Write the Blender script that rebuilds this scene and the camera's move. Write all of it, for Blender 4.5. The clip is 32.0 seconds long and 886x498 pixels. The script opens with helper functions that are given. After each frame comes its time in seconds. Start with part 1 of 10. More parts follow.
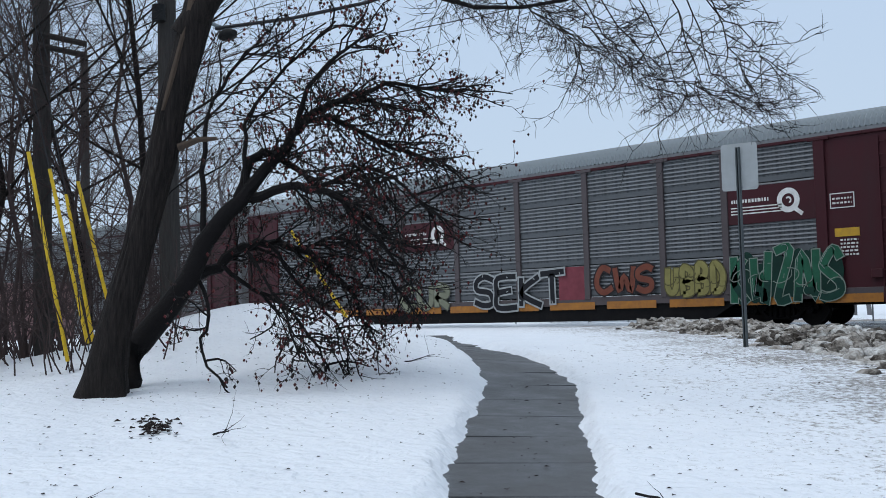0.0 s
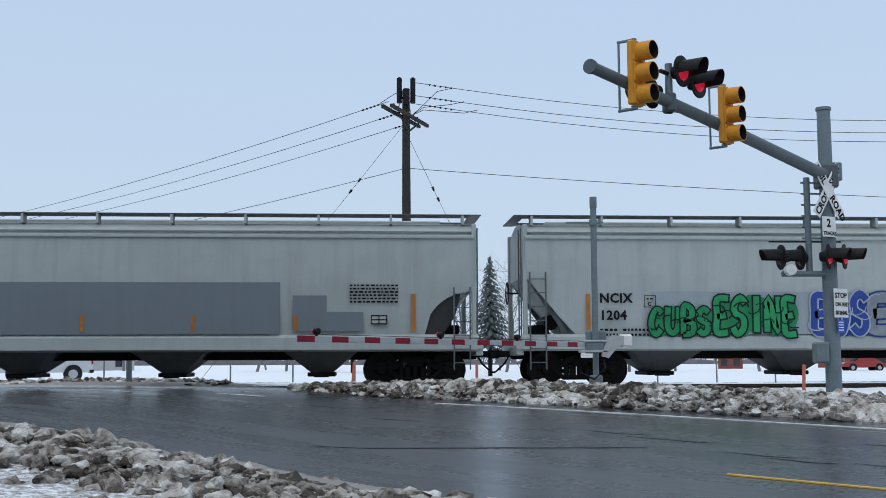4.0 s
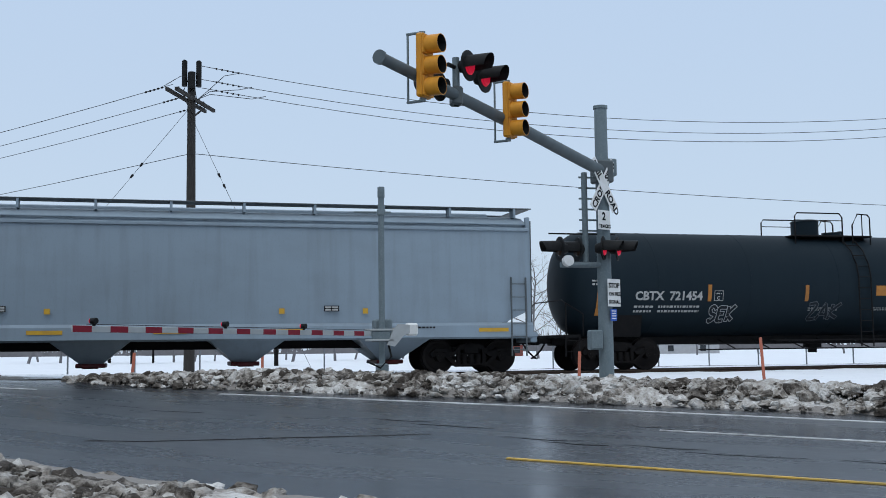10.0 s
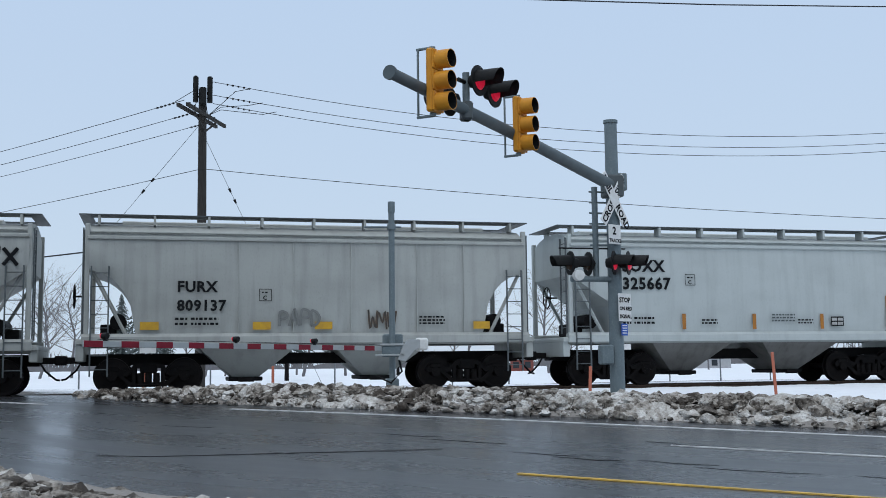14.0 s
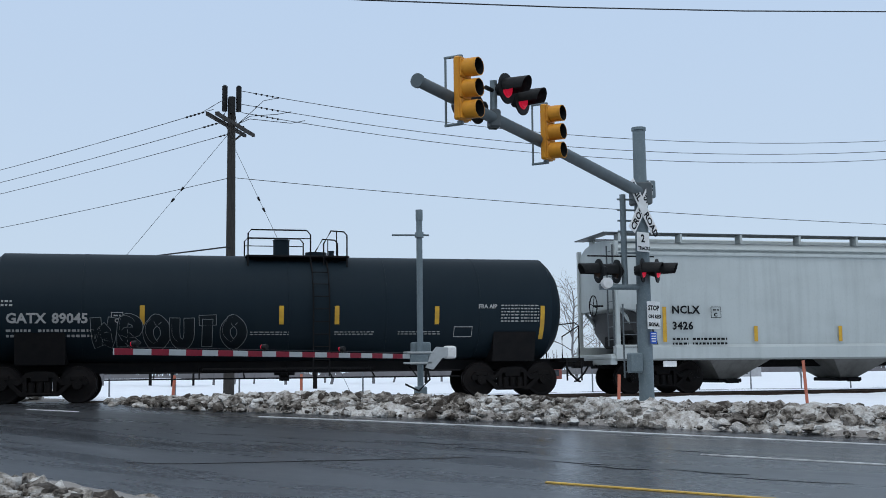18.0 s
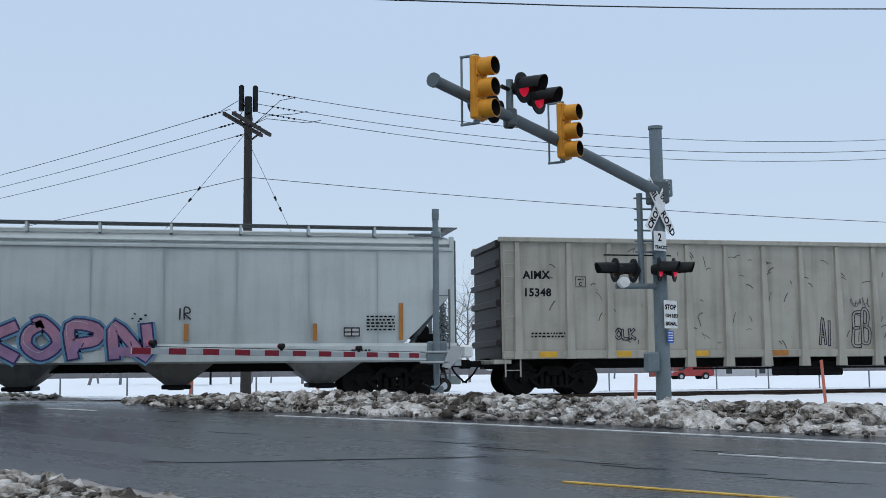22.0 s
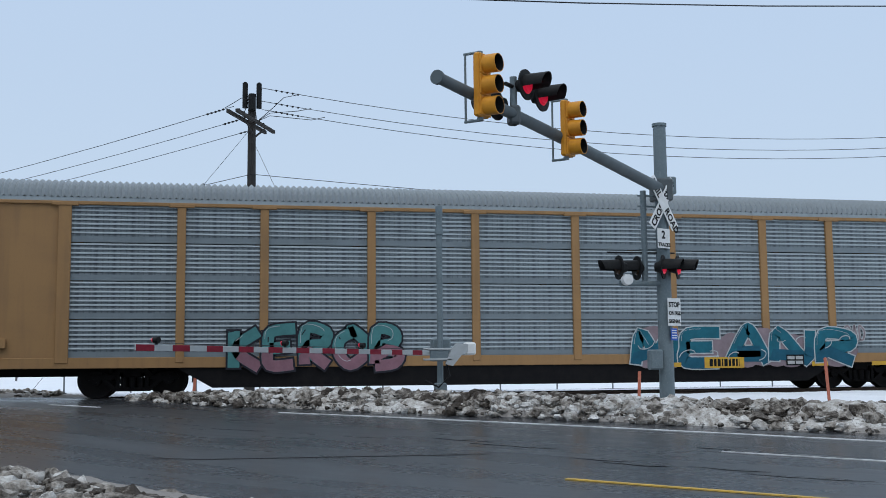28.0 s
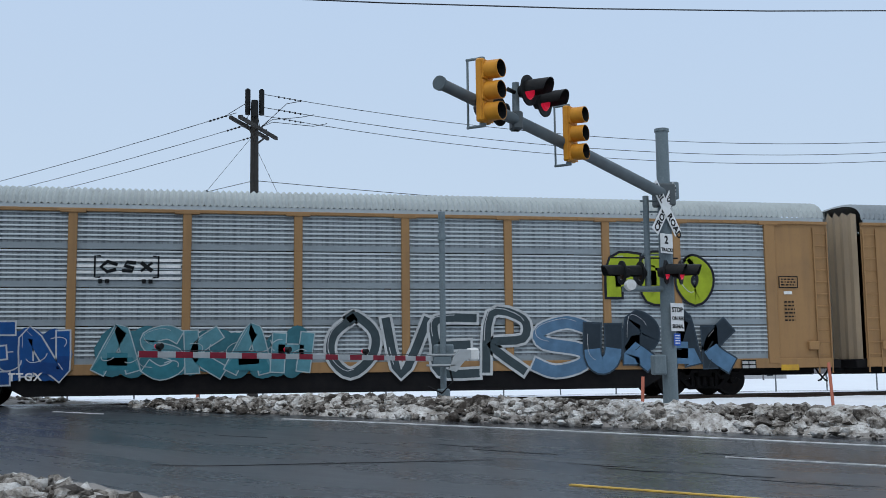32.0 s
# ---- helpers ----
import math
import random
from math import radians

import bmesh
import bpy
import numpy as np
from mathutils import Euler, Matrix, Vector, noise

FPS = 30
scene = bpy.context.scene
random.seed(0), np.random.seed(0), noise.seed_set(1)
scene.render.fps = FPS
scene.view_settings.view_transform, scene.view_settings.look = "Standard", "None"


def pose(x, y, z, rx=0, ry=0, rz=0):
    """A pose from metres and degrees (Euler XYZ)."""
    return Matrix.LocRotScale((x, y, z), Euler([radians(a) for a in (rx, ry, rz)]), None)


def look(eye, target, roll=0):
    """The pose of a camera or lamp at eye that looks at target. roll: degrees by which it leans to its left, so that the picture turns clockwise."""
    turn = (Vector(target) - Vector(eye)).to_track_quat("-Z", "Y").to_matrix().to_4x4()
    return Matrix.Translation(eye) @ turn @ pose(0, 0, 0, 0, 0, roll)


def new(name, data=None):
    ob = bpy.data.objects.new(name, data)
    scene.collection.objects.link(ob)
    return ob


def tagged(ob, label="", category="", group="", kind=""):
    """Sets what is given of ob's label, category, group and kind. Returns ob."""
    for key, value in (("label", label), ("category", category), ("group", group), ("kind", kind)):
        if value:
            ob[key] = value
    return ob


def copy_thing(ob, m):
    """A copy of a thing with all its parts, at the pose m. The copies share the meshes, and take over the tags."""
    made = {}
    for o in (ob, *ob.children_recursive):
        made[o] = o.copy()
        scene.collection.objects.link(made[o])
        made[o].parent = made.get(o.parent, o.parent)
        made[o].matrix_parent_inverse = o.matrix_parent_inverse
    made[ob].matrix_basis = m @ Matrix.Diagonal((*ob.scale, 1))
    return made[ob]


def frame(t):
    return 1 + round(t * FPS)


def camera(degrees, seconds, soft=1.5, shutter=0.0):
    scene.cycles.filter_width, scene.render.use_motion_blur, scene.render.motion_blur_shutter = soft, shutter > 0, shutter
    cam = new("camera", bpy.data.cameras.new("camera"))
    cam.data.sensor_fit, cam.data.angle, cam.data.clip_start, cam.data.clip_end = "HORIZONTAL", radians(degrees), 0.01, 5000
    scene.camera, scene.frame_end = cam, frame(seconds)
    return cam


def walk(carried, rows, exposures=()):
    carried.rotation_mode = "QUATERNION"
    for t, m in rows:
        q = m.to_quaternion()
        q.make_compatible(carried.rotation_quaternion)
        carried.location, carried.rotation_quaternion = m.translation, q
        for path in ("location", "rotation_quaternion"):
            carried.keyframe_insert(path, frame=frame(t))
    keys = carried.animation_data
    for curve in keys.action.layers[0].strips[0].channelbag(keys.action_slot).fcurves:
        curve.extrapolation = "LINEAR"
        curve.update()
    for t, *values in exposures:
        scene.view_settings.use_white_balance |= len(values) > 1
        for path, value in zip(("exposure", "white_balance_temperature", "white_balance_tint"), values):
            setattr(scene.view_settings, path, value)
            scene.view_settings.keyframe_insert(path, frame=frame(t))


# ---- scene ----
cam = camera(43.8, 32.0, soft=0.9)
EYE = (0.0, 0.0, 1.5)
# seconds, yaw to the left of the track's normal, pitch, roll
PATH = [
    (0, 45.46, 3.29, -1.60),
    (0.5, 44.81, 3.25, -1.77),
    (1, 41.22, 3.29, -1.65),
    (1.5, 35.21, 3.52, -1.27),
    (2, 27.08, 4.04, -0.81),
    (2.5, 17.71, 4.75, -0.62),
    (3, 9.43, 5.36, -0.35),
    (3.5, 1.97, 5.77, -0.34),
    (4, -4.08, 5.84, -0.21),
    (4.5, -8.22, 5.67, -0.10),
    (6.5, -14.97, 5.12, -0.15),
    (7, -15.40, 5.09, -0.24),
    (7.5, -15.61, 4.99, -0.36),
    (8, -15.66, 4.93, -0.53),
    (8.5, -15.60, 4.92, -0.61),
    (9, -15.45, 4.97, -0.68),
    (9.5, -15.28, 5.08, -0.60),
    (10, -15.13, 5.19, -0.67),
    (10.5, -15.01, 5.27, -0.56),
    (11, -14.91, 5.33, -0.62),
    (11.5, -14.88, 5.38, -0.56),
    (12, -14.92, 5.46, -0.62),
    (12.5, -14.98, 5.57, -0.74),
    (13, -14.99, 5.69, -0.83),
    (13.5, -14.89, 5.81, -0.82),
    (14, -14.60, 5.96, -0.70),
    (14.5, -14.21, 6.13, -0.58),
    (16.5, -13.20, 6.37, -0.53),
    (17, -13.16, 6.38, -0.53),
    (17.5, -13.16, 6.40, -0.59),
    (18, -13.15, 6.39, -0.63),
    (18.5, -13.10, 6.39, -0.62),
    (19, -12.98, 6.43, -0.86),
    (19.5, -12.88, 6.50, -0.72),
    (20, -12.76, 6.51, -0.73),
    (20.5, -12.63, 6.47, -0.80),
    (21, -12.53, 6.41, -0.75),
    (21.5, -12.42, 6.36, -0.64),
    (22, -12.30, 6.36, -0.60),
    (22.5, -12.22, 6.35, -0.46),
    (23, -12.06, 6.36, -0.34),
    (23.5, -11.84, 6.37, -0.25),
    (24, -11.63, 6.41, -0.15),
    (24.5, -11.42, 6.47, -0.09),
    (25, -11.28, 6.51, -0.05),
    (25.5, -11.20, 6.50, -0.07),
    (26, -11.25, 6.47, -0.06),
    (26.5, -11.41, 6.41, -0.14),
    (28.5, -12.33, 6.19, -0.63),
    (29, -12.50, 6.22, -0.71),
    (29.5, -12.58, 6.28, -0.75),
    (30, -12.54, 6.34, -0.79),
    (30.5, -12.42, 6.38, -0.84),
    (31, -12.25, 6.40, -0.84),
    (31.5, -12.08, 6.45, -0.79),
    (32, -11.97, 6.52, -0.67),
]


def aim(yaw, pitch, roll):
    a, b = radians(yaw), radians(pitch)
    way = Vector((-math.sin(a) * math.cos(b), math.cos(a) * math.cos(b), math.sin(b)))
    return look(EYE, Vector(EYE) + 10 * way, roll)


walk(cam, [(t, aim(a, b, c)) for t, a, b, c in PATH])

# ---- light: overcast winter day ----
world = bpy.data.worlds.new("world")
scene.world = world
world.use_nodes = True
wn, wl = world.node_tree.nodes, world.node_tree.links
wn.clear()
sky = wn.new("ShaderNodeTexSky")
sky.sky_type, sky.sun_disc = "NISHITA", False
sky.sun_elevation, sky.sun_rotation = radians(58), radians(205)
sky_gain = wn.new("ShaderNodeVectorMath")
sky_gain.operation = "SCALE"
sky_gain.inputs["Scale"].default_value = 0.09
wl.new(sky.outputs[0], sky_gain.inputs[0])
cloud_mix = wn.new("ShaderNodeMix")
cloud_mix.data_type = "RGBA"
cloud_mix.inputs["Factor"].default_value = 0.86
wl.new(sky_gain.outputs[0], cloud_mix.inputs["A"])
# the cloud layer: slightly darker overhead than at the horizon
sep = wn.new("ShaderNodeSeparateXYZ")
tc = wn.new("ShaderNodeTexCoord")
wl.new(tc.outputs["Generated"], sep.inputs[0])
ramp = wn.new("ShaderNodeValToRGB")
ramp.color_ramp.elements[0].position, ramp.color_ramp.elements[0].color = 0.0, (0.605, 0.73, 0.875, 1)
ramp.color_ramp.elements[1].position, ramp.color_ramp.elements[1].color = 0.36, (0.552, 0.705, 0.925, 1)
zenith = ramp.color_ramp.elements.new(0.75)
zenith.color = (1.0, 1.15, 1.33, 1)
wl.new(sep.outputs["Z"], ramp.inputs[0])
wl.new(ramp.outputs[0], cloud_mix.inputs["B"])
bg = wn.new("ShaderNodeBackground")
bg.inputs["Strength"].default_value = 1.0
wl.new(cloud_mix.outputs["Result"], bg.inputs[0])
wout = wn.new("ShaderNodeOutputWorld")
wl.new(bg.outputs[0], wout.inputs[0])

sun_data = bpy.data.lights.new("sun", "SUN")
sun_data.energy, sun_data.angle, sun_data.color = 0.75, radians(40), (1.0, 0.97, 0.93)
sun = new("sun", sun_data)
sun.matrix_world = look((-15, -12, 60), (0, 20, 0))


# ---- materials ----
def mat(name, base, rough=0.6, metal=0.0, second=None, scale=4.0, amount=0.5, bump=0.0, bump_scale=60.0, spec=0.16,
        fine=None, fine_scale=40.0, coords="Object", stretch=(1, 1, 1), emit=0.0, rough2=None, turn=None):
    m = bpy.data.materials.new(name)
    m.use_nodes = True
    n, l = m.node_tree.nodes, m.node_tree.links
    p = n["Principled BSDF"]
    p.inputs["Base Color"].default_value = (*base, 1)
    p.inputs["Roughness"].default_value = rough
    p.inputs["Metallic"].default_value = metal
    p.inputs["Specular IOR Level"].default_value = spec
    tex = n.new("ShaderNodeTexCoord")
    mp = n.new("ShaderNodeMapping")
    mp.inputs["Scale"].default_value = stretch
    if turn is not None:
        # the grain runs along this heading, drawn out by the stretch
        mp.vector_type = "TEXTURE"
        mp.inputs["Rotation"].default_value = (0, 0, turn)
    l.new(tex.outputs[coords], mp.inputs[0])
    col = None
    if second:
        t1 = n.new("ShaderNodeTexNoise")
        t1.inputs["Scale"].default_value, t1.inputs["Detail"].default_value, t1.inputs["Roughness"].default_value = scale, 6, 0.65
        l.new(mp.outputs[0], t1.inputs["Vector"])
        r = n.new("ShaderNodeValToRGB")
        r.color_ramp.elements[0].position, r.color_ramp.elements[1].position = 0.5 - 0.25 * amount - 0.02, 0.5 + 0.3 * (1.2 - amount)
        r.color_ramp.elements[0].color, r.color_ramp.elements[1].color = (*second, 1), (*base, 1)
        l.new(t1.outputs["Fac"], r.inputs[0])
        col = r.outputs[0]
        if rough2 is not None:
            rr = n.new("ShaderNodeMapRange")
            rr.inputs["From Min"].default_value, rr.inputs["From Max"].default_value = 0.35, 0.65
            rr.inputs["To Min"].default_value, rr.inputs["To Max"].default_value = rough2, rough
            l.new(t1.outputs["Fac"], rr.inputs[0])
            l.new(rr.outputs[0], p.inputs["Roughness"])
    if fine:
        t2 = n.new("ShaderNodeTexNoise")
        t2.inputs["Scale"].default_value, t2.inputs["Detail"].default_value = fine_scale, 4
        l.new(mp.outputs[0], t2.inputs["Vector"])
        mx = n.new("ShaderNodeMix")
        mx.data_type = "RGBA"
        rr = n.new("ShaderNodeMapRange")
        rr.inputs["From Min"].default_value, rr.inputs["From Max"].default_value = 0.5, 0.75
        l.new(t2.outputs["Fac"], rr.inputs[0])
        l.new(rr.outputs[0], mx.inputs["Factor"])
        if col:
            l.new(col, mx.inputs["A"])
        else:
            mx.inputs["A"].default_value = (*base, 1)
        mx.inputs["B"].default_value = (*fine, 1)
        col = mx.outputs["Result"]
    if col:
        l.new(col, p.inputs["Base Color"])
    if bump:
        t3 = n.new("ShaderNodeTexNoise")
        t3.inputs["Scale"].default_value, t3.inputs["Detail"].default_value = bump_scale, 5
        l.new(mp.outputs[0], t3.inputs["Vector"])
        b = n.new("ShaderNodeBump")
        b.inputs["Strength"].default_value, b.inputs["Distance"].default_value = bump, 0.02
        l.new(t3.outputs["Fac"], b.inputs["Height"])
        l.new(b.outputs[0], p.inputs["Normal"])
    if emit:
        p.inputs["Emission Color"].default_value = (*base, 1)
        p.inputs["Emission Strength"].default_value = emit
    return m


def painted(name, base, dirt=(0.11, 0.11, 0.108), rough=0.5, amount=0.55, rust=None, spec=0.16):
    """Car paint with vertical streaks of road dirt and blotches."""
    m = mat(name, base, rough, 0, None, spec=spec)
    n, l = m.node_tree.nodes, m.node_tree.links
    p = n["Principled BSDF"]
    tex = n.new("ShaderNodeTexCoord")
    info = n.new("ShaderNodeObjectInfo")
    add = n.new("ShaderNodeVectorMath")
    mul = n.new("ShaderNodeVectorMath")
    mul.operation = "SCALE"
    mul.inputs[0].default_value = (31.0, 7.0, 13.0)
    l.new(info.outputs["Random"], mul.inputs["Scale"])
    l.new(tex.outputs["Object"], add.inputs[0])
    l.new(mul.outputs[0], add.inputs[1])
    col = None
    for k, (sc, st, lo, hi, strength) in enumerate(((1.0, (1.6, 1, 0.12), 0.48, 0.8, 0.5), (0.5, (0.5, 1, 0.8), 0.45, 0.75, 0.35), (9.0, (1, 1, 0.5), 0.55, 0.8, 0.3))):
        mp = n.new("ShaderNodeMapping")
        mp.inputs["Scale"].default_value = st
        l.new(add.outputs[0], mp.inputs[0])
        t = n.new("ShaderNodeTexNoise")
        t.inputs["Scale"].default_value, t.inputs["Detail"].default_value = sc * 3, 6
        l.new(mp.outputs[0], t.inputs["Vector"])
        rr = n.new("ShaderNodeMapRange")
        rr.inputs["From Min"].default_value, rr.inputs["From Max"].default_value = lo, hi
        rr.inputs["To Max"].default_value = strength * amount * 1.6
        l.new(t.outputs["Fac"], rr.inputs[0])
        mx = n.new("ShaderNodeMix")
        mx.data_type = "RGBA"
        l.new(rr.outputs[0], mx.inputs["Factor"])
        if col:
            l.new(col, mx.inputs["A"])
        else:
            mx.inputs["A"].default_value = (*base, 1)
        mx.inputs["B"].default_value = (*(rust if rust and k == 2 else dirt), 1)
        col = mx.outputs["Result"]
    l.new(col, p.inputs["Base Color"])
    return m


M = {}
M["asphalt"] = mat("wet_asphalt", (0.036, 0.038, 0.042), 0.34, second=(0.022, 0.023, 0.026), scale=0.9, amount=0.6, bump=0.05, bump_scale=60, fine=(0.046, 0.048, 0.051), fine_scale=40, stretch=(7, 1, 1), turn=math.atan2(-0.699, 0.715), rough2=0.2, spec=0.46)
M["concrete"] = mat("sidewalk_concrete", (0.083, 0.084, 0.086), 0.7, second=(0.05, 0.05, 0.051), scale=1.3, amount=0.7, bump=0.3, bump_scale=80, fine=(0.055, 0.053, 0.052), fine_scale=25, rough2=0.35, spec=0.35)
M["line_white"] = mat("road_paint_white", (0.75, 0.76, 0.76), 0.5, second=(0.35, 0.35, 0.35), scale=3, amount=0.5, bump=0.2)
M["line_yellow"] = mat("road_paint_yellow", (0.72, 0.45, 0.08), 0.5, second=(0.4, 0.27, 0.08), scale=3, amount=0.5, bump=0.2)
M["rail"] = mat("rail_steel", (0.12, 0.085, 0.065), 0.5, 0.6, second=(0.07, 0.05, 0.04), scale=5)
M["tie"] = mat("tie_wood", (0.055, 0.045, 0.038), 0.85, second=(0.03, 0.025, 0.022), scale=8, bump=0.4)
M["ballast"] = mat("ballast", (0.11, 0.10, 0.095), 0.9, second=(0.05, 0.048, 0.045), scale=9, amount=0.6, bump=1.0, bump_scale=25, fine=(0.55, 0.57, 0.6), fine_scale=6)
M["black"] = mat("black_iron", (0.007, 0.0072, 0.008), 0.6, spec=0.06, second=(0.012, 0.011, 0.011), scale=5, bump=0.1)
M["truck"] = mat("truck_iron", (0.0055, 0.0055, 0.006), 0.6, spec=0.06, second=(0.010, 0.0085, 0.008), scale=6, amount=0.5, bump=0.2)
M["wheel"] = mat("wheel_steel", (0.007, 0.007, 0.0075), 0.5, 0.1, spec=0.08, second=(0.014, 0.011, 0.010), scale=5)
M["galv"] = mat("galvanized_steel", (0.165, 0.205, 0.222), 0.5, 0.1, second=(0.13, 0.163, 0.177), scale=4, amount=0.5, fine=(0.185, 0.225, 0.24), fine_scale=30)
M["arm_steel"] = mat("weathered_arm_steel", (0.112, 0.135, 0.145), 0.5, 0.1, second=(0.085, 0.104, 0.112), scale=3)
M["galv_dark"] = mat("weathered_steel", (0.10, 0.115, 0.12), 0.5, 0.1, second=(0.075, 0.085, 0.09), scale=4)
M["amber"] = mat("signal_yellow", (0.62, 0.27, 0.025), 0.42, second=(0.48, 0.2, 0.025), scale=4)
M["dark"] = mat("matt_black", (0.009, 0.010, 0.011), 0.5, spec=0.08, second=(0.022, 0.022, 0.022), scale=6)
M["lens_off"] = mat("dark_lens", (0.05, 0.03, 0.02), 0.2)
M["lens_red"] = mat("lit_red_lens", (0.75, 0.015, 0.05), 0.3, emit=0.3)
M["red"] = mat("red_reflective", (0.24, 0.012, 0.028), 0.4, second=(0.17, 0.012, 0.025), scale=10)
M["white"] = mat("white_paint", (0.74, 0.75, 0.75), 0.45, second=(0.6, 0.6, 0.58), scale=5)
M["ink"] = mat("black_lettering", (0.006, 0.007, 0.009), 0.5, spec=0.05, second=(0.014, 0.015, 0.016), scale=8)
M["inkw"] = mat("white_lettering", (0.72, 0.72, 0.70), 0.5, second=(0.55, 0.54, 0.52), scale=8)
M["inkd"] = mat("dulled_white_lettering", (0.40, 0.40, 0.39), 0.5, second=(0.28, 0.28, 0.27), scale=8)
M["gate_red"] = mat("dull_red_gate", (0.085, 0.012, 0.014), 0.6, second=(0.04, 0.012, 0.012), scale=6)
M["blue"] = mat("blue_sign", (0.03, 0.10, 0.42), 0.4)
M["orange_tag"] = mat("reflector_amber", (0.40, 0.165, 0.03), 0.4, second=(0.27, 0.115, 0.035), scale=6)
M["yellow_tag"] = mat("reflector_yellow", (0.56, 0.33, 0.03), 0.4, second=(0.42, 0.24, 0.04), scale=6)
M["wood"] = mat("weathered_pole_wood", (0.056, 0.052, 0.048), 0.85, second=(0.034, 0.031, 0.029), scale=6, bump=0.5, stretch=(6, 6, 0.6))
M["torn"] = mat("torn_wood", (0.085, 0.06, 0.043), 0.85, second=(0.06, 0.045, 0.035), scale=7, bump=0.6, stretch=(5, 5, 0.5))
M["bark"] = mat("grey_bark", (0.024, 0.019, 0.017), 0.9, second=(0.008, 0.007, 0.0065), scale=9, amount=0.6, bump=1.6, bump_scale=10, stretch=(3, 3, 0.3))
M["bark_dark"] = mat("dark_bark", (0.010, 0.0085, 0.0085), 0.85, second=(0.009, 0.008, 0.008), scale=9, bump=0.8, bump_scale=25)
M["twig"] = mat("bare_twig", (0.010, 0.009, 0.009), 0.85)
M["twig_brown"] = mat("brown_twig", (0.05, 0.035, 0.033), 0.85)
M["berry"] = mat("shrivelled_fruit", (0.12, 0.014, 0.018), 0.5, second=(0.03, 0.012, 0.01), scale=20)
M["leaf_dark"] = mat("dry_cluster", (0.028, 0.02, 0.018), 0.8)
M["guard"] = mat("yellow_guy_guard", (0.72, 0.48, 0.02), 0.45, second=(0.5, 0.33, 0.03), scale=7)
M["sign_back"] = mat("sign_back_aluminium", (0.42, 0.44, 0.45), 0.5, 0.3, second=(0.36, 0.38, 0.38), scale=4)
M["marker"] = mat("faded_orange_stake", (0.48, 0.14, 0.08), 0.6, second=(0.36, 0.12, 0.08), scale=8)
M["fence"] = mat("chain_link_steel", (0.16, 0.17, 0.18), 0.6, 0.3)
M["cable"] = mat("cable", (0.03, 0.031, 0.034), 0.6)
M["glass"] = mat("car_glass", (0.02, 0.025, 0.03), 0.08, spec=0.7)
M["wet"] = mat("wet_streak", (0.016, 0.017, 0.019), 0.3, second=(0.026, 0.027, 0.03), scale=2, spec=0.5)
M["tar"] = mat("road_joint", (0.075, 0.077, 0.08), 0.6, second=(0.03, 0.03, 0.032), scale=3)
M["tyre"] = mat("tyre_rubber", (0.018, 0.018, 0.019), 0.8)
M["chrome"] = mat("alloy", (0.45, 0.46, 0.47), 0.3, 0.9)
# distance haze is mixed into the next two base colours
M["evergreen"] = mat("haze_tinted_needles", (0.07, 0.088, 0.084), 0.9, second=(0.1, 0.118, 0.12), scale=3)
M["haze_twig"] = mat("haze_tinted_branches", (0.13, 0.125, 0.13), 0.95, second=(0.17, 0.165, 0.17), scale=0.5)
M["brick_red"] = mat("barn_red", (0.24, 0.075, 0.06), 0.8, second=(0.17, 0.06, 0.05), scale=2)
M["pink_wall"] = mat("faded_pink_wall", (0.22, 0.13, 0.125), 0.8, second=(0.16, 0.10, 0.10), scale=1)
M["roof_grey"] = mat("roof_grey", (0.20, 0.20, 0.21), 0.8, second=(0.15, 0.15, 0.16), scale=2)
M["siding"] = mat("pale_siding", (0.42, 0.43, 0.44), 0.7, second=(0.36, 0.36, 0.37), scale=2)


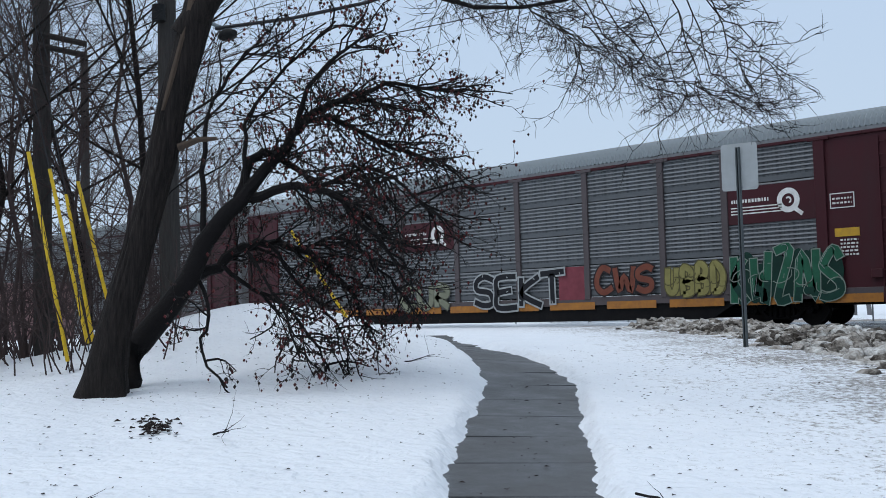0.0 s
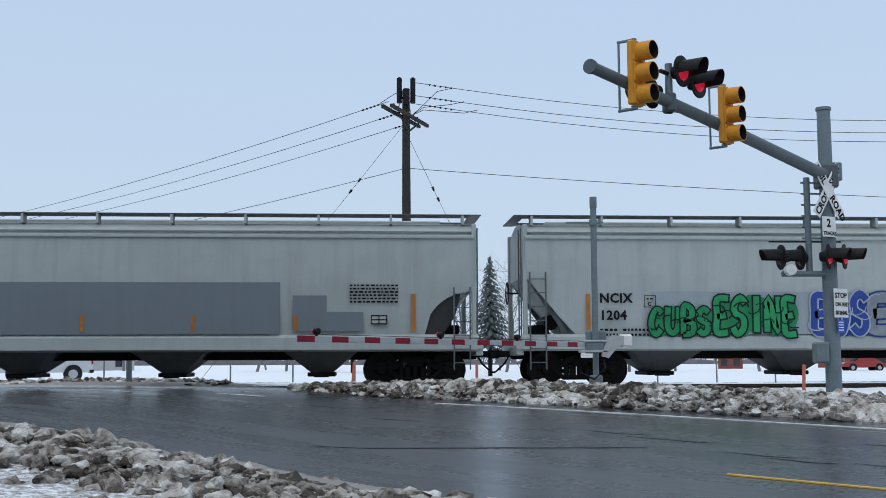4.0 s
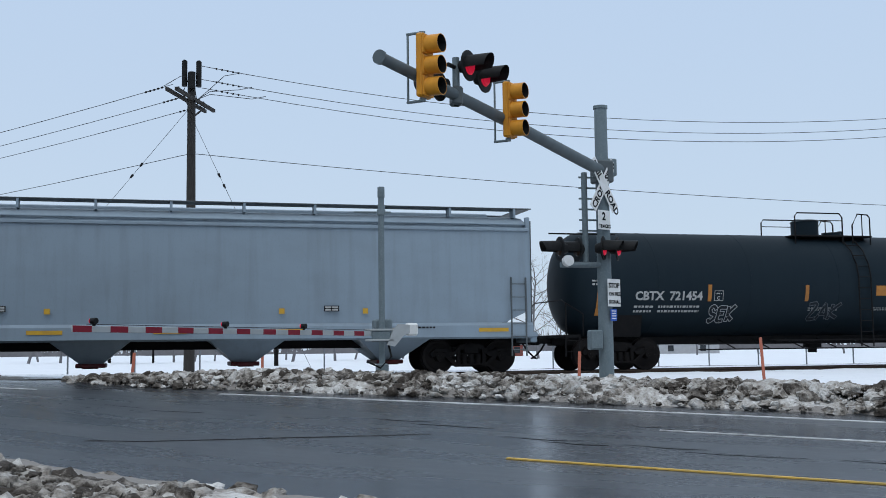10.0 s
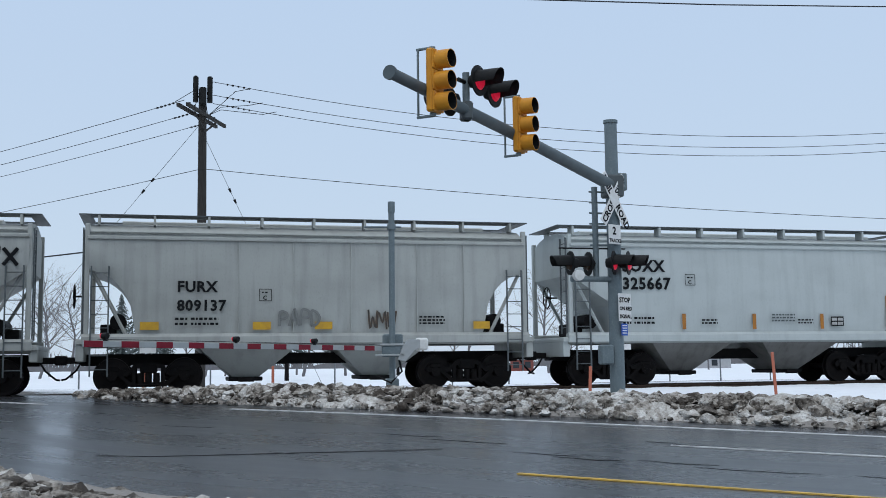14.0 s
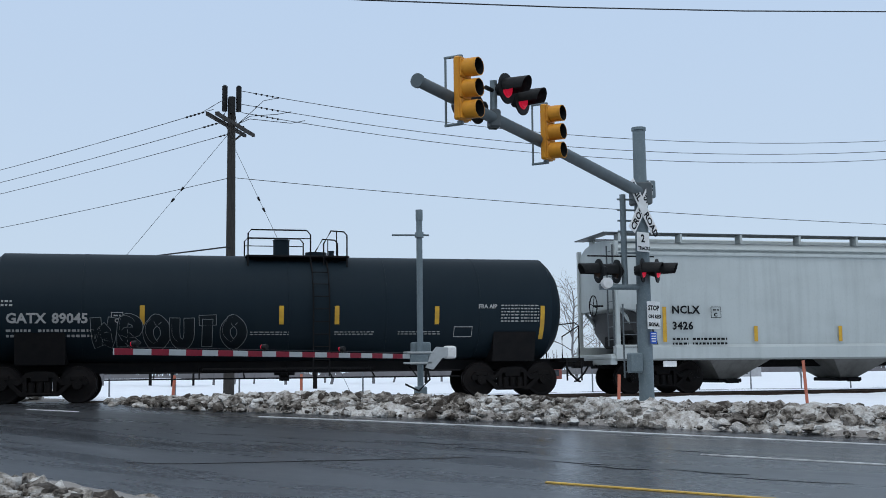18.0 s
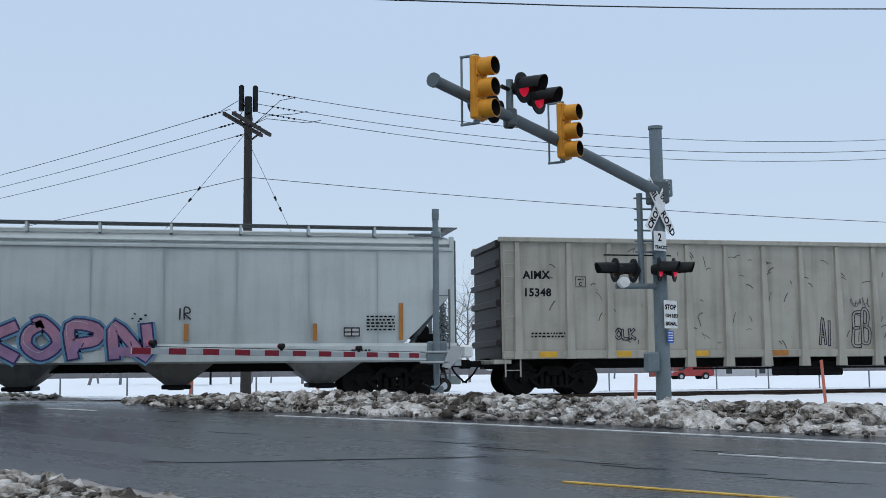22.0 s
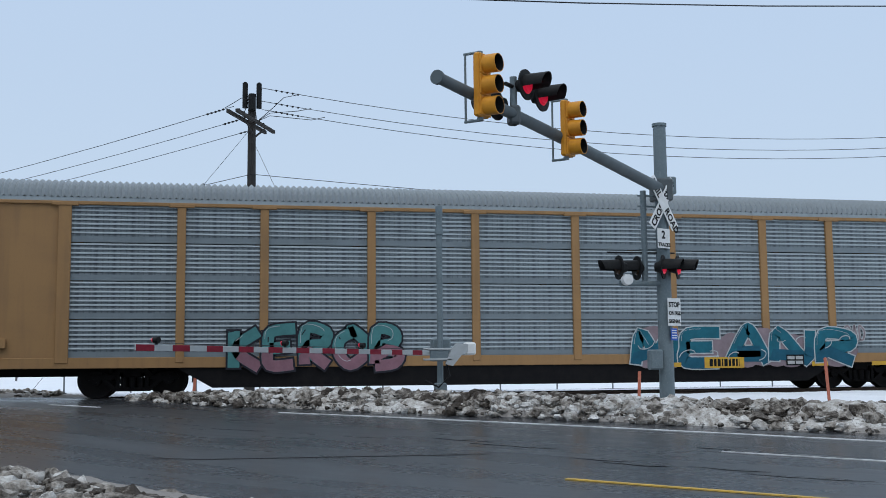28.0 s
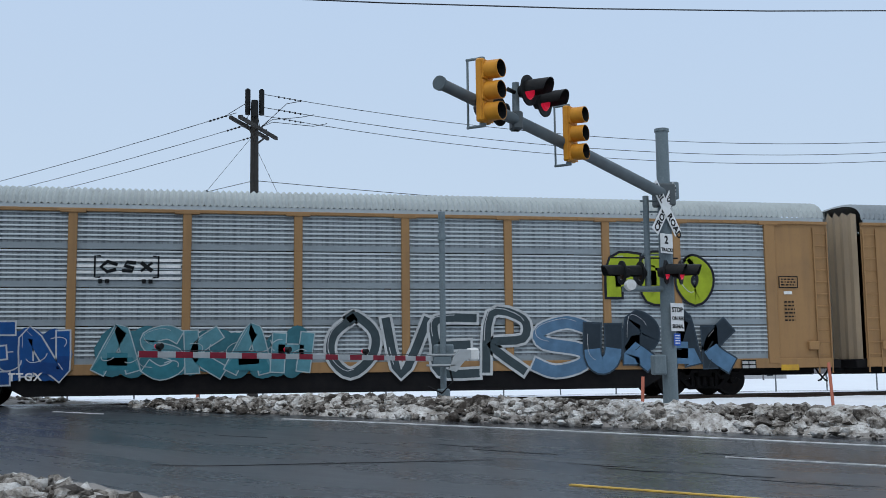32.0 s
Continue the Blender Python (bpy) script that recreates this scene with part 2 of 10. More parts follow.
def snow_material(name, dirty):
    m = bpy.data.materials.new(name)
    m.use_nodes = True
    n, l = m.node_tree.nodes, m.node_tree.links
    p = n["Principled BSDF"]
    p.inputs["Roughness"].default_value = 0.75
    p.inputs["Specular IOR Level"].default_value = 0.25
    tex = n.new("ShaderNodeTexCoord")
    big = n.new("ShaderNodeTexNoise")
    big.inputs["Scale"].default_value, big.inputs["Detail"].default_value, big.inputs["Roughness"].default_value = (4.5 if dirty else 0.6), 8, 0.7
    l.new(tex.outputs["Object"], big.inputs["Vector"])
    ramp = n.new("ShaderNodeValToRGB")
    e = ramp.color_ramp.elements
    if dirty:
        e[0].position, e[0].color = 0.36, (0.05, 0.04, 0.032, 1)
        e[1].position, e[1].color = 0.72, (0.66, 0.645, 0.62, 1)
        mid = ramp.color_ramp.elements.new(0.50)
        mid.color = (0.31, 0.28, 0.245, 1)
    else:
        e[0].position, e[0].color = 0.3, (0.70, 0.725, 0.765, 1)
        e[1].position, e[1].color = 0.6, (0.765, 0.785, 0.815, 1)
    if dirty:
        isl = n.new("ShaderNodeNewGeometry")
        low = n.new("ShaderNodeTexNoise")
        low.inputs["Scale"].default_value, low.inputs["Detail"].default_value = 0.8, 3
        l.new(tex.outputs["Object"], low.inputs["Vector"])
        m1 = n.new("ShaderNodeMath")
        m1.operation = "MULTIPLY_ADD"
        m1.inputs[1].default_value = 0.27
        l.new(isl.outputs["Random Per Island"], m1.inputs[0])
        l.new(big.outputs["Fac"], m1.inputs[2])
        m2 = n.new("ShaderNodeMath")
        m2.operation = "MULTIPLY_ADD"
        m2.inputs[1].default_value = 0.52
        l.new(low.outputs["Fac"], m2.inputs[0])
        l.new(m1.outputs[0], m2.inputs[2])
        m3 = n.new("ShaderNodeMath")
        m3.operation = "SUBTRACT"
        m3.inputs[1].default_value = 0.405
        l.new(m2.outputs[0], m3.inputs[0])
        l.new(m3.outputs[0], ramp.inputs[0])
    else:
        l.new(big.outputs["Fac"], ramp.inputs[0])
    grit = n.new("ShaderNodeTexNoise")
    grit.inputs["Scale"].default_value, grit.inputs["Detail"].default_value = (16 if dirty else 7), 6
    l.new(tex.outputs["Object"], grit.inputs["Vector"])
    rr = n.new("ShaderNodeMapRange")
    rr.inputs["From Min"].default_value, rr.inputs["From Max"].default_value = (0.58, 0.72) if dirty else (0.66, 0.74)
    rr.inputs["To Max"].default_value = 0.8 if dirty else 0.6
    l.new(grit.outputs["Fac"], rr.inputs[0])
    mx = n.new("ShaderNodeMix")
    mx.data_type = "RGBA"
    mx.inputs["B"].default_value = (0.10, 0.085, 0.07, 1)
    l.new(ramp.outputs[0], mx.inputs["A"])
    fac = rr.outputs[0]
    if not dirty:
        # grit thrown by the plough lies along the road's verge
        att = n.new("ShaderNodeAttribute")
        att.attribute_name = "verge"
        mul = n.new("ShaderNodeMath")
        mul.operation = "MULTIPLY_ADD"
        mul.inputs[1].default_value = 0.25
        grit2 = n.new("ShaderNodeTexNoise")
        grit2.inputs["Scale"].default_value, grit2.inputs["Detail"].default_value, grit2.inputs["Roughness"].default_value = 12, 9, 0.78
        l.new(tex.outputs["Object"], grit2.inputs["Vector"])
        r2 = n.new("ShaderNodeMapRange")
        r2.inputs["From Min"].default_value, r2.inputs["From Max"].default_value = 0.91, 1.04
        r2.inputs["To Max"].default_value = 0.85
        l.new(att.outputs["Fac"], mul.inputs[0])
        l.new(grit2.outputs["Fac"], mul.inputs[2])
        drift = n.new("ShaderNodeMath")
        drift.operation = "MULTIPLY_ADD"
        drift.inputs[1].default_value = 0.45
        l.new(big.outputs["Fac"], drift.inputs[0])
        l.new(mul.outputs[0], drift.inputs[2])
        l.new(drift.outputs[0], r2.inputs[0])
        top = n.new("ShaderNodeMath")
        top.operation = "MAXIMUM"
        sm = n.new("ShaderNodeMath")
        sm.operation = "MULTIPLY"
        sm.inputs[1].default_value = 0.35
        l.new(rr.outputs[0], sm.inputs[0])
        l.new(r2.outputs[0], top.inputs[0])
        l.new(sm.outputs[0], top.inputs[1])
        fac = top.outputs[0]
        mx.inputs["B"].default_value = (0.14, 0.115, 0.09, 1)
    l.new(fac, mx.inputs["Factor"])
    l.new(mx.outputs["Result"], p.inputs["Base Color"])
    bn = n.new("ShaderNodeTexNoise")
    bn.inputs["Scale"].default_value, bn.inputs["Detail"].default_value = (20 if dirty else 9), 7
    l.new(tex.outputs["Object"], bn.inputs["Vector"])
    b = n.new("ShaderNodeBump")
    b.inputs["Strength"].default_value, b.inputs["Distance"].default_value = 0.8, 0.08
    l.new(bn.outputs["Fac"], b.inputs["Height"])
    l.new(b.outputs[0], p.inputs["Normal"])
    return m


M["snow"] = snow_material("fresh_snow", False)
M["snow_dirty"] = snow_material("ploughed_snow", True)


# ---- mesh building ----
class Geo:
    def __init__(self):
        self.v, self.f = [], []

    def add(self, verts, faces):
        k = len(self.v)
        self.v += [tuple(p) for p in verts]
        self.f += [tuple(i + k for i in f) for f in faces]
        return self

    def box(self, x0, x1, y0, y1, z0, z1, c=0.0):
        if c <= 0:
            v = [(x, y, z) for x in (x0, x1) for y in (y0, y1) for z in (z0, z1)]
            return self.add(v, [(0, 1, 3, 2), (4, 6, 7, 5), (0, 4, 5, 1), (2, 3, 7, 6), (0, 2, 6, 4), (1, 5, 7, 3)])
        c = min(c, (x1 - x0) / 2.1, (y1 - y0) / 2.1, (z1 - z0) / 2.1)
        o = lambda a, b, z: [(a + c, b, z), (x1 - c, b, z), (x1, b + c, z), (x1, y1 - c, z), (x1 - c, y1, z), (a + c, y1, z), (a, y1 - c, z), (a, b + c, z)]
        mid0, mid1 = o(x0, y0, z0 + c), o(x0, y0, z1 - c)
        sq = lambda z: [(x0 + c, y0 + c, z), (x1 - c, y0 + c, z), (x1 - c, y1 - c, z), (x0 + c, y1 - c, z)]
        v = mid0 + mid1 + sq(z0) + sq(z1)
        f = [(i, (i + 1) % 8, 8 + (i + 1) % 8, 8 + i) for i in range(8)]
        f += [(19, 18, 17, 16), (20, 21, 22, 23)]
        for k in range(4):
            a, b, e = 2 * k, 2 * k + 1, (2 * k + 2) % 8
            f += [(16 + k, 16 + (k + 1) % 4, b, a), (16 + (k + 1) % 4, e, b)]
            f += [(20 + (k + 1) % 4, 20 + k, 8 + a, 8 + b), (20 + (k + 1) % 4, 8 + b, 8 + e)]
        return self.add(v, f)

    def cyl(self, p, q, r, n=12, r2=None, caps=True):
        p, q = Vector(p), Vector(q)
        r2 = r if r2 is None else r2
        d = (q - p).normalized()
        a = d.orthogonal().normalized()
        b = d.cross(a)
        v, f = [], []
        for k in range(n):
            t = 2 * math.pi * k / n
            o = a * math.cos(t) + b * math.sin(t)
            v += [p + o * r, q + o * r2]
        for k in range(n):
            m = (k + 1) % n
            f.append((2 * k, 2 * m, 2 * m + 1, 2 * k + 1))
        if caps:
            f += [tuple(range(2 * n - 2, -1, -2)), tuple(range(1, 2 * n, 2))]
        return self.add(v, f)

    def tube(self, pts, r, n=6, r2=None):
        pts = [Vector(p) for p in pts]
        r2 = r if r2 is None else r2
        rings = []
        for i, p in enumerate(pts):
            d = (pts[min(i + 1, len(pts) - 1)] - pts[max(i - 1, 0)]).normalized()
            up = Vector((0, 0, 1)) if abs(d.z) < 0.9 else Vector((1, 0, 0))
            a = d.cross(up).normalized()
            b = d.cross(a)
            rr = r + (r2 - r) * i / (len(pts) - 1)
            rings.append([p + (a * math.cos(2 * math.pi * k / n) + b * math.sin(2 * math.pi * k / n)) * rr for k in range(n)])
        v = [q for ring in rings for q in ring]
        f = [(i * n + k, i * n + (k + 1) % n, (i + 1) * n + (k + 1) % n, (i + 1) * n + k) for i in range(len(pts) - 1) for k in range(n)]
        f += [tuple(range(n - 1, -1, -1)), tuple((len(pts) - 1) * n + k for k in range(n))]
        return self.add(v, f)

    def prism(self, outline, axis, a, b):
        """A closed outline swept along one axis from a to b. Outline in the two other axes, in order."""
        n = len(outline)
        put = {"x": lambda u, w, t: (t, u, w), "y": lambda u, w, t: (u, t, w), "z": lambda u, w, t: (u, w, t)}[axis]
        v = [put(u, w, a) for u, w in outline] + [put(u, w, b) for u, w in outline]
        f = [(k, (k + 1) % n, n + (k + 1) % n, n + k) for k in range(n)]
        f += [tuple(range(n - 1, -1, -1)), tuple(range(n, 2 * n))]
        return self.add(v, f)

    def loft(self, rings, close=True, caps=True):
        n = len(rings[0])
        v = [p for r in rings for p in r]
        f = []
        for i in range(len(rings) - 1):
            for k in range(n if close else n - 1):
                m = (k + 1) % n
                f.append((i * n + k, i * n + m, (i + 1) * n + m, (i + 1) * n + k))
        if caps:
            f += [tuple(range(n - 1, -1, -1)), tuple((len(rings) - 1) * n + k for k in range(n))]
        return self.add(v, f)

    def mesh(self, name, material, smooth=None):
        me = bpy.data.meshes.new(name)
        me.from_pydata([tuple(p) for p in self.v], [], self.f)
        bm = bmesh.new()
        bm.from_mesh(me)
        bmesh.ops.recalc_face_normals(bm, faces=bm.faces)
        bm.to_mesh(me)
        bm.free()
        me.materials.append(material)
        if smooth:
            me.shade_smooth()
            me.set_sharp_from_angle(angle=radians(smooth))
        return me


def part(name, g, material, parent, label="", at=None, smooth=35):
    me = g if isinstance(g, bpy.types.Mesh) else g.mesh(name, material, smooth)
    ob = new(name, me)
    ob.parent = parent
    if at is not None:
        ob.location = at
    return tagged(ob, label) if label else ob


def thing(name, label, category, group="", kind="", at=(0, 0, 0), turn=0.0):
    e = new(name)
    e.location = at
    e.rotation_euler = (0, 0, radians(turn))
    return tagged(e, label, category, group, kind)


def solid(name, g, material, label="", category="", group="", kind="", smooth=35):
    return tagged(new(name, g.mesh(name, material, smooth)), label, category, group, kind)


def smoothstep(x):
    x = np.clip(x, 0, 1)
    return x * x * (3 - 2 * x)


# ---- plan ----
RAIL = 0.84                      # top of rail
TRACK = 30.3                     # y of the track's centre line
ROAD_U = Vector((0.715, -0.699))  # along the road, towards the right
ROAD_N = Vector((0.699, 0.715))   # across it, away from the camera
ROAD_NEAR, ROAD_FAR = 7.9, 19.3
WALK = [(6.5, -6.0), (3.2, -2.4), (1.0, -0.2), (-1.0, 1.8), (-2.6, 3.2), (-4.7, 5.3), (-6.7, 7.6), (-8.85, 10.1), (-10.6, 11.6), (-13.5, 13.8), (-18.5, 18.0), (-25.0, 24.0)]


def across(x, y):
    return ROAD_N.x * x + ROAD_N.y * y


def on_road(a, n):
    """The plan point a metres along and n metres across the road."""
    return ROAD_U * a + ROAD_N * n


def base_height(x, y):
    """Ground without snow: it climbs to the railway, with a mound by the trees."""
    p = 0.05 * np.clip(-x, 0, 30) + 0.72 * smoothstep((y - 2) / 28.0)
    h = -0.12 * np.log(np.exp(-p / 0.12) + np.exp(-0.8 / 0.12)) + 0.02
    h = h + 0.85 * np.exp(-(((x + 14) / 2.5) ** 2 + ((y - 9.8) / 2.4) ** 2))
    return h - 0.35 * smoothstep((y - 34) / 12.0)


def walk_distance(x, y):
    best = np.full(np.shape(x), 1e9)
    for (ax, ay), (bx, by) in zip(WALK, WALK[1:]):
        dx, dy = bx - ax, by - ay
        t = np.clip(((x - ax) * dx + (y - ay) * dy) / (dx * dx + dy * dy), 0, 1)
        best = np.minimum(best, np.hypot(x - ax - t * dx, y - ay - t * dy))
    return best


def ground_height(x, y):
    x, y = np.asarray(x, float), np.asarray(y, float)
    z = base_height(x, y)
    n = across(x, y)
    wob = 0.12 * np.sin(x * 2.1 + np.sin(y * 1.7)) + 0.09 * np.sin(y * 3.3 + x * 1.3) + 0.05 * np.sin(7.3 * x - 5.1 * y)
    snow = 0.11 + 0.02 * np.sin(x * 0.9) * np.sin(y * 0.8) + 0.012 * np.sin(3.1 * x + 1.7 * y) * np.sin(2.3 * y - x) + 0.007 * np.sin(9.7 * x + 3 * np.sin(4.1 * y)) * np.sin(8.9 * y + 2 * np.sin(5.3 * x))
    road = smoothstep((n - ROAD_NEAR + 0.1 + wob) / 0.35) * smoothstep((ROAD_FAR - n + wob) / 0.35)
    edge = 0.05 * np.sin(1.9 * x + 1.1 * y) + 0.03 * np.sin(6.1 * x + 2 * np.sin(3.7 * y)) * np.sin(5.3 * y + 1.5 * np.sin(4.9 * x)) + 0.012 * np.sin(23 * x + 3 * np.sin(11 * y)) + 0.016 * np.sin(4.3 * x - 3.1 * y) + 0.014 * np.sin(9.1 * y + 6.7 * x)
    lane = smoothstep((0.68 + edge - walk_distance(x, y)) / 0.24)
    track = smoothstep((2.3 + wob - np.abs(y - TRACK)) / 0.6)
    snow = snow * (1 - np.maximum(np.maximum(road, lane), track)) - 0.05 * np.maximum(road, lane) - 0.02 * track
    return z + snow


def ground_z(x, y):
    return float(ground_height(np.array([x]), np.array([y]))[0])


# ---- large structure ----
def grid_lines(marks, far):
    """Grid lines: (end, step) stretches from the first mark on, then ever wider to the horizon both ways."""
    start, out = marks[0], [marks[0]]
    for end, step in marks[1:]:
        k = int(round((end - out[-1]) / step))
        out += list(np.linspace(out[-1], end, k + 1)[1:])
    d, x = marks[-1][1], out[-1]
    while x < far:
        d *= 1.28
        x += d
        out.append(x)
    left, d, x = [], marks[1][1], start
    while x > -far:
        d *= 1.28
        x -= d
        left.append(x)
    return np.array(left[::-1] + out)


def sheet(name, xs, ys, height, material, smooth=True):
    gx, gy = np.meshgrid(xs, ys)
    gzz = height(gx, gy)
    v = np.stack([gx.ravel(), gy.ravel(), gzz.ravel()], -1)
    nx, ny = len(xs), len(ys)
    i = (np.arange(ny - 1)[:, None] * nx + np.arange(nx - 1)[None]).ravel()
    f = np.stack([i, i + 1, i + 1 + nx, i + nx], -1)
    me = bpy.data.meshes.new(name)
    me.from_pydata(v.tolist(), [], f.tolist())
    me.materials.append(material)
    if smooth:
        me.shade_smooth()
    return me


def make_ground():
    xs, ys = grid_lines((-30, (-14, 0.2), (-9, 0.085), (-0.5, 0.05), (3, 0.085), (22, 0.2)), 2600), grid_lines((-3, (1, 0.2), (9, 0.05), (14, 0.085), (34, 0.2)), 2600)
    me = sheet("ground", xs, ys, ground_height, M["snow"])
    gx, gy = np.meshgrid(xs, ys)
    n = across(gx, gy)
    verge = (0.1 + 0.9 * smoothstep((n - 0.2) / 5.0)) * smoothstep((n + 2.2) / 2.2) * (n < ROAD_FAR + 6) * (gy < 29)
    far = smoothstep((ROAD_FAR + 4.5 - n) / 3.0)
    verge = verge + 0.9 * smoothstep((n - 6.6) / 0.7) * (n < 13)
    verge = np.where(n > 13, far * 0.9 + 0.9 * smoothstep((ROAD_FAR + 1.9 - n) / 1.2), verge) * (np.abs(gx) < 60)
    att = me.attributes.new("verge", "FLOAT", "POINT")
    att.data.foreach_set("value", verge.ravel().astype(np.float32))
    tagged(new("ground", me), "snow-covered ground with a snowy lawn and open field", "ground", kind="structure")


def road_z(x, y):
    near = smoothstep((4.2 - np.abs(y - TRACK)) / 3.0)
    b = base_height(x, y)
    return b + 0.012 + (RAIL - 0.018 - b) * near


def make_road():
    av = np.concatenate([np.arange(-150, -60, 6.0), np.arange(-60, 46, 0.5), np.arange(46, 150, 6.0)])
    nv = np.linspace(ROAD_NEAR - 0.6, ROAD_FAR + 0.5, 40)
    ga, gn = np.meshgrid(av, nv)
    x, y = ROAD_U.x * ga + ROAD_N.x * gn, ROAD_U.y * ga + ROAD_N.y * gn
    v = np.stack([x.ravel(), y.ravel(), road_z(x, y).ravel()], -1)
    nx, ny = len(av), len(nv)
    i = (np.arange(ny - 1)[:, None] * nx + np.arange(nx - 1)[None]).ravel()
    f = np.stack([i, i + nx, i + 1 + nx, i + 1], -1)
    me = bpy.data.meshes.new("road")
    me.from_pydata(v.tolist(), [], f[:, ::-1].tolist())
    me.materials.append(M["asphalt"])
    me.shade_smooth()
    road = tagged(new("road", me), "dark wet asphalt road rising to the crossing", "road", kind="structure")

    def stripe(name, a0, a1, n0, width, material, label):
        g = Geo()
        k = max(2, int((a1 - a0) / 0.7))
        rings = []
        for j in range(k + 1):
            a = a0 + (a1 - a0) * j / k
            ring = []
            for dn, dz in ((-width / 2, 0.002), (width / 2, 0.002), (width / 2, 0.016), (-width / 2, 0.016)):
                p = on_road(a, n0 + dn)
                ring.append((p.x, p.y, float(road_z(p.x, p.y)) + dz))
            rings.append(ring)
        g.loft(rings)
        part(name, g, material, road, label, smooth=None)

    stripe("edge_line", -15.2, 60, 17.7, 0.1, M["line_white"], "solid white edge line")
    stripe("lane_line", -5.0, 60, 15.1, 0.06, M["line_white"], "thin white lane line")
    stripe("centre_line", -5.6, 60, 11.45, 0.065, M["line_yellow"], "yellow centre line")
    for a in (-24.5, -20.8):
        stripe("lane_dash", a, a + 1.6, 15.4 if a < -22 else 16.4, 0.11, M["line_white"], "worn white lane dash")
    # thin construction joint and long wet streaks
    rnd = random.Random(12)

    def wander(name, a0, a1, n0, n1, w, material, label, lump=0.0, dz0=0.010):
        g, rings = Geo(), []
        k = max(4, int(abs(a1 - a0) / 0.12))
        for j in range(k + 1):
            t = j / k
            c = on_road(a0 + (a1 - a0) * t, n0 + (n1 - n0) * t + 0.05 * noise.noise(Vector((j * 0.23, a0, 0))))
            ends = min(1.0, 5 * t, 5 * (1 - t))
            hw = w * max(0.12, ends * (1 + lump * noise.noise(Vector((j * 0.35, n0, 3.0)))))
            rings.append([(c.x + dn * ROAD_N.x, c.y + dn * ROAD_N.y, float(road_z(c.x, c.y)) + dz) for dn, dz in ((-hw, 0.002), (hw, 0.002), (hw, dz0), (-hw, dz0))])
        g.loft(rings)
        part(name, g, material, road, label, smooth=None)
    wander("joint", -11.0, -7.6, 10.2, 13.2, 0.02, M["tar"], "thin pale pavement joint")
    for a0, a1, n0, n1, w in ((-6.6, -1.0, 13.3, 13.1, 0.10), (-1.6, 5.5, 12.9, 12.7, 0.08), (-9.4, -7.0, 14.4, 14.3, 0.06), (-5.5, -3.2, 15.6, 15.5, 0.08), (0.5, 6.0, 15.4, 15.2, 0.05), (-15, -12.5, 14.1, 13.9, 0.06), (4.0, 9, 13.6, 13.3, 0.05)):
        k = 0.0
        while k < 1.0:
            ln = rnd.uniform(0.5, 1.5) / (a1 - a0)
            c = n0 + (n1 - n0) * k + rnd.uniform(-0.25, 0.25)
            wander("wet_streak", a0 + (a1 - a0) * k, a0 + (a1 - a0) * min(1, k + ln), c, c + rnd.uniform(-0.05, 0.05), w * rnd.uniform(0.3, 0.9), M["wet"], "dark wet streak", 1.1, 0.005)
            k += ln * rnd.uniform(0.7, 1.5)
    return road


def make_walk():
    walk_ob = thing("pavement", "damp grey concrete sidewalk curving through the snow", "sidewalk", kind="structure")
    dense = []
    for k in range(len(WALK) - 1):
        p0, p1, p2, p3 = (Vector(WALK[min(max(k + j, 0), len(WALK) - 1)]) for j in (-1, 0, 1, 2))
        for j in range(40):
            t = j / 40
            dense.append(0.5 * (2 * p1 + (p2 - p0) * t + (2 * p0 - 5 * p1 + 4 * p2 - p3) * t * t + (3 * p1 - p0 - 3 * p2 + p3) * t ** 3))
    slab, last, acc = [dense[0]], dense[0], 0.0
    for p in dense[1:]:
        acc += (p - last).length
        last = p
        if acc >= 1.2:
            slab.append(p)
            acc = 0.0
    rnd = random.Random(4)
    bed = Geo()
    rings = []
    for i, a in enumerate(slab):
        d = (slab[min(i + 1, len(slab) - 1)] - slab[max(i - 1, 0)]).normalized()
        nrm = Vector((-d.y, d.x))
        ring = []
        for s, dz in ((-1, -0.13), (1, -0.13), (1, -0.03), (-1, -0.03)):
            c = a + nrm * 0.65 * s
            ring.append((c.x, c.y, float(base_height(c.x, c.y)) + dz))
        rings.append(ring)
    part("bedding", bed.loft(rings), M["tie"], walk_ob, "dark earth in the joints", smooth=None)
    for a, b in zip(slab, slab[1:]):
        d = (b - a).normalized()
        nrm = Vector((-d.y, d.x))
        a2, b2 = a + d * 0.013, b - d * 0.013
        tilt = rnd.uniform(-0.008, 0.008)
        top, bot = [], []
        for q, s in ((a2, -1), (a2, 1), (b2, 1), (b2, -1)):
            c = q + nrm * 0.66 * s
            z = float(base_height(c.x, c.y)) - 0.012 + tilt * s
            top.append((c.x, c.y, z))
            bot.append((c.x, c.y, z - 0.1))
        g = Geo().add(bot + top, [(3, 2, 1, 0), (4, 5, 6, 7), (0, 1, 5, 4), (1, 2, 6, 5), (2, 3, 7, 6), (3, 0, 4, 7)])
        part("slab", g, M["concrete"], walk_ob, smooth=None)


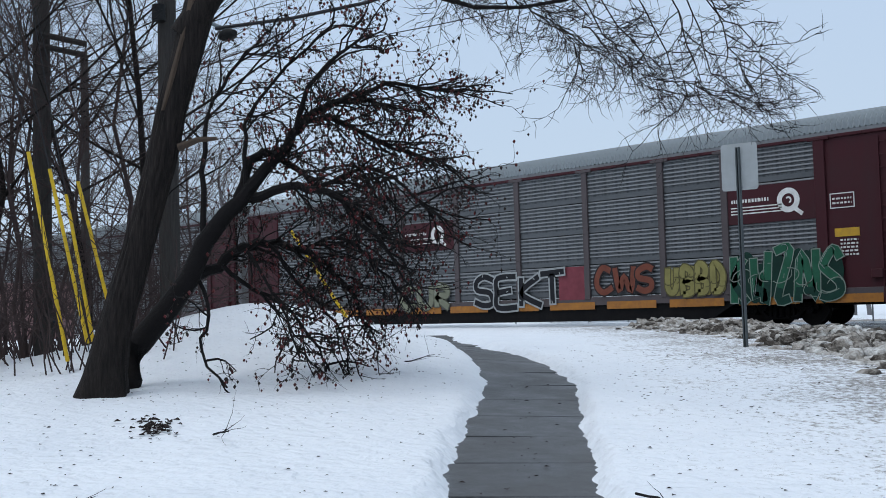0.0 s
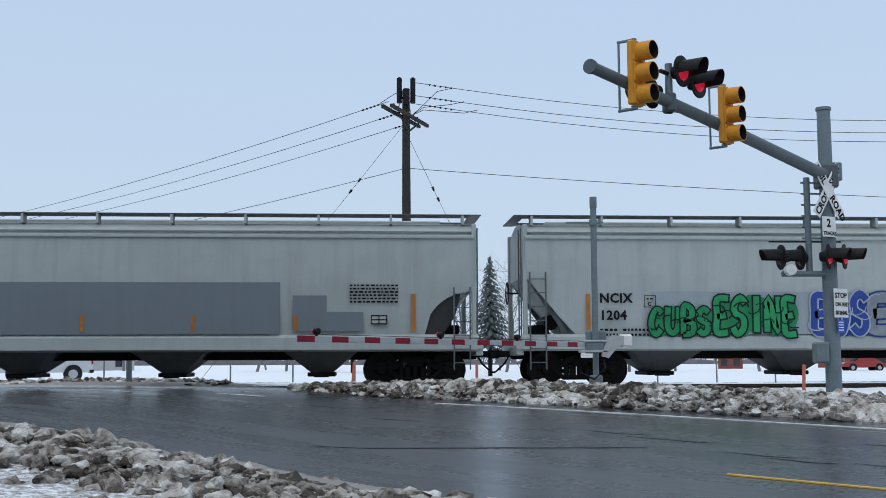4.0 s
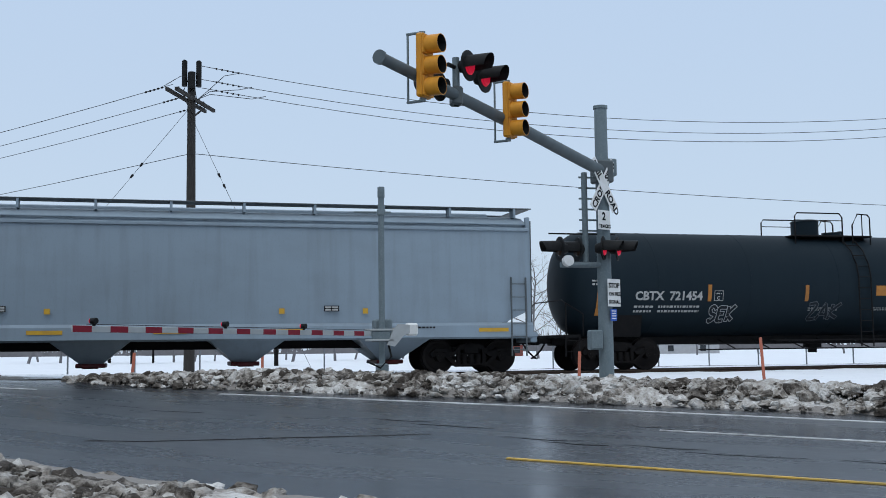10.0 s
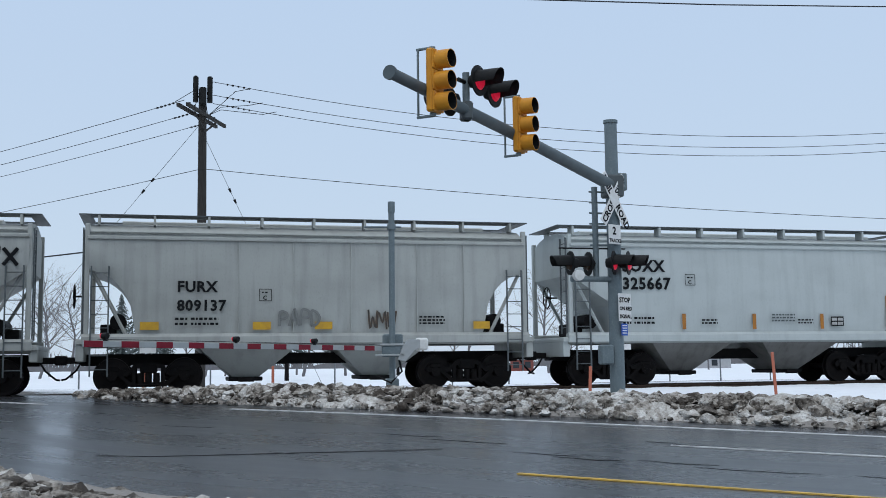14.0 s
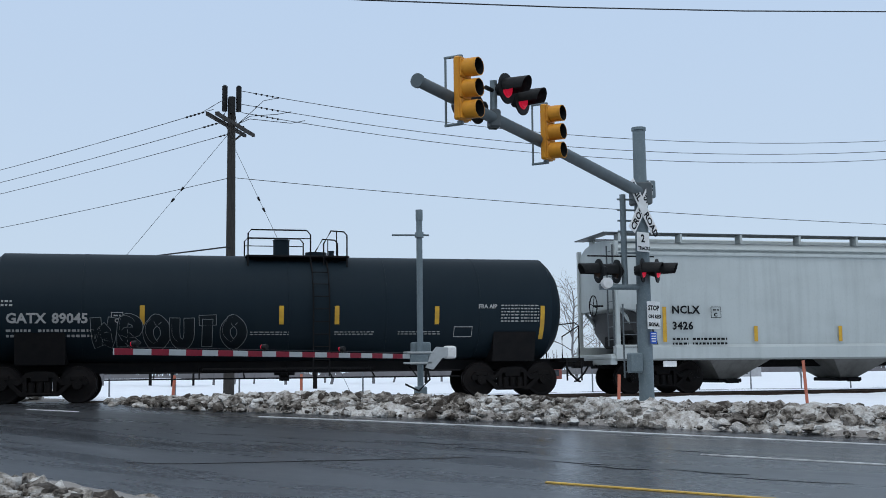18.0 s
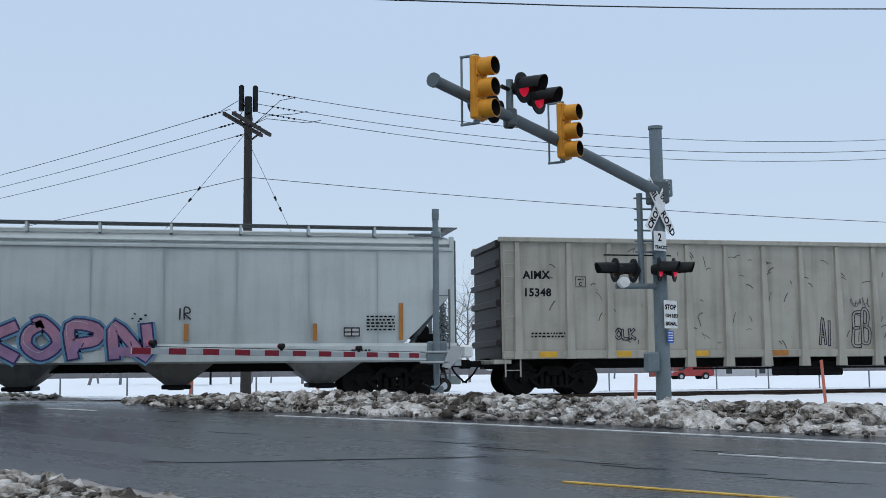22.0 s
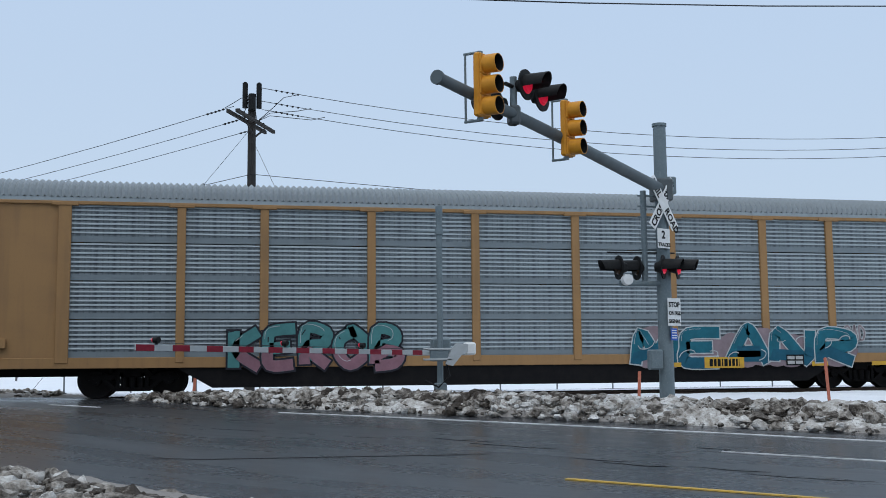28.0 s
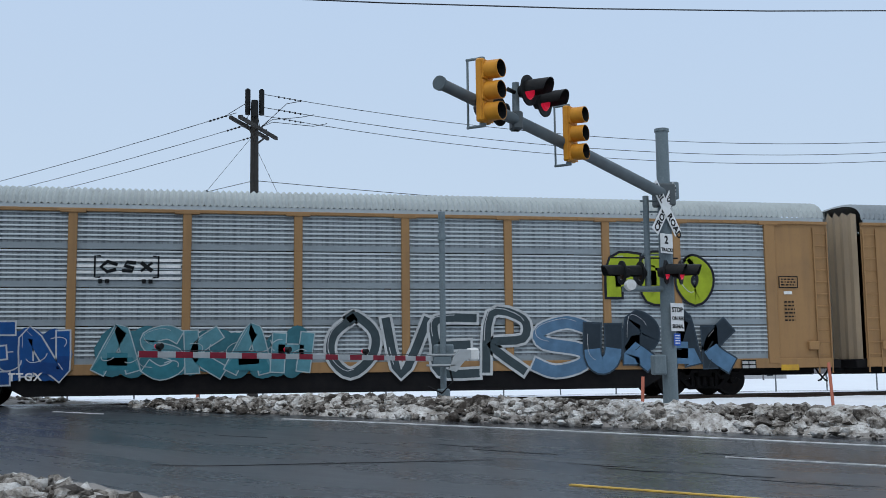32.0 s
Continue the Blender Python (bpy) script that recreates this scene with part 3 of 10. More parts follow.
def make_track():
    bed = Geo()
    prof = [(-2.5, 0.60), (-1.6, 0.71), (1.6, 0.71), (2.5, 0.60), (2.5, 0.3), (-2.5, 0.3)]
    xs = np.arange(-160, 161, 4.0)
    bed.loft([[(float(x), TRACK + u, w + 0.01 * math.sin(x * 1.3 + u)) for u, w in prof] for x in xs])
    solid("ballast_bed", bed, M["ballast"], "dark stone ballast under the railway track", "ballast", kind="structure")
    prof = [(-0.075, 0), (0.075, 0), (0.075, 0.012), (0.014, 0.028), (0.014, 0.115), (0.036, 0.13), (0.036, 0.158), (0.026, 0.165), (-0.026, 0.165), (-0.036, 0.158), (-0.036, 0.13), (-0.014, 0.115), (-0.014, 0.028), (-0.075, 0.012)]
    track = thing("railway_track", "rusty steel rails on dark wooden ties", "railway track", kind="structure")
    for y in (-0.755, 0.755):
        g = Geo().prism([(TRACK + y + u, RAIL - 0.165 + w) for u, w in prof], "x", -160, 160)
        part("rail", g, M["rail"], track, "steel rail with a polished head")
    tie = Geo().box(-0.11, 0.11, -1.3, 1.3, 0.50, RAIL - 0.163, 0.012).mesh("tie", M["tie"])
    for k in range(150):
        x = -30 + k * 0.52
        part("tie", tie, None, track, at=(x, TRACK, 0))
    rest = Geo()
    for k in range(300):
        x = 48.0 + k * 0.52 if k < 150 else -30.5 - (k - 150) * 0.52
        rest.box(x - 0.11, x + 0.11, TRACK - 1.3, TRACK + 1.3, 0.50, RAIL - 0.163)
    tagged(part("ties_far", rest, M["tie"], track, smooth=None), kind="stuff")


CHUNK_SHAPES = {}


def rock(g, rnd, x, y, z, r):
    """A broken lump of crusted snow: a warped, squashed icosahedron cut by random planes."""
    t = (1 + 5 ** 0.5) / 2
    base = [(-1, t, 0), (1, t, 0), (-1, -t, 0), (1, -t, 0), (0, -1, t), (0, 1, t), (0, -1, -t), (0, 1, -t), (t, 0, -1), (t, 0, 1), (-t, 0, -1), (-t, 0, 1)]
    faces = [(0, 11, 5), (0, 5, 1), (0, 1, 7), (0, 7, 10), (0, 10, 11), (1, 5, 9), (5, 11, 4), (11, 10, 2), (10, 7, 6), (7, 1, 8), (3, 9, 4), (3, 4, 2), (3, 2, 6), (3, 6, 8), (3, 8, 9), (4, 9, 5), (2, 4, 11), (6, 2, 10), (8, 6, 7), (9, 8, 1)]
    m = Euler((rnd.uniform(0, 6), rnd.uniform(0, 6), rnd.uniform(0, 6))).to_matrix()
    verts = [Vector(b).normalized() for b in base]
    if r > 0.05:
        mids, nf = {}, []
        for a, b, c in faces:
            ids = []
            for p, q in ((a, b), (b, c), (c, a)):
                k = (min(p, q), max(p, q))
                if k not in mids:
                    mids[k] = len(verts)
                    verts.append(((verts[p] + verts[q]) / 2).normalized())
                ids.append(mids[k])
            nf += [(a, ids[0], ids[2]), (b, ids[1], ids[0]), (c, ids[2], ids[1]), tuple(ids)]
        faces = nf
    sx, sy, sz = rnd.uniform(0.7, 1.4), rnd.uniform(0.7, 1.4), rnd.uniform(0.45, 0.95)
    out = []
    for v in verts:
        w = m @ v
        k = r * (0.82 + 0.62 * noise.noise(w * 1.7 + Vector((x * 3, y * 3, z))))
        out.append((x + w.x * k * sx, y + w.y * k * sy, z + w.z * k * sz))
    g.add(out, faces)


def make_bank(name, a0, a1, centre, half, height, count, seed, label):
    """A ridge of ploughed snow along the road, with broken lumps on it."""
    rnd = random.Random(seed)
    g = Geo()
    av = np.arange(a0, a1, 0.22)
    rings = []
    for a in av:
        ring = []
        c = centre(a)
        for k in range(11):
            u = -1 + k * 0.2
            p = on_road(a, c + u * half * (1 + 0.2 * math.sin(a * 0.8)))
            hgt = height(a) * max(0.0, 1 - abs(u) ** 1.6) * (0.75 + 0.7 * noise.noise(Vector((p.x * 0.9, p.y * 0.9, seed)))) + 0.12 * noise.noise(Vector((p.x * 3, p.y * 3, 2.0)))
            ring.append((p.x, p.y, float(base_height(p.x, p.y)) + 0.04 + (max(hgt, -0.02) if abs(u) < 0.99 else -0.15)))
        rings.append(ring)
    g.loft(rings, close=False, caps=False)
    for _ in range(count):
        a = rnd.uniform(a0, a1)
        u = max(-1.25, min(1.25, rnd.gauss(0, 0.55)))
        r = min(0.19, 0.02 * math.exp(rnd.uniform(0, 1) ** 2.6 * 2.2)) * (0.75 + 0.35 * height(a) / 0.4)
        p = on_road(a, centre(a) + u * half)
        top = height(a) * max(0.0, 1 - abs(u) ** 1.6) * 0.8
        rock(g, rnd, p.x, p.y, float(base_height(p.x, p.y)) + 0.05 + top + r * 0.15, r)
    ob = solid(name, g, M["snow_dirty"], label, "snow bank", kind="stuff", smooth=70)
    return ob


def make_banks():
    make_bank("snow_bank", -31, 8, lambda a: 6.6 + 0.025 * (a + 6) if a < -6 else 6.5 + 0.03 * (a + 6), 1.1, lambda a: 0.2 + 0.05 * math.sin(a) + 0.04 * math.sin(2.7 * a) - 0.08 * smoothstep((a + 9) / 6), 13500, 3, "dirty ploughed snow heaped in lumps along the kerb")
    make_bank("snow_bank", -21.5, 14, lambda a: 19.95 - 0.02 * max(0, a), 0.95, lambda a: 0.12 + 0.24 * min(1, max(0, (a + 21.5) / 5)), 14500, 5, "grey-white ridge of ploughed snow before the tracks")
    make_bank("snow_bank", -40, -25.6, lambda a: 20.6, 0.8, lambda a: 0.26 - 0.012 * (a + 40), 1500, 8, "dirty ploughed snow heap beyond the tracks")


# ---- the train: each car stands on the rails, x along the track, its near side at -y, z from the rail's top ----
PAINT = {
    "pale": painted("pale_grey_car_paint", (0.332, 0.36, 0.352), amount=0.28),
    "pale_light": painted("light_grey_car_paint", (0.40, 0.432, 0.425), amount=0.25),
    "tan": painted("tan_end_paint", (0.36, 0.27, 0.18), amount=0.4),
    "panel_light": painted("bright_galvanized_panel", (0.37, 0.415, 0.432), dirt=(0.27, 0.305, 0.32), amount=0.6, rough=0.4),
    "grey": painted("blue_grey_car_paint", (0.218, 0.272, 0.318), amount=0.3),
    "white": painted("weathered_white_car_paint", (0.345, 0.358, 0.34), amount=0.38),
    "old": painted("aged_grey_car_paint", (0.315, 0.328, 0.325), amount=0.7, rust=(0.16, 0.08, 0.05)),
    "patch": painted("grey_cover_paint", (0.1425, 0.1688, 0.1875), amount=0.25),
    "patch2": painted("blue_cover_paint", (0.25, 0.29, 0.308), amount=0.2),
    "tank": painted("black_tank_paint", (0.0105, 0.0175, 0.0232), dirt=(0.0135, 0.0215, 0.0265), amount=0.5, rough=0.5, spec=0.05),
    "tank_gloss": painted("glossy_black_tank_paint", (0.0055, 0.0075, 0.0105), dirt=(0.011, 0.0135, 0.017), amount=0.4, rough=0.4, spec=0.035),
    "red": painted("oxide_red_car_paint", (0.062, 0.0108, 0.0102), dirt=(0.025, 0.011, 0.0105), amount=0.6),
    "beige": painted("beige_car_paint", (0.305, 0.294, 0.25), dirt=(0.10, 0.09, 0.078), amount=0.55, rust=(0.2, 0.11, 0.07)),
    "slate": painted("dark_slate_car_paint", (0.0092, 0.0148, 0.0228), dirt=(0.0145, 0.021, 0.0295), amount=0.5, spec=0.06),
    "box": painted("boxcar_brown_paint", (0.07, 0.0155, 0.0145), dirt=(0.03, 0.0135, 0.0135), amount=0.7, rust=(0.1, 0.04, 0.03)),
    "box_door": painted("rusty_door_paint", (0.062, 0.0145, 0.0135), dirt=(0.026, 0.0125, 0.0125), amount=0.8, rust=(0.085, 0.035, 0.03)),
    "box_end": painted("dark_boxcar_end", (0.02, 0.0085, 0.0085), dirt=(0.009, 0.007, 0.007), amount=0.6),
    # bays of the lighter hoppers: a darker mottled grey than the body
    "bay_mottled": painted("mottled_hopper_bay", (0.2, 0.198, 0.188), dirt=(0.075, 0.07, 0.062), amount=0.8),
    "dark_end": painted("dark_end_paint", (0.026, 0.02, 0.019), dirt=(0.013, 0.011, 0.011), amount=0.8),
    "maroon": painted("maroon_car_paint", (0.05, 0.0115, 0.0155), dirt=(0.034, 0.02, 0.021), amount=0.5),
    "ochre": painted("ochre_car_paint", (0.285, 0.162, 0.07), dirt=(0.15, 0.095, 0.055), amount=0.5),
    "orange": painted("orange_car_paint", (0.36, 0.068, 0.016), dirt=(0.21, 0.05, 0.024), amount=0.45),
    "panel": painted("galvanized_panel", (0.285, 0.33, 0.35), dirt=(0.195, 0.226, 0.24), amount=0.7, rough=0.4),
    "pale_dirty": painted("dirty_pale_grey_car_paint", (0.30, 0.335, 0.338), dirt=(0.13, 0.132, 0.13), amount=0.75),
    "post_old": painted("dull_maroon_grey_post", (0.085, 0.07, 0.072), dirt=(0.05, 0.045, 0.045), amount=0.6),
    "panel_old": painted("dull_galvanized_panel", (0.18, 0.19, 0.2), dirt=(0.12, 0.118, 0.116), amount=0.7, rough=0.5),
    "roof": painted("galvanized_roof", (0.235, 0.262, 0.275), dirt=(0.2, 0.215, 0.22), amount=0.5, rough=0.4),
    # both funnel paints are darkened for undercar shade, with dust mottling on top
    "funnel_pale": painted("dusty_shade_pale_funnel", (0.1, 0.105, 0.105), dirt=(0.06, 0.06, 0.058), amount=0.9),
    "funnel": painted("dusty_shade_funnel", (0.024, 0.025, 0.026), dirt=(0.042, 0.041, 0.04), amount=0.8),
}
SPRAY = {}

# where each car's leading coupler lies along the train
JOINTS = [-104.0, -73.2, -42.4, -11.6, 8.4, 26.95, 48.06, 69.11, 90.08, 111.11, 132.3, 150.5, 171.06, 189.42, 207.73, 220.75, 233.6, 246.24, 259.38, 280.3, 297.11, 317.97, 336.62, 356.24, 377.9, 398.98, 420.44, 437.35, 466.6, 495.7, 524.5, 553.4]


def travelled(t):
    """Metres that the train has gone: it slows a little at first, then keeps its pace."""
    early = max(0.0, 1 - t / 6)
    return 15.74 * t + 2.769 * (1 - early ** 2.6)


def car_length():
    return JOINTS[len(CARS) + 1] - JOINTS[len(CARS)]


def spray(rgb):
    if rgb not in SPRAY:
        rgb2 = tuple(c * 0.72 for c in rgb)
        SPRAY[rgb] = mat("spray_paint", rgb2, 0.5, second=tuple(c * 0.5 for c in rgb), scale=2.5, amount=0.4)
    return SPRAY[rgb]


def wheel_mesh():
    g = Geo()
    for s in (-1, 1):
        g.cyl((0, s * 0.69, 0), (0, s * 0.815, 0), 0.457, 28, 0.45)
        g.cyl((0, s * 0.665, 0), (0, s * 0.69, 0), 0.485, 28)
        g.cyl((0, s * 0.815, 0), (0, s * 0.828, 0), 0.37, 24, 0.33)
        g.cyl((0, s * 0.815, 0), (0, s * 0.86, 0), 0.15, 16, 0.13)
        g.cyl((0, s * 0.86, 0), (0, s * 1.06, 0), 0.085, 12)
        for k in range(3):
            a = 2.1 * k
            g.cyl((0.05 * math.cos(a), s * 1.06, 0.05 * math.sin(a)), (0.05 * math.cos(a), s * 1.085, 0.05 * math.sin(a)), 0.016, 6)
    g.cyl((0, -0.7, 0), (0, 0.7, 0), 0.085, 12)
    return g.mesh("wheelset", M["wheel"], 30)


def truck_mesh():
    g = Geo()
    upper = [(-1.17, 0.52), (-1.08, 0.64), (-0.72, 0.64), (-0.5, 0.57), (-0.34, 0.76), (-0.12, 0.80), (0.12, 0.80), (0.34, 0.76), (0.5, 0.57), (0.72, 0.64), (1.08, 0.64), (1.17, 0.52), (1.12, 0.44), (0.78, 0.5), (0.52, 0.44), (0.3, 0.64), (-0.3, 0.64), (-0.52, 0.44), (-0.78, 0.5), (-1.12, 0.44)]
    lower = [(-0.8, 0.5), (-0.45, 0.17), (0.45, 0.17), (0.8, 0.5), (0.66, 0.5), (0.4, 0.27), (-0.4, 0.27), (-0.66, 0.5)]
    for s in (-1, 1):
        y = s * 0.97
        g.prism(upper, "y", y - 0.07, y + 0.07)
        g.prism(lower, "y", y - 0.065, y + 0.065)
        for x in (-0.36, 0.36):
            g.box(x - 0.05, x + 0.05, y - 0.06, y + 0.06, 0.22, 0.7, 0.01)
        for x in (-0.89, 0.89):
            g.cyl((x, y - 0.1 * s, 0.457), (x, y + 0.1 * s, 0.457), 0.125, 14)
            g.box(x - 0.17, x + 0.17, y - 0.09, y + 0.09, 0.56, 0.68, 0.02)
        for x in (-0.2, 0.0, 0.2):
            g.cyl((x, y + 0.02 * s, 0.24), (x, y + 0.02 * s, 0.52), 0.085, 10)
        g.box(-0.3, 0.3, y - 0.14, y + 0.14, 0.2, 0.25, 0.015)
    g.box(-0.22, 0.22, -1.05, 1.05, 0.52, 0.76, 0.03)
    for x in (-0.45, 0.45):
        g.box(x - 0.06, x + 0.06, -0.9, 0.9, 0.34, 0.46, 0.01)
    return g.mesh("truck", M["truck"], 30)


def coupler_mesh():
    g = Geo()
    g.box(-0.55, -0.12, -0.1, 0.1, 0.78, 0.95, 0.02)
    g.box(-0.16, 0.03, -0.16, 0.14, 0.74, 0.99, 0.04)
    g.tube([(-0.5, -0.35, 0.85), (-0.35, -0.37, 0.6), (-0.1, -0.3, 0.38), (0.0, -0.25, 0.36)], 0.028, 6)
    return g.mesh("coupler", M["black"], 35)


WHEELSET, TRUCK, COUPLER = wheel_mesh(), truck_mesh(), coupler_mesh()
CARS, WHEELS = [], []


def start_car(name, label, category, length, inset, sill=(0.16, 0.72, 1.02)):
    car = thing(name, label, category, "freight train")
    car["length"] = length
    for s in (-1, 1):
        tr = part("truck", TRUCK, None, car, "dark cast-iron two-axle truck", at=(s * (length / 2 - inset), 0, 0))
        for q in (-0.89, 0.89):
            w = part("wheelset", WHEELSET, None, tr, at=(q, 0, 0.457))
            WHEELS.append((w, q))
        c = part("coupler", COUPLER, None, car, at=(s * length / 2, 0, 0))
        c.rotation_euler = (0, 0, 0 if s > 0 else math.pi)
    g = Geo().box(-length / 2 + 0.5, length / 2 - 0.5, -sill[0] - 0.1, sill[0] + 0.1, sill[1], sill[2], 0.02)
    part("centre_sill", g, M["black"], car)
    CARS.append(car)
    return car


def ladder(car, x, z0, z1, width=0.45, y=-1.62, material=None, side=1, face="y"):
    g = Geo()
    n = max(2, int((z1 - z0) / 0.33))
    if face == "y":
        for q in (x - width / 2, x + width / 2):
            g.box(q - 0.018, q + 0.018, y - 0.03, y + 0.01, z0, z1)
        for k in range(n):
            z = z0 + (k + 0.5) * (z1 - z0) / n
            g.cyl((x - width / 2, y - 0.02, z), (x + width / 2, y - 0.02, z), 0.012, 6)
    else:
        for q in (y, y + width):
            g.box(x - 0.018, x + 0.018, q - 0.018, q + 0.018, z0, z1)
        for k in range(n):
            z = z0 + (k + 0.5) * (z1 - z0) / n
            g.cyl((x, y, z), (x, y + width, z), 0.012, 6)
    part("ladder", g, material or M["galv"], car, smooth=None)


def plate(car, name, x0, x1, z0, z1, y, material, label="", lift=0.004):
    """A thin painted or applied patch that lies on the near side."""
    g = Geo().box(x0, x1, y - lift, y + 0.003, z0, z1)
    return part(name, g, material, car, label, smooth=None)


def lettering(car, text, x, z, size, y, material, label="", spacing=1.0, turn=0.0):
    cu = bpy.data.curves.new("lettering", "FONT")
    cu.body, cu.size, cu.space_character, cu.extrude = text, size, spacing, 0.0015
    cu.offset = size * 0.032
    cu.resolution_u = 2
    tmp = bpy.data.objects.new("lettering", cu)
    scene.collection.objects.link(tmp)
    me = bpy.data.meshes.new_from_object(tmp.evaluated_get(bpy.context.evaluated_depsgraph_get()))
    bpy.data.objects.remove(tmp)
    bpy.data.curves.remove(cu)
    me.materials.clear()
    me.materials.append(material)
    ob = new("lettering", me)
    ob.parent = car
    ob.location = (x, y - 0.004, z)
    ob.rotation_euler = (radians(90), radians(turn), 0)
    return tagged(ob, label) if label else ob


def bars(car, x, z, widths, h, y, material, rows=2, gap=1.8, label=""):
    """Lines of small unreadable stencil, as broken bars."""
    g, rnd = Geo(), random.Random(int(abs(x * 100 + z * 37)) + 1)
    for r in range(rows):
        q, end = x, x + widths
        while q < end:
            w = rnd.uniform(0.04, 0.11)
            g.box(q, min(q + w, end), y - 0.004, y + 0.002, z - r * h * gap, z - r * h * gap + h)
            q += w + 0.035
    tagged(part("stencil", g, material, car, label, smooth=None), kind="stuff")


def curve_outline(pts, k=6):
    out, n = [], len(pts)
    for i in range(n):
        p0, p1, p2, p3 = (Vector(pts[(i + j) % n]) for j in (-1, 0, 1, 2))
        for j in range(k):
            t = j / k
            out.append(0.5 * (2 * p1 + (p2 - p0) * t + (2 * p0 - 5 * p1 + 4 * p2 - p3) * t * t + (3 * p1 - p0 - 3 * p2 + p3) * t ** 3))
    return out


def flat_poly(g, outline, y, thick=0.003):
    n = len(outline)
    c = sum((Vector(p) for p in outline), Vector((0, 0))) / n
    v = [(p[0], y, p[1]) for p in outline] + [(c.x, y, c.y)]
    g.add(v, [(k, (k + 1) % n, n) for k in range(n)])


def stroke(g, pts, y, w, closed=False):
    """A flat ribbon along a curve on the car's side."""
    n = len(pts)
    v = []
    for i in range(n):
        a, b = Vector(pts[i - 1] if (closed or i) else pts[0]), Vector(pts[(i + 1) % n] if (closed or i < n - 1) else pts[-1])
        d = (b - a)
        d = d.normalized() if d.length > 1e-6 else Vector((1, 0))
        nrm = Vector((-d.y, d.x)) * w / 2
        p = Vector(pts[i])
        v += [(p.x - nrm.x, y, p.y - nrm.y), (p.x + nrm.x, y, p.y + nrm.y)]
    m = n if closed else n - 1
    g.add(v, [(2 * i, 2 * ((i + 1) % n), 2 * ((i + 1) % n) + 1, 2 * i + 1) for i in range(m)])


LETTERS = {
    "A": [[(0, 0), (.42, 1), (.6, 1), (1, 0)], [(.22, .36), (.82, .36)]],
    "B": [[(.1, 0), (.1, 1), (.75, .92), (.72, .6), (.2, .52), (.9, .38), (.82, .05), (.1, 0)]],
    "C": [[(.95, .85), (.5, 1), (.08, .65), (.1, .25), (.5, 0), (.95, .18)]],
    "D": [[(.1, 0), (.1, 1), (.6, .95), (.95, .55), (.65, .06), (.1, 0)]],
    "E": [[(.95, 1), (.1, .97), (.06, .5), (.1, .03), (.95, 0)], [(.1, .5), (.78, .52)]],
    "F": [[(.95, 1), (.1, .97), (.1, 0)], [(.1, .5), (.78, .52)]],
    "G": [[(.95, .85), (.5, 1), (.08, .6), (.15, .15), (.6, 0), (.95, .2), (.92, .5), (.6, .5)]],
    "H": [[(.08, 1), (.08, 0)], [(.92, 1), (.92, 0)], [(.1, .5), (.9, .52)]],
    "I": [[(.5, 1), (.5, 0)]],
    "K": [[(.1, 1), (.1, 0)], [(.95, 1), (.18, .48), (.98, 0)]],
    "L": [[(.12, 1), (.1, .05), (.9, 0)]],
    "M": [[(0, 0), (.12, 1), (.5, .4), (.88, 1), (1, 0)]],
    "N": [[(.05, 0), (.1, 1), (.9, 0), (.95, 1)]],
    "O": [[(.5, 1), (.08, .7), (.08, .3), (.5, 0), (.92, .3), (.92, .7), (.5, 1), (.32, .93)]],
    "P": [[(.1, 0), (.1, 1), (.8, .92), (.82, .56), (.15, .46)]],
    "R": [[(.1, 0), (.1, 1), (.8, .93), (.82, .58), (.15, .5), (.95, 0)]],
    "S": [[(.95, .86), (.55, 1), (.12, .82), (.2, .58), (.82, .42), (.86, .14), (.4, 0), (.02, .16)]],
    "T": [[(0, .97), (1, 1)], [(.5, 1), (.48, 0)]],
    "U": [[(.08, 1), (.1, .25), (.5, 0), (.9, .25), (.92, 1)]],
    "V": [[(.02, 1), (.48, 0), (.98, 1)]],
    "W": [[(0, 1), (.22, 0), (.5, .65), (.78, 0), (1, 1)]],
    "Z": [[(.05, .97), (.95, 1), (.08, .04), (.95, 0)]],
}


def open_curve(pts, k=4):
    out = []
    for i in range(len(pts) - 1):
        p0, p1, p2, p3 = (Vector(pts[min(max(i + j, 0), len(pts) - 1)]) for j in (-1, 0, 1, 2))
        for j in range(k):
            t = j / k
            out.append(0.5 * (2 * p1 + (p2 - p0) * t + (2 * p0 - 5 * p1 + 4 * p2 - p3) * t * t + (3 * p1 - p0 - 3 * p2 + p3) * t ** 3))
    return out + [Vector(pts[-1])]


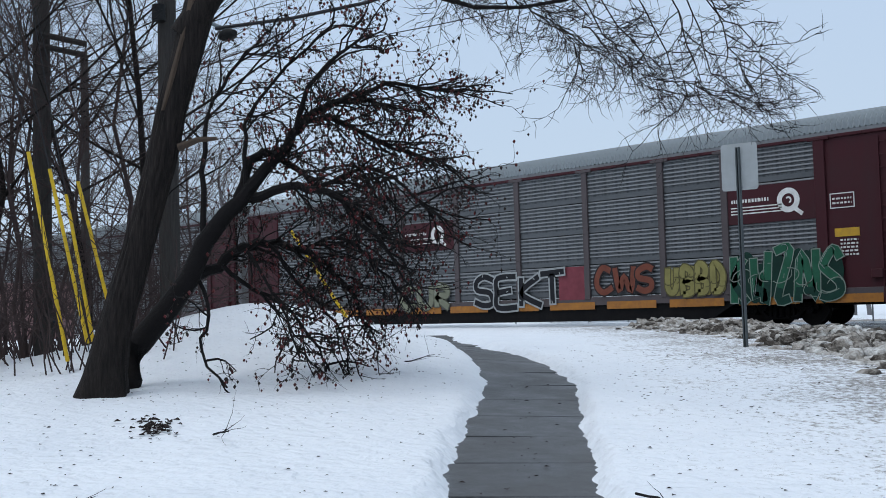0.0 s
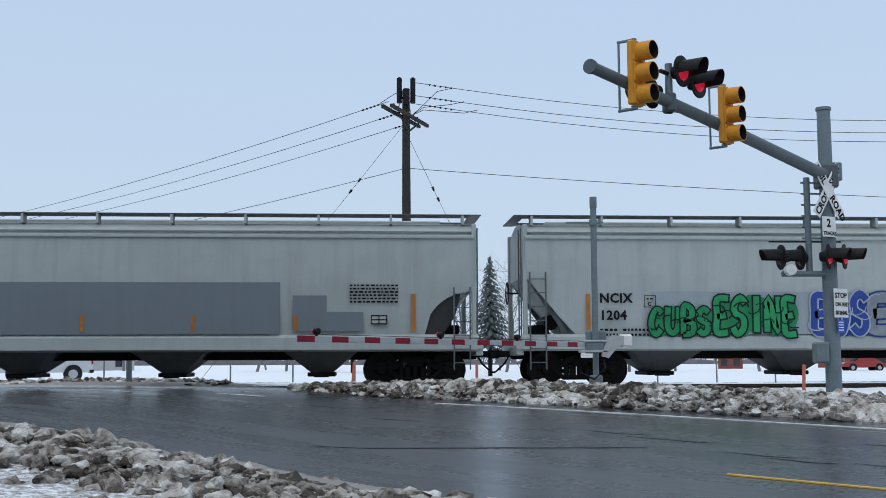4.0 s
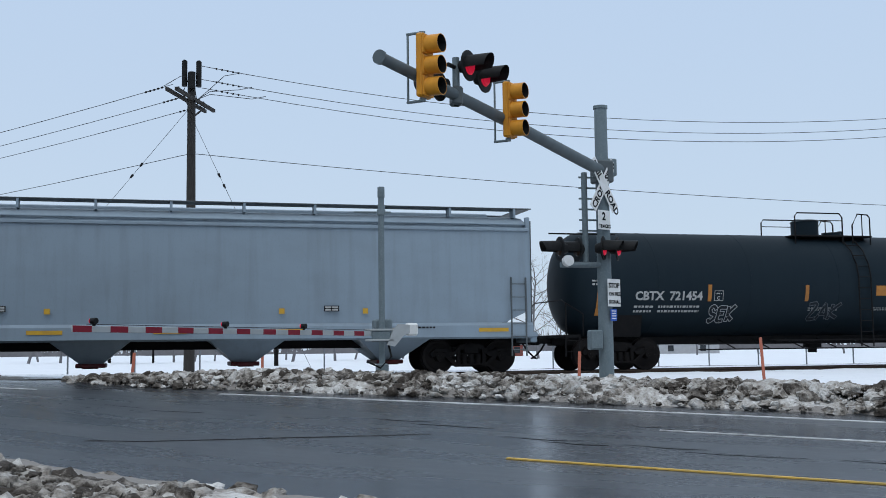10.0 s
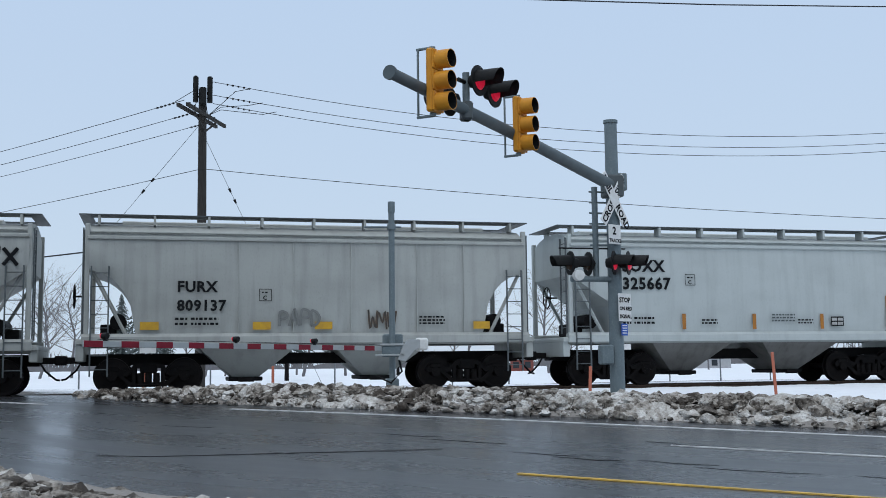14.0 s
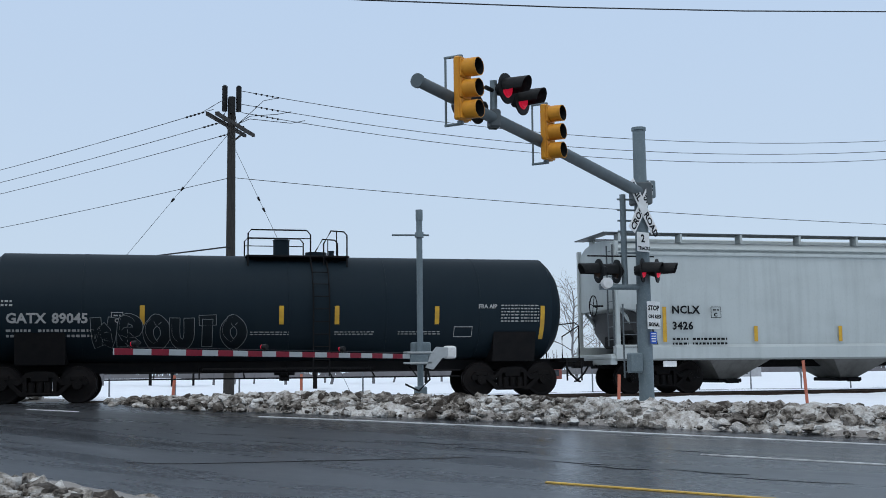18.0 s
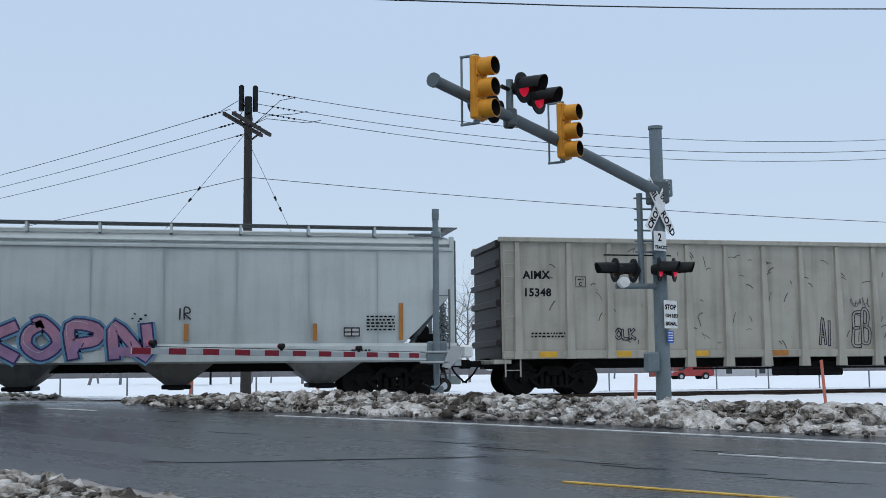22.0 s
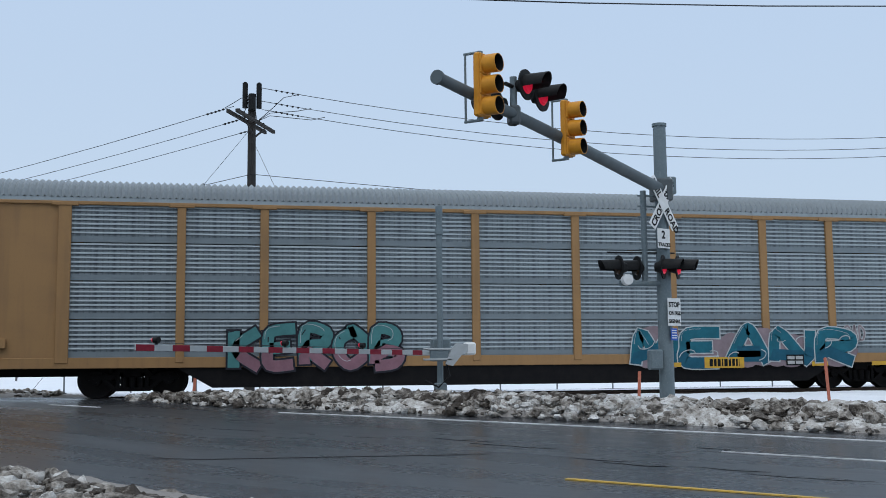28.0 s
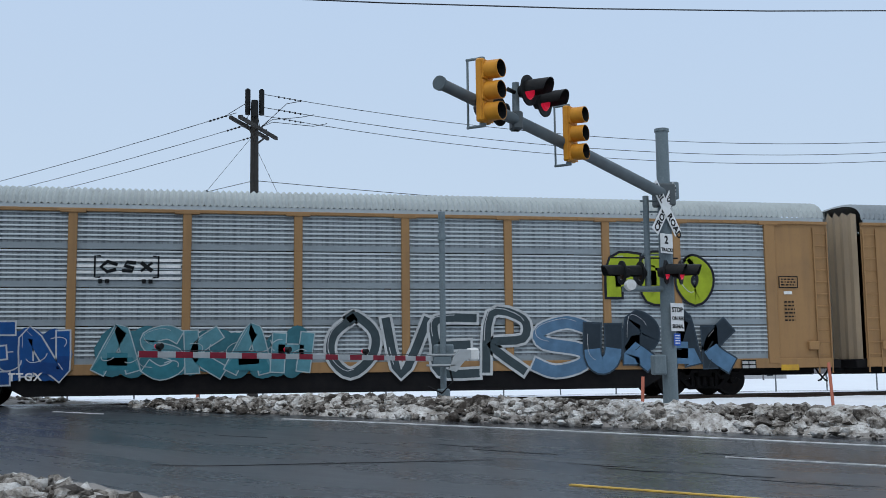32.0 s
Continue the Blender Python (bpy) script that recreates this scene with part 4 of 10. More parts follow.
def graffiti(car, x0, x1, z0, z1, y, fill, line, glow=None, shine=None, seed=1, wild=0.25, width=0.05, label="spray-painted graffiti of swollen overlapping letters", cloud=None, word="OES", fat=0.28):
    """Fat sprayed letters in layers: cloud, halo, outline, fill, lower band, highlights. Each layer is a part."""
    rnd = random.Random(seed)
    mist = Geo()
    count = len(word)
    w, h = (x1 - x0) / count, z1 - z0
    thick = min(fat * w * 1.15, fat * h * 0.75)
    if cloud:
        for k in range(count * 3):
            rx, rz = w * rnd.uniform(0.3, 0.5), h * rnd.uniform(0.34, 0.46)
            cx, cz = min(max(x0 + (k + 0.5) * w / 3, x0 + rx), x1 - rx), min(max(z0 + h * rnd.uniform(0.3, 0.6), z0 + rz), z1 - rz)
            flat_poly(mist, [(cx + rx * math.cos(t) * (1 + 0.08 * math.sin(5 * t + k)), cz + rz * math.sin(t)) for t in np.linspace(0, 6.2832, 21)[:-1]], y - 0.0003 * k)
        tagged(part("spray_ground", mist, spray(cloud), car, "soft spray-paint ground", smooth=None), kind="stuff")
        y -= 0.0003 * count * 3 + 0.001
    for k, letter in enumerate(word):
        halo, inner, ink, gloss, band = Geo(), Geo(), Geo(), Geo(), Geo()
        lean, drop = rnd.uniform(-0.06, 0.14), rnd.uniform(-0.03, 0.03) * h
        sx, sz = w * rnd.uniform(0.98, 1.1) - thick * 0.9, h * rnd.uniform(0.94, 1.02) - thick
        ox, oz = x0 + k * w + thick * 0.4, z0 + thick / 2 + drop
        yk = y - 0.0045 * k
        for st in LETTERS[letter]:
            jig = [(ox + (px + rnd.uniform(-wild, wild) * 0.2 + lean * (pz - 0.5)) * sx, oz + min(max(pz + rnd.uniform(-wild, wild) * 0.15, -0.05), 1.05) * sz) for px, pz in st]
            line_pts = open_curve(jig, 4)
            d0, d1 = (line_pts[0] - line_pts[1]).normalized(), (line_pts[-1] - line_pts[-2]).normalized()
            longer = [line_pts[0] + d0 * width] + line_pts[1:-1] + [line_pts[-1] + d1 * width]
            if glow:
                stroke(halo, longer, yk - 0.0004, thick + width * 4.5)
            stroke(ink, longer, yk - 0.0015, thick + width * 2.0)
            stroke(inner, line_pts, yk - 0.0026, thick)
            if shine:
                low = [p for p in line_pts if p.y < oz + 0.46 * sz]
                if len(low) > 2:
                    stroke(band, low, yk - 0.0036, thick * 0.98)
            edge = [p + Vector((-0.28, 0.3)) * thick for p in line_pts[1:-1]]
            if len(edge) > 4 and thick > 0.2:
                stroke(gloss, edge[1:len(edge) // 2], yk - 0.0042, width * 0.3)
            if wild > 0.2:
                q = rnd.choice(line_pts)
                stroke(ink, [q, q + Vector((rnd.uniform(-0.6, 0.6), rnd.uniform(-0.6, 0.6))) * thick], yk - 0.0042, width * 0.6)
        glyph = part("graffiti_letter", inner, spray(fill), car, label if k == 0 else "", smooth=None)
        part("outline", ink, spray(line), glyph, smooth=None)
        if glow:
            part("halo", halo, spray(glow), glyph, smooth=None)
        if shine and band.v:
            part("shading", band, spray(shine), glyph, smooth=None)
        if gloss.v:
            part("highlight", gloss, spray((0.6, 0.61, 0.62)), glyph, smooth=None)
    if cloud:
        # loose flowing lines in the outline colour
        swirl = Geo()
        for k in range(count * 2):
            cx, cz, a, r = x0 + (k + 0.5) * w / 2, z0 + h * rnd.uniform(0.25, 0.7), rnd.uniform(0, 6.28), h * rnd.uniform(0.08, 0.16)
            stroke(swirl, open_curve([(cx + r * (1 + 0.3 * q) * math.cos(a + q), cz + r * math.sin(a + q)) for q in (0, 0.7, 1.4, 2.1, 2.8)], 3), y - 0.0045 * count - 0.002, width * rnd.uniform(0.5, 0.9))
        tagged(part("swirl", swirl, spray(line), car, "loose sprayed swirls", smooth=None), kind="stuff")


def scrawl(car, x0, x1, z0, z1, y, color, seed=1, width=0.022, n=5):
    rnd, g = random.Random(seed), Geo()
    w = (x1 - x0) / n
    for k in range(n):
        pts = []
        for _ in range(5):
            pts.append((x0 + k * w + rnd.uniform(0, 1.1) * w, rnd.uniform(z0, z1)))
        sm = curve_outline(pts, 5)[:-6]
        stroke(g, sm, y - 0.006, width)
    tagged(part("scrawl", g, spray(color), car, "thin scrawled graffiti tag", smooth=None), kind="stuff")


def hopper_bay(car, x, top, low, high, width, bottom, material, gate):
    """A funnel that reaches low metres back and high metres on from its outlet at x."""
    g = Geo()
    a = [(x - low, -width, top), (x + high, -width, top), (x + high, width, top), (x - low, width, top)]
    q = 0.34 if width > 1.4 and low > 1.1 else 0.27
    b = [(x - q, -0.62, bottom + 0.12), (x + q, -0.62, bottom + 0.12), (x + q, 0.62, bottom + 0.12), (x - q, 0.62, bottom + 0.12)]
    g.loft([a, b])
    bay = part("hopper_bay", g, material, car, "sloping discharge hopper", smooth=None)
    o = Geo().box(x - q - 0.1, x + q + 0.1, -0.72, 0.72, bottom + 0.02, bottom + 0.13, 0.02)
    o.cyl((x - 0.2, -0.85, bottom + 0.06), (x + 0.2, -0.85, bottom + 0.06), 0.06, 10)
    o.cyl((x, -0.85, bottom + 0.06), (x, -0.7, bottom + 0.06), 0.045, 8)
    part("outlet_gate", o, gate, bay, smooth=None)


ROUND_END = tuple((q / 8, math.sqrt(1 - (1 - q / 8) ** 2)) for q in range(9))
SLOPE_END = ((0, 0), (0.3, 0.28), (1, 1))
BOX_END = ((0, 0), (0.03, 0.47), (0.12, 0.55), (1, 1))


def covered_hopper(label, paint, style="smooth", bays=(-5.85, -1.95, 1.95, 5.85), height=4.58, eave=3.9, sill=(0.93, 1.34), cut=(2.5, 1.3), ribs=0, bay_paint="funnel", gate="black", tags="orange_tag", boards=11, category="hopper car", inset=2.2, ends=(ROUND_END, ROUND_END), strips=(), bay_half=1.0, seams=(), sheet=0.34):
    length = car_length()
    car = start_car("covered_hopper_car", label, category, length, inset)
    p, b, w = PAINT[paint], length / 2 - 0.68, 1.56
    zc, run = cut
    xi = b - run
    g, rings = Geo(), []
    outline = [(-xi - u * run, sill[1] + f * (zc - sill[1])) for u, f in reversed(ends[0])] + [(xi + u * run, sill[1] + f * (zc - sill[1])) for u, f in ends[1]]
    for x, zb in outline:
        half = [(-w + 0.04, zb), (-w - 0.03, zb + 0.35 * (eave - zb)), (-w - 0.03, zb + 0.7 * (eave - zb)), (-w, eave), (-w + 0.03, eave + 0.02), (-w + 0.16, eave + 0.2), (-1.0, height - 0.29), (-0.4, height - 0.18)]
        rings.append([(x, y, z) for y, z in half] + [(x, -y, z) for y, z in reversed(half)])
    g.loft(rings)
    part("body", g, p, car, smooth=30)
    # eave rail, side sill, end platforms
    for s in (-1, 1):
        e = Geo().box(-b, b, s * (w + 0.015) - 0.04, s * (w + 0.015) + 0.04, eave - 0.02, eave + 0.07, 0.012)
        e.box(-b, b, s * (w - 0.08) - 0.04, s * (w - 0.08) + 0.04, eave + 0.16, eave + 0.2, 0.01)
        part("roof_rail", e, p, car, smooth=None)
        q = Geo().prism([(s * (w - 0.06), sill[0]), (s * (w + 0.05), sill[0] + 0.05), (s * (w + 0.05), sill[1] - 0.05), (s * (w - 0.02), sill[1] + 0.03), (s * (w - 0.2), sill[1]), (s * (w - 0.2), sill[0])], "x", -b - 0.1, b + 0.1)
        part("side_sill", q, p, car, smooth=None)
        q = Geo().box(s * b - 0.55 if s > 0 else -b - 0.25, b + 0.25 if s > 0 else -b + 0.55, -w, w, sill[0] + 0.05, sill[0] + 0.14, 0.01)
        q.box(s * (b + 0.14) - 0.1, s * (b + 0.14) + 0.1, -1.5, 1.5, 0.82, sill[0] + 0.18, 0.02)
        part("end_platform", q, p, car, smooth=None)
        for y in (-w + 0.08, w - 0.08):
            part("corner_post", Geo().box(s * b - 0.06, s * b + 0.06, y - 0.07, y + 0.07, sill[1], height - 0.3, 0.015), p, car, smooth=None)
        ladder(car, s * (b - 0.32), 0.45, zc + 0.1 if style == "smooth" else 2.6, 0.42, -w - 0.05, M["galv_dark"] if paint != "red" else PAINT["red"])
        ladder(car, s * (b + 0.1), sill[1], height - 0.4, 0.42, -w + 0.1, M["galv_dark"] if paint != "red" else PAINT["red"], face="x")
        # the end sheet's shade is painted in with the dark funnel colour
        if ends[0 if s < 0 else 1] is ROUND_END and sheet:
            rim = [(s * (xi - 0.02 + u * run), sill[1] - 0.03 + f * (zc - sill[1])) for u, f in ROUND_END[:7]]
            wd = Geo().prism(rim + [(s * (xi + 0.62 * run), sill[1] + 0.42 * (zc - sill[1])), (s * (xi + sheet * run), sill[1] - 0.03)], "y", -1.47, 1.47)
            part("slope_sheet", wd, PAINT["funnel"], car, "sloping end sheet with shade in its colour", smooth=None)
        # brake gear and inner slope brace
        sloping = ends[0 if s < 0 else 1] is SLOPE_END and paint != "red"
        for y in (-1.36, 1.36):
            top, kink, foot = (s * (b - 0.1), y, zc + 0.02), (s * (xi + 0.3 * run), y, sill[1] + 0.22 * (zc - sill[1])), (s * (xi + 0.2 * run), y, sill[1])
            part("slope_brace", Geo().tube([top, kink, foot] if sloping else [top, foot], 0.1 if sloping else 0.05, 6), M["galv_dark"] if sloping else p, car, "dark sloping end beam" if sloping else "")
        k = Geo().cyl((s * (b - 0.75), -1.1, sill[1] + 0.35), (s * (b - 0.75), 0.2, sill[1] + 0.35), 0.2, 14)
        k.box(s * (b - 0.5) - 0.2, s * (b - 0.5) + 0.2, -0.6, 0.3, sill[1] - 0.05, sill[1] + 0.3, 0.03)
        part("brake_gear", k, M["black"], car)
        if s < 0:
            k = Geo()
            k.tube([(-b - 0.35, -0.55 + 0.3 * math.cos(t), 2.5 + 0.3 * math.sin(t)) for t in np.linspace(0, 6.28, 17)], 0.018, 5)
            for t in (0.3, 1.87, 3.4, 5.0):
                k.cyl((-b - 0.35, -0.55, 2.5), (-b - 0.35, -0.55 + 0.3 * math.cos(t), 2.5 + 0.3 * math.sin(t)), 0.012, 5)
            k.cyl((-b - 0.35, -0.55, 2.5), (-b - 0.05, -0.55, 2.5), 0.025, 6)
            part("brake_wheel", k, M["black"], car)
    # roof walk on brackets, hatches
    for y in (-0.86, 0.86):
        part("running_board", Geo().box(-b - 0.18, b + 0.18, y - 0.3, y + 0.3, height - 0.03, height, 0.008), M["galv_dark"] if paint != "red" else M["black"], car, smooth=None)
    for k in range(boards):
        x = -b + 0.25 + k * (2 * b - 0.5) / (boards - 1)
        for y in (-1.0, 1.0):
            part("walk_bracket", Geo().box(x - 0.03, x + 0.03, y - 0.17, y + 0.17, height - 0.27, height - 0.03), p, car, smooth=None)
    part("hatch_cover", Geo().prism([(-0.33, height - 0.22), (-0.33, height - 0.1), (-0.2, height - 0.06), (0.2, height - 0.06), (0.33, height - 0.1), (0.33, height - 0.22)], "x", -b + 0.8, b - 0.8), p, car, smooth=None)
    for s in (-1, 1):
        part("end_walk", Geo().box(s * (b + 0.08) - 0.16, s * (b + 0.08) + 0.16, -1.2, 1.2, height - 0.035, height - 0.005, 0.006), M["galv_dark"] if paint != "red" else M["black"], car, smooth=None)
    # bays between the trucks; the funnel paints carry the shade under the car
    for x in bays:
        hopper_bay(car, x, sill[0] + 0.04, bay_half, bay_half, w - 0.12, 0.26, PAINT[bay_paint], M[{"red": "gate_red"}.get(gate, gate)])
    for x in seams:
        part("weld_seam", Geo().box(x - 0.012, x + 0.012, -w - 0.045, -w + 0.02, sill[1] + 0.05, eave - 0.03), p, car, smooth=None)
    for k in range(ribs):
        x = -b + 0.12 + k * (2 * b - 0.24) / (ribs - 1)
        lowest = sill[1] if abs(x) < xi else sill[1] + (abs(x) - xi) / run * (zc - sill[1])
        for s in (-1, 1):
            part("side_post", Geo().box(x - 0.05, x + 0.05, s * (w + 0.035) - 0.055, s * (w + 0.035) + 0.055, lowest + 0.03, eave - 0.02, 0.015), p, car, smooth=None)
    y = -w - (0.055 if style == "smooth" else 0.04)
    for x in strips:
        tall = abs(x) > abs(strips[0]) - 0.5
        plate(car, "reflector", x - 0.055, x + 0.055, sill[1] + 0.1, sill[1] + (1.08 if tall else 0.54), y, M[tags], "faded amber reflector strip")
    plate(car, "step_light", -xi + 0.1, -xi + 0.5, sill[0] - 0.18, sill[0] - 0.02, -w + 0.02, M["white"], "small white tag with a dark eye", 0.02)
    return car, y, b, xi


def wrap(ob, radius, centre):
    """Bend a flat mark round a tank's shell."""
    m = ob.matrix_basis.copy()
    back = m.inverted()
    for v in ob.data.vertices:
        p = m @ v.co
        p.y = -math.sqrt(max(0.05, radius ** 2 - (p.z - centre) ** 2)) + p.y + radius
        v.co = back @ p


def tank_car(label, radius=1.5, centre=2.3, inset=2.25, paint="tank", dome=0.42, flip=1):
    length = car_length()
    car = start_car("tank_car", label, "tank car", length, inset)
    b = length / 2 - 0.66
    g, rings = Geo(), []
    prof = [(-b, 0.02), (-b + 0.03, 0.5), (-b + 0.09, 0.82), (-b + 0.2, 1.1), (-b + 0.36, 1.32), (-b + 0.55, 1.44), (-b + 0.78, radius)]
    prof += [(-x, r) for x, r in reversed(prof)]
    for x, r in prof:
        r = r * radius / 1.5 if r < radius else r
        rings.append([(x, r * math.cos(2 * math.pi * k / 40), centre + r * math.sin(2 * math.pi * k / 40)) for k in range(40)])
    g.loft(rings)
    part("tank", g, PAINT[paint], car, "black cylindrical tank with domed ends", smooth=40)
    for x in np.linspace(-b + 2.6, b - 2.6, 5):
        rg = Geo().loft([[(x + dx, (radius + dr) * math.cos(2 * math.pi * k / 40), centre + (radius + dr) * math.sin(2 * math.pi * k / 40)) for k in range(40)] for dx, dr in ((-0.03, -0.01), (-0.02, 0.006), (0.02, 0.006), (0.03, -0.01))], caps=False)
        part("weld_seam", rg, PAINT[paint], car)
    for s in (-1, 1):
        x = s * (length / 2 - inset)
        sad = Geo().prism([(-1.1, 0.95), (1.1, 0.95), (1.3, 1.75), (0.9, 1.25), (0, 0.98), (-0.9, 1.25), (-1.3, 1.75)], "x", x - 0.6, x + 0.6)
        part("saddle", sad, M["black"], car, smooth=None)
        e = Geo().box(s * (length / 2 - 0.6) - 0.28, s * (length / 2 - 0.6) + 0.28, -1.45, 1.45, 0.92, 1.02, 0.015)
        part("end_platform", e, M["black"], car, smooth=None)
        r = Geo()
        xe = s * (length / 2 - 0.45)
        r.tube([(xe, -1.42, 1.0), (xe, -1.42, 1.9), (xe, -1.1, 2.0), (xe, 1.1, 2.0), (xe, 1.42, 1.9), (xe, 1.42, 1.0)], 0.02, 6)
        r.tube([(xe - s * 0.5, -1.45, 1.0), (xe - s * 0.5, -1.45, 1.6), (xe, -1.42, 1.9)], 0.02, 6)
        part("end_railing", r, M["black"], car)
        ladder(car, s * (length / 2 - 0.62), 0.4, 1.0, 0.42, -1.47, M["black"])
    # manway platform with railing
    top = centre + radius
    pl = Geo().box(min(-1.1 * flip, 1.65 * flip), max(-1.1 * flip, 1.65 * flip), -0.95, 0.95, top - 0.1, top - 0.05, 0.01)
    part("top_platform", pl, M["black"], car, smooth=None)
    d = Geo().cyl((-0.1 * flip, 0, top - 0.1), (-0.1 * flip, 0, top + 0.44), dome, 20)
    d.cyl((-0.1 * flip, 0, top + 0.44), (-0.1 * flip, 0, top + 0.5), dome + 0.03, 20, dome - 0.06)
    part("valve_housing", d, PAINT[paint], car)
    d = Geo().cyl((0.85 * flip, 0, top - 0.1), (0.85 * flip, 0, top + 0.12), 0.3, 16)
    d.cyl((1.3 * flip, 0.2, top - 0.1), (1.3 * flip, 0.2, top + 0.2), 0.08, 10)
    part("manway", d, PAINT[paint], car)
    for y in (-0.95, 0.95):
        r, zt = Geo(), top + 0.62
        post = lambda q, z: (q * flip, y, z)
        r.tube([post(-1.05, top - 0.35), post(-1.05, zt - 0.1), post(-0.97, zt), post(0.5, zt), post(0.6, zt - 0.12), post(0.6, top - 0.3)], 0.022, 6)
        r.tube([post(-1.05, top + 0.4), post(0.6, top + 0.4)], 0.014, 6)
        r.tube([post(0.95, top - 0.3), post(0.95, zt - 0.35), post(1.15, zt), post(1.5, zt - 0.02), post(1.58, zt - 0.12), post(1.58, top - 0.35)], 0.022, 6)
        r.tube([post(1.3, top - 0.1), post(1.3, zt - 0.01)], 0.016, 6)
        part("platform_railing", r, M["black"], car)
    lad = Geo()
    shell_y = lambda z: -math.sqrt(max(0.0, (radius + 0.08) ** 2 - (z - centre) ** 2)) if z > centre else -radius - 0.06
    for x in (0.62, 1.04):
        lad.tube([(x * flip, shell_y(z), z) for z in np.linspace(top - 0.15, 0.6, 9)], 0.022, 5)
    for z in np.arange(0.7, top - 0.3, 0.33):
        lad.cyl((0.62 * flip, shell_y(z), z), (1.04 * flip, shell_y(z), z), 0.013, 5)
    part("side_ladder", lad, M["black"], car)
    wk = Geo().box(-2.2, 2.2, -1.5, -1.15, 0.78, 0.83, 0.008)
    for x in np.linspace(-3.4, 3.4, 7):
        wk.tube([(x, -0.3, 0.85), (x, -1.2, 0.6), (x, -1.3, 0.56)], 0.02, 5)
    wk.cyl((-4.6, -1.3, 0.56), (4.6, -1.3, 0.56), 0.02, 6)
    wk.cyl((-4.6, -1.3, 0.72), (4.6, -1.3, 0.72), 0.02, 6)
    part("underframe_piping", wk, M["black"], car)
    v = Geo().cyl((0, 0, centre - radius - 0.35), (0, 0, centre - radius + 0.1), 0.28, 14)
    v.cyl((0, 0, centre - radius - 0.5), (0, 0, centre - radius - 0.3), 0.14, 10)
    part("bottom_outlet", v, M["black"], car)

    def on_shell(x0, x1, z0, z1, material, name="reflector", lab=""):
        q = Geo()
        ring = []
        for k in range(5):
            z = z0 + (z1 - z0) * k / 4
            ring.append((z, -math.sqrt(max(0.01, radius ** 2 - (z - centre) ** 2)) - 0.004))
        v = [(x, y, z) for z, y in ring for x in (x0, x1)]
        q.add(v, [(2 * k, 2 * k + 1, 2 * k + 3, 2 * k + 2) for k in range(4)])
        part(name, q, material, car, lab)
    return car, b, on_shell


def gondola(label, paint, posts, zt, zb=0.98, inset=2.3, taper=(0.15, 0.27)):
    length = car_length()
    car = start_car("gondola_car", label, "gondola car", length, inset)
    p, b, w = PAINT[paint], length / 2 - 0.7, 1.45
    for s in (-1, 1):
        part("side_sheet", Geo().box(-b, b, s * w - 0.02, s * w + 0.02, zb + 0.2, zt - 0.06), p, car, smooth=None)
        part("top_chord", Geo().box(-b - 0.06, b + 0.06, s * (w + 0.03) - 0.1, s * (w + 0.03) + 0.1, zt - 0.13, zt, 0.02), p, car, smooth=None)
        part("side_sill", Geo().box(-b, b, s * (w + 0.02) - 0.07, s * (w + 0.02) + 0.07, zb, zb + 0.22, 0.02), p, car, smooth=None)
        x = s * b
        # beige cars get a much darker colour on their ends than their sides
        part("end_sheet", Geo().box(x - 0.03, x + 0.03, -w, w, zb, zt - 0.05), PAINT["dark_end"] if paint == "beige" else p, car, smooth=None)
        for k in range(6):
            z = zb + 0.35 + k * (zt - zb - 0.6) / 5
            part("end_rib", Geo().box(x - (0.14 if s < 0 else 0.0), x + (0.14 if s > 0 else 0.0), -w + 0.02, w - 0.02, z, z + 0.18, 0.03), PAINT["dark_end"] if paint == "beige" else p, car, smooth=None)
        ladder(car, s * (b - 0.28), 0.5, zt - 0.2, 0.42, -w - 0.07, p)
        part("end_step", Geo().box(x - 0.25, x + 0.25, -1.5, 1.5, 0.85, 0.97, 0.015), p, car, smooth=None)
    part("floor", Geo().box(-b, b, -w, w, zb, zb + 0.08), M["black"], car, smooth=None)
    for k in range(posts):
        x = -b + (0.75 + k * (2 * b - 1.5) / (posts - 1) if k else 0.45)
        for s in (-1, 1):
            q = Geo()
            yi, yo, yb = s * (w + 0.02), s * (w + 0.09), s * (w + 0.15)
            low = zb - (0.25 if abs(x) < length / 2 - inset - 1.5 else 0.0)
            v = []
            for z, h, y in ((low, taper[1] * 0.62, yb), (zb + 0.25, taper[1] / 2, yb), (zt - 0.14, taper[0] / 2, yo)):
                v += [(x - h, yi, z), (x - h * 0.8, y, z), (x + h * 0.8, y, z), (x + h, yi, z)]
            q.add(v, [(0, 1, 5, 4), (1, 2, 6, 5), (2, 3, 7, 6), (4, 5, 9, 8), (5, 6, 10, 9), (6, 7, 11, 10), (0, 3, 2, 1), (8, 9, 10, 11), (0, 4, 7, 3), (4, 8, 11, 7)])
            part("side_post", q, p, car, smooth=None)
    u = Geo().cyl((-4.5, -1.25, 0.68), (4.5, -1.25, 0.68), 0.03, 6)
    u.box(-1.2, 0.3, -1.1, 0.4, 0.45, 0.9, 0.04)
    part("air_brake_gear", u, M["black"], car)
    return car, -w - 0.02, b


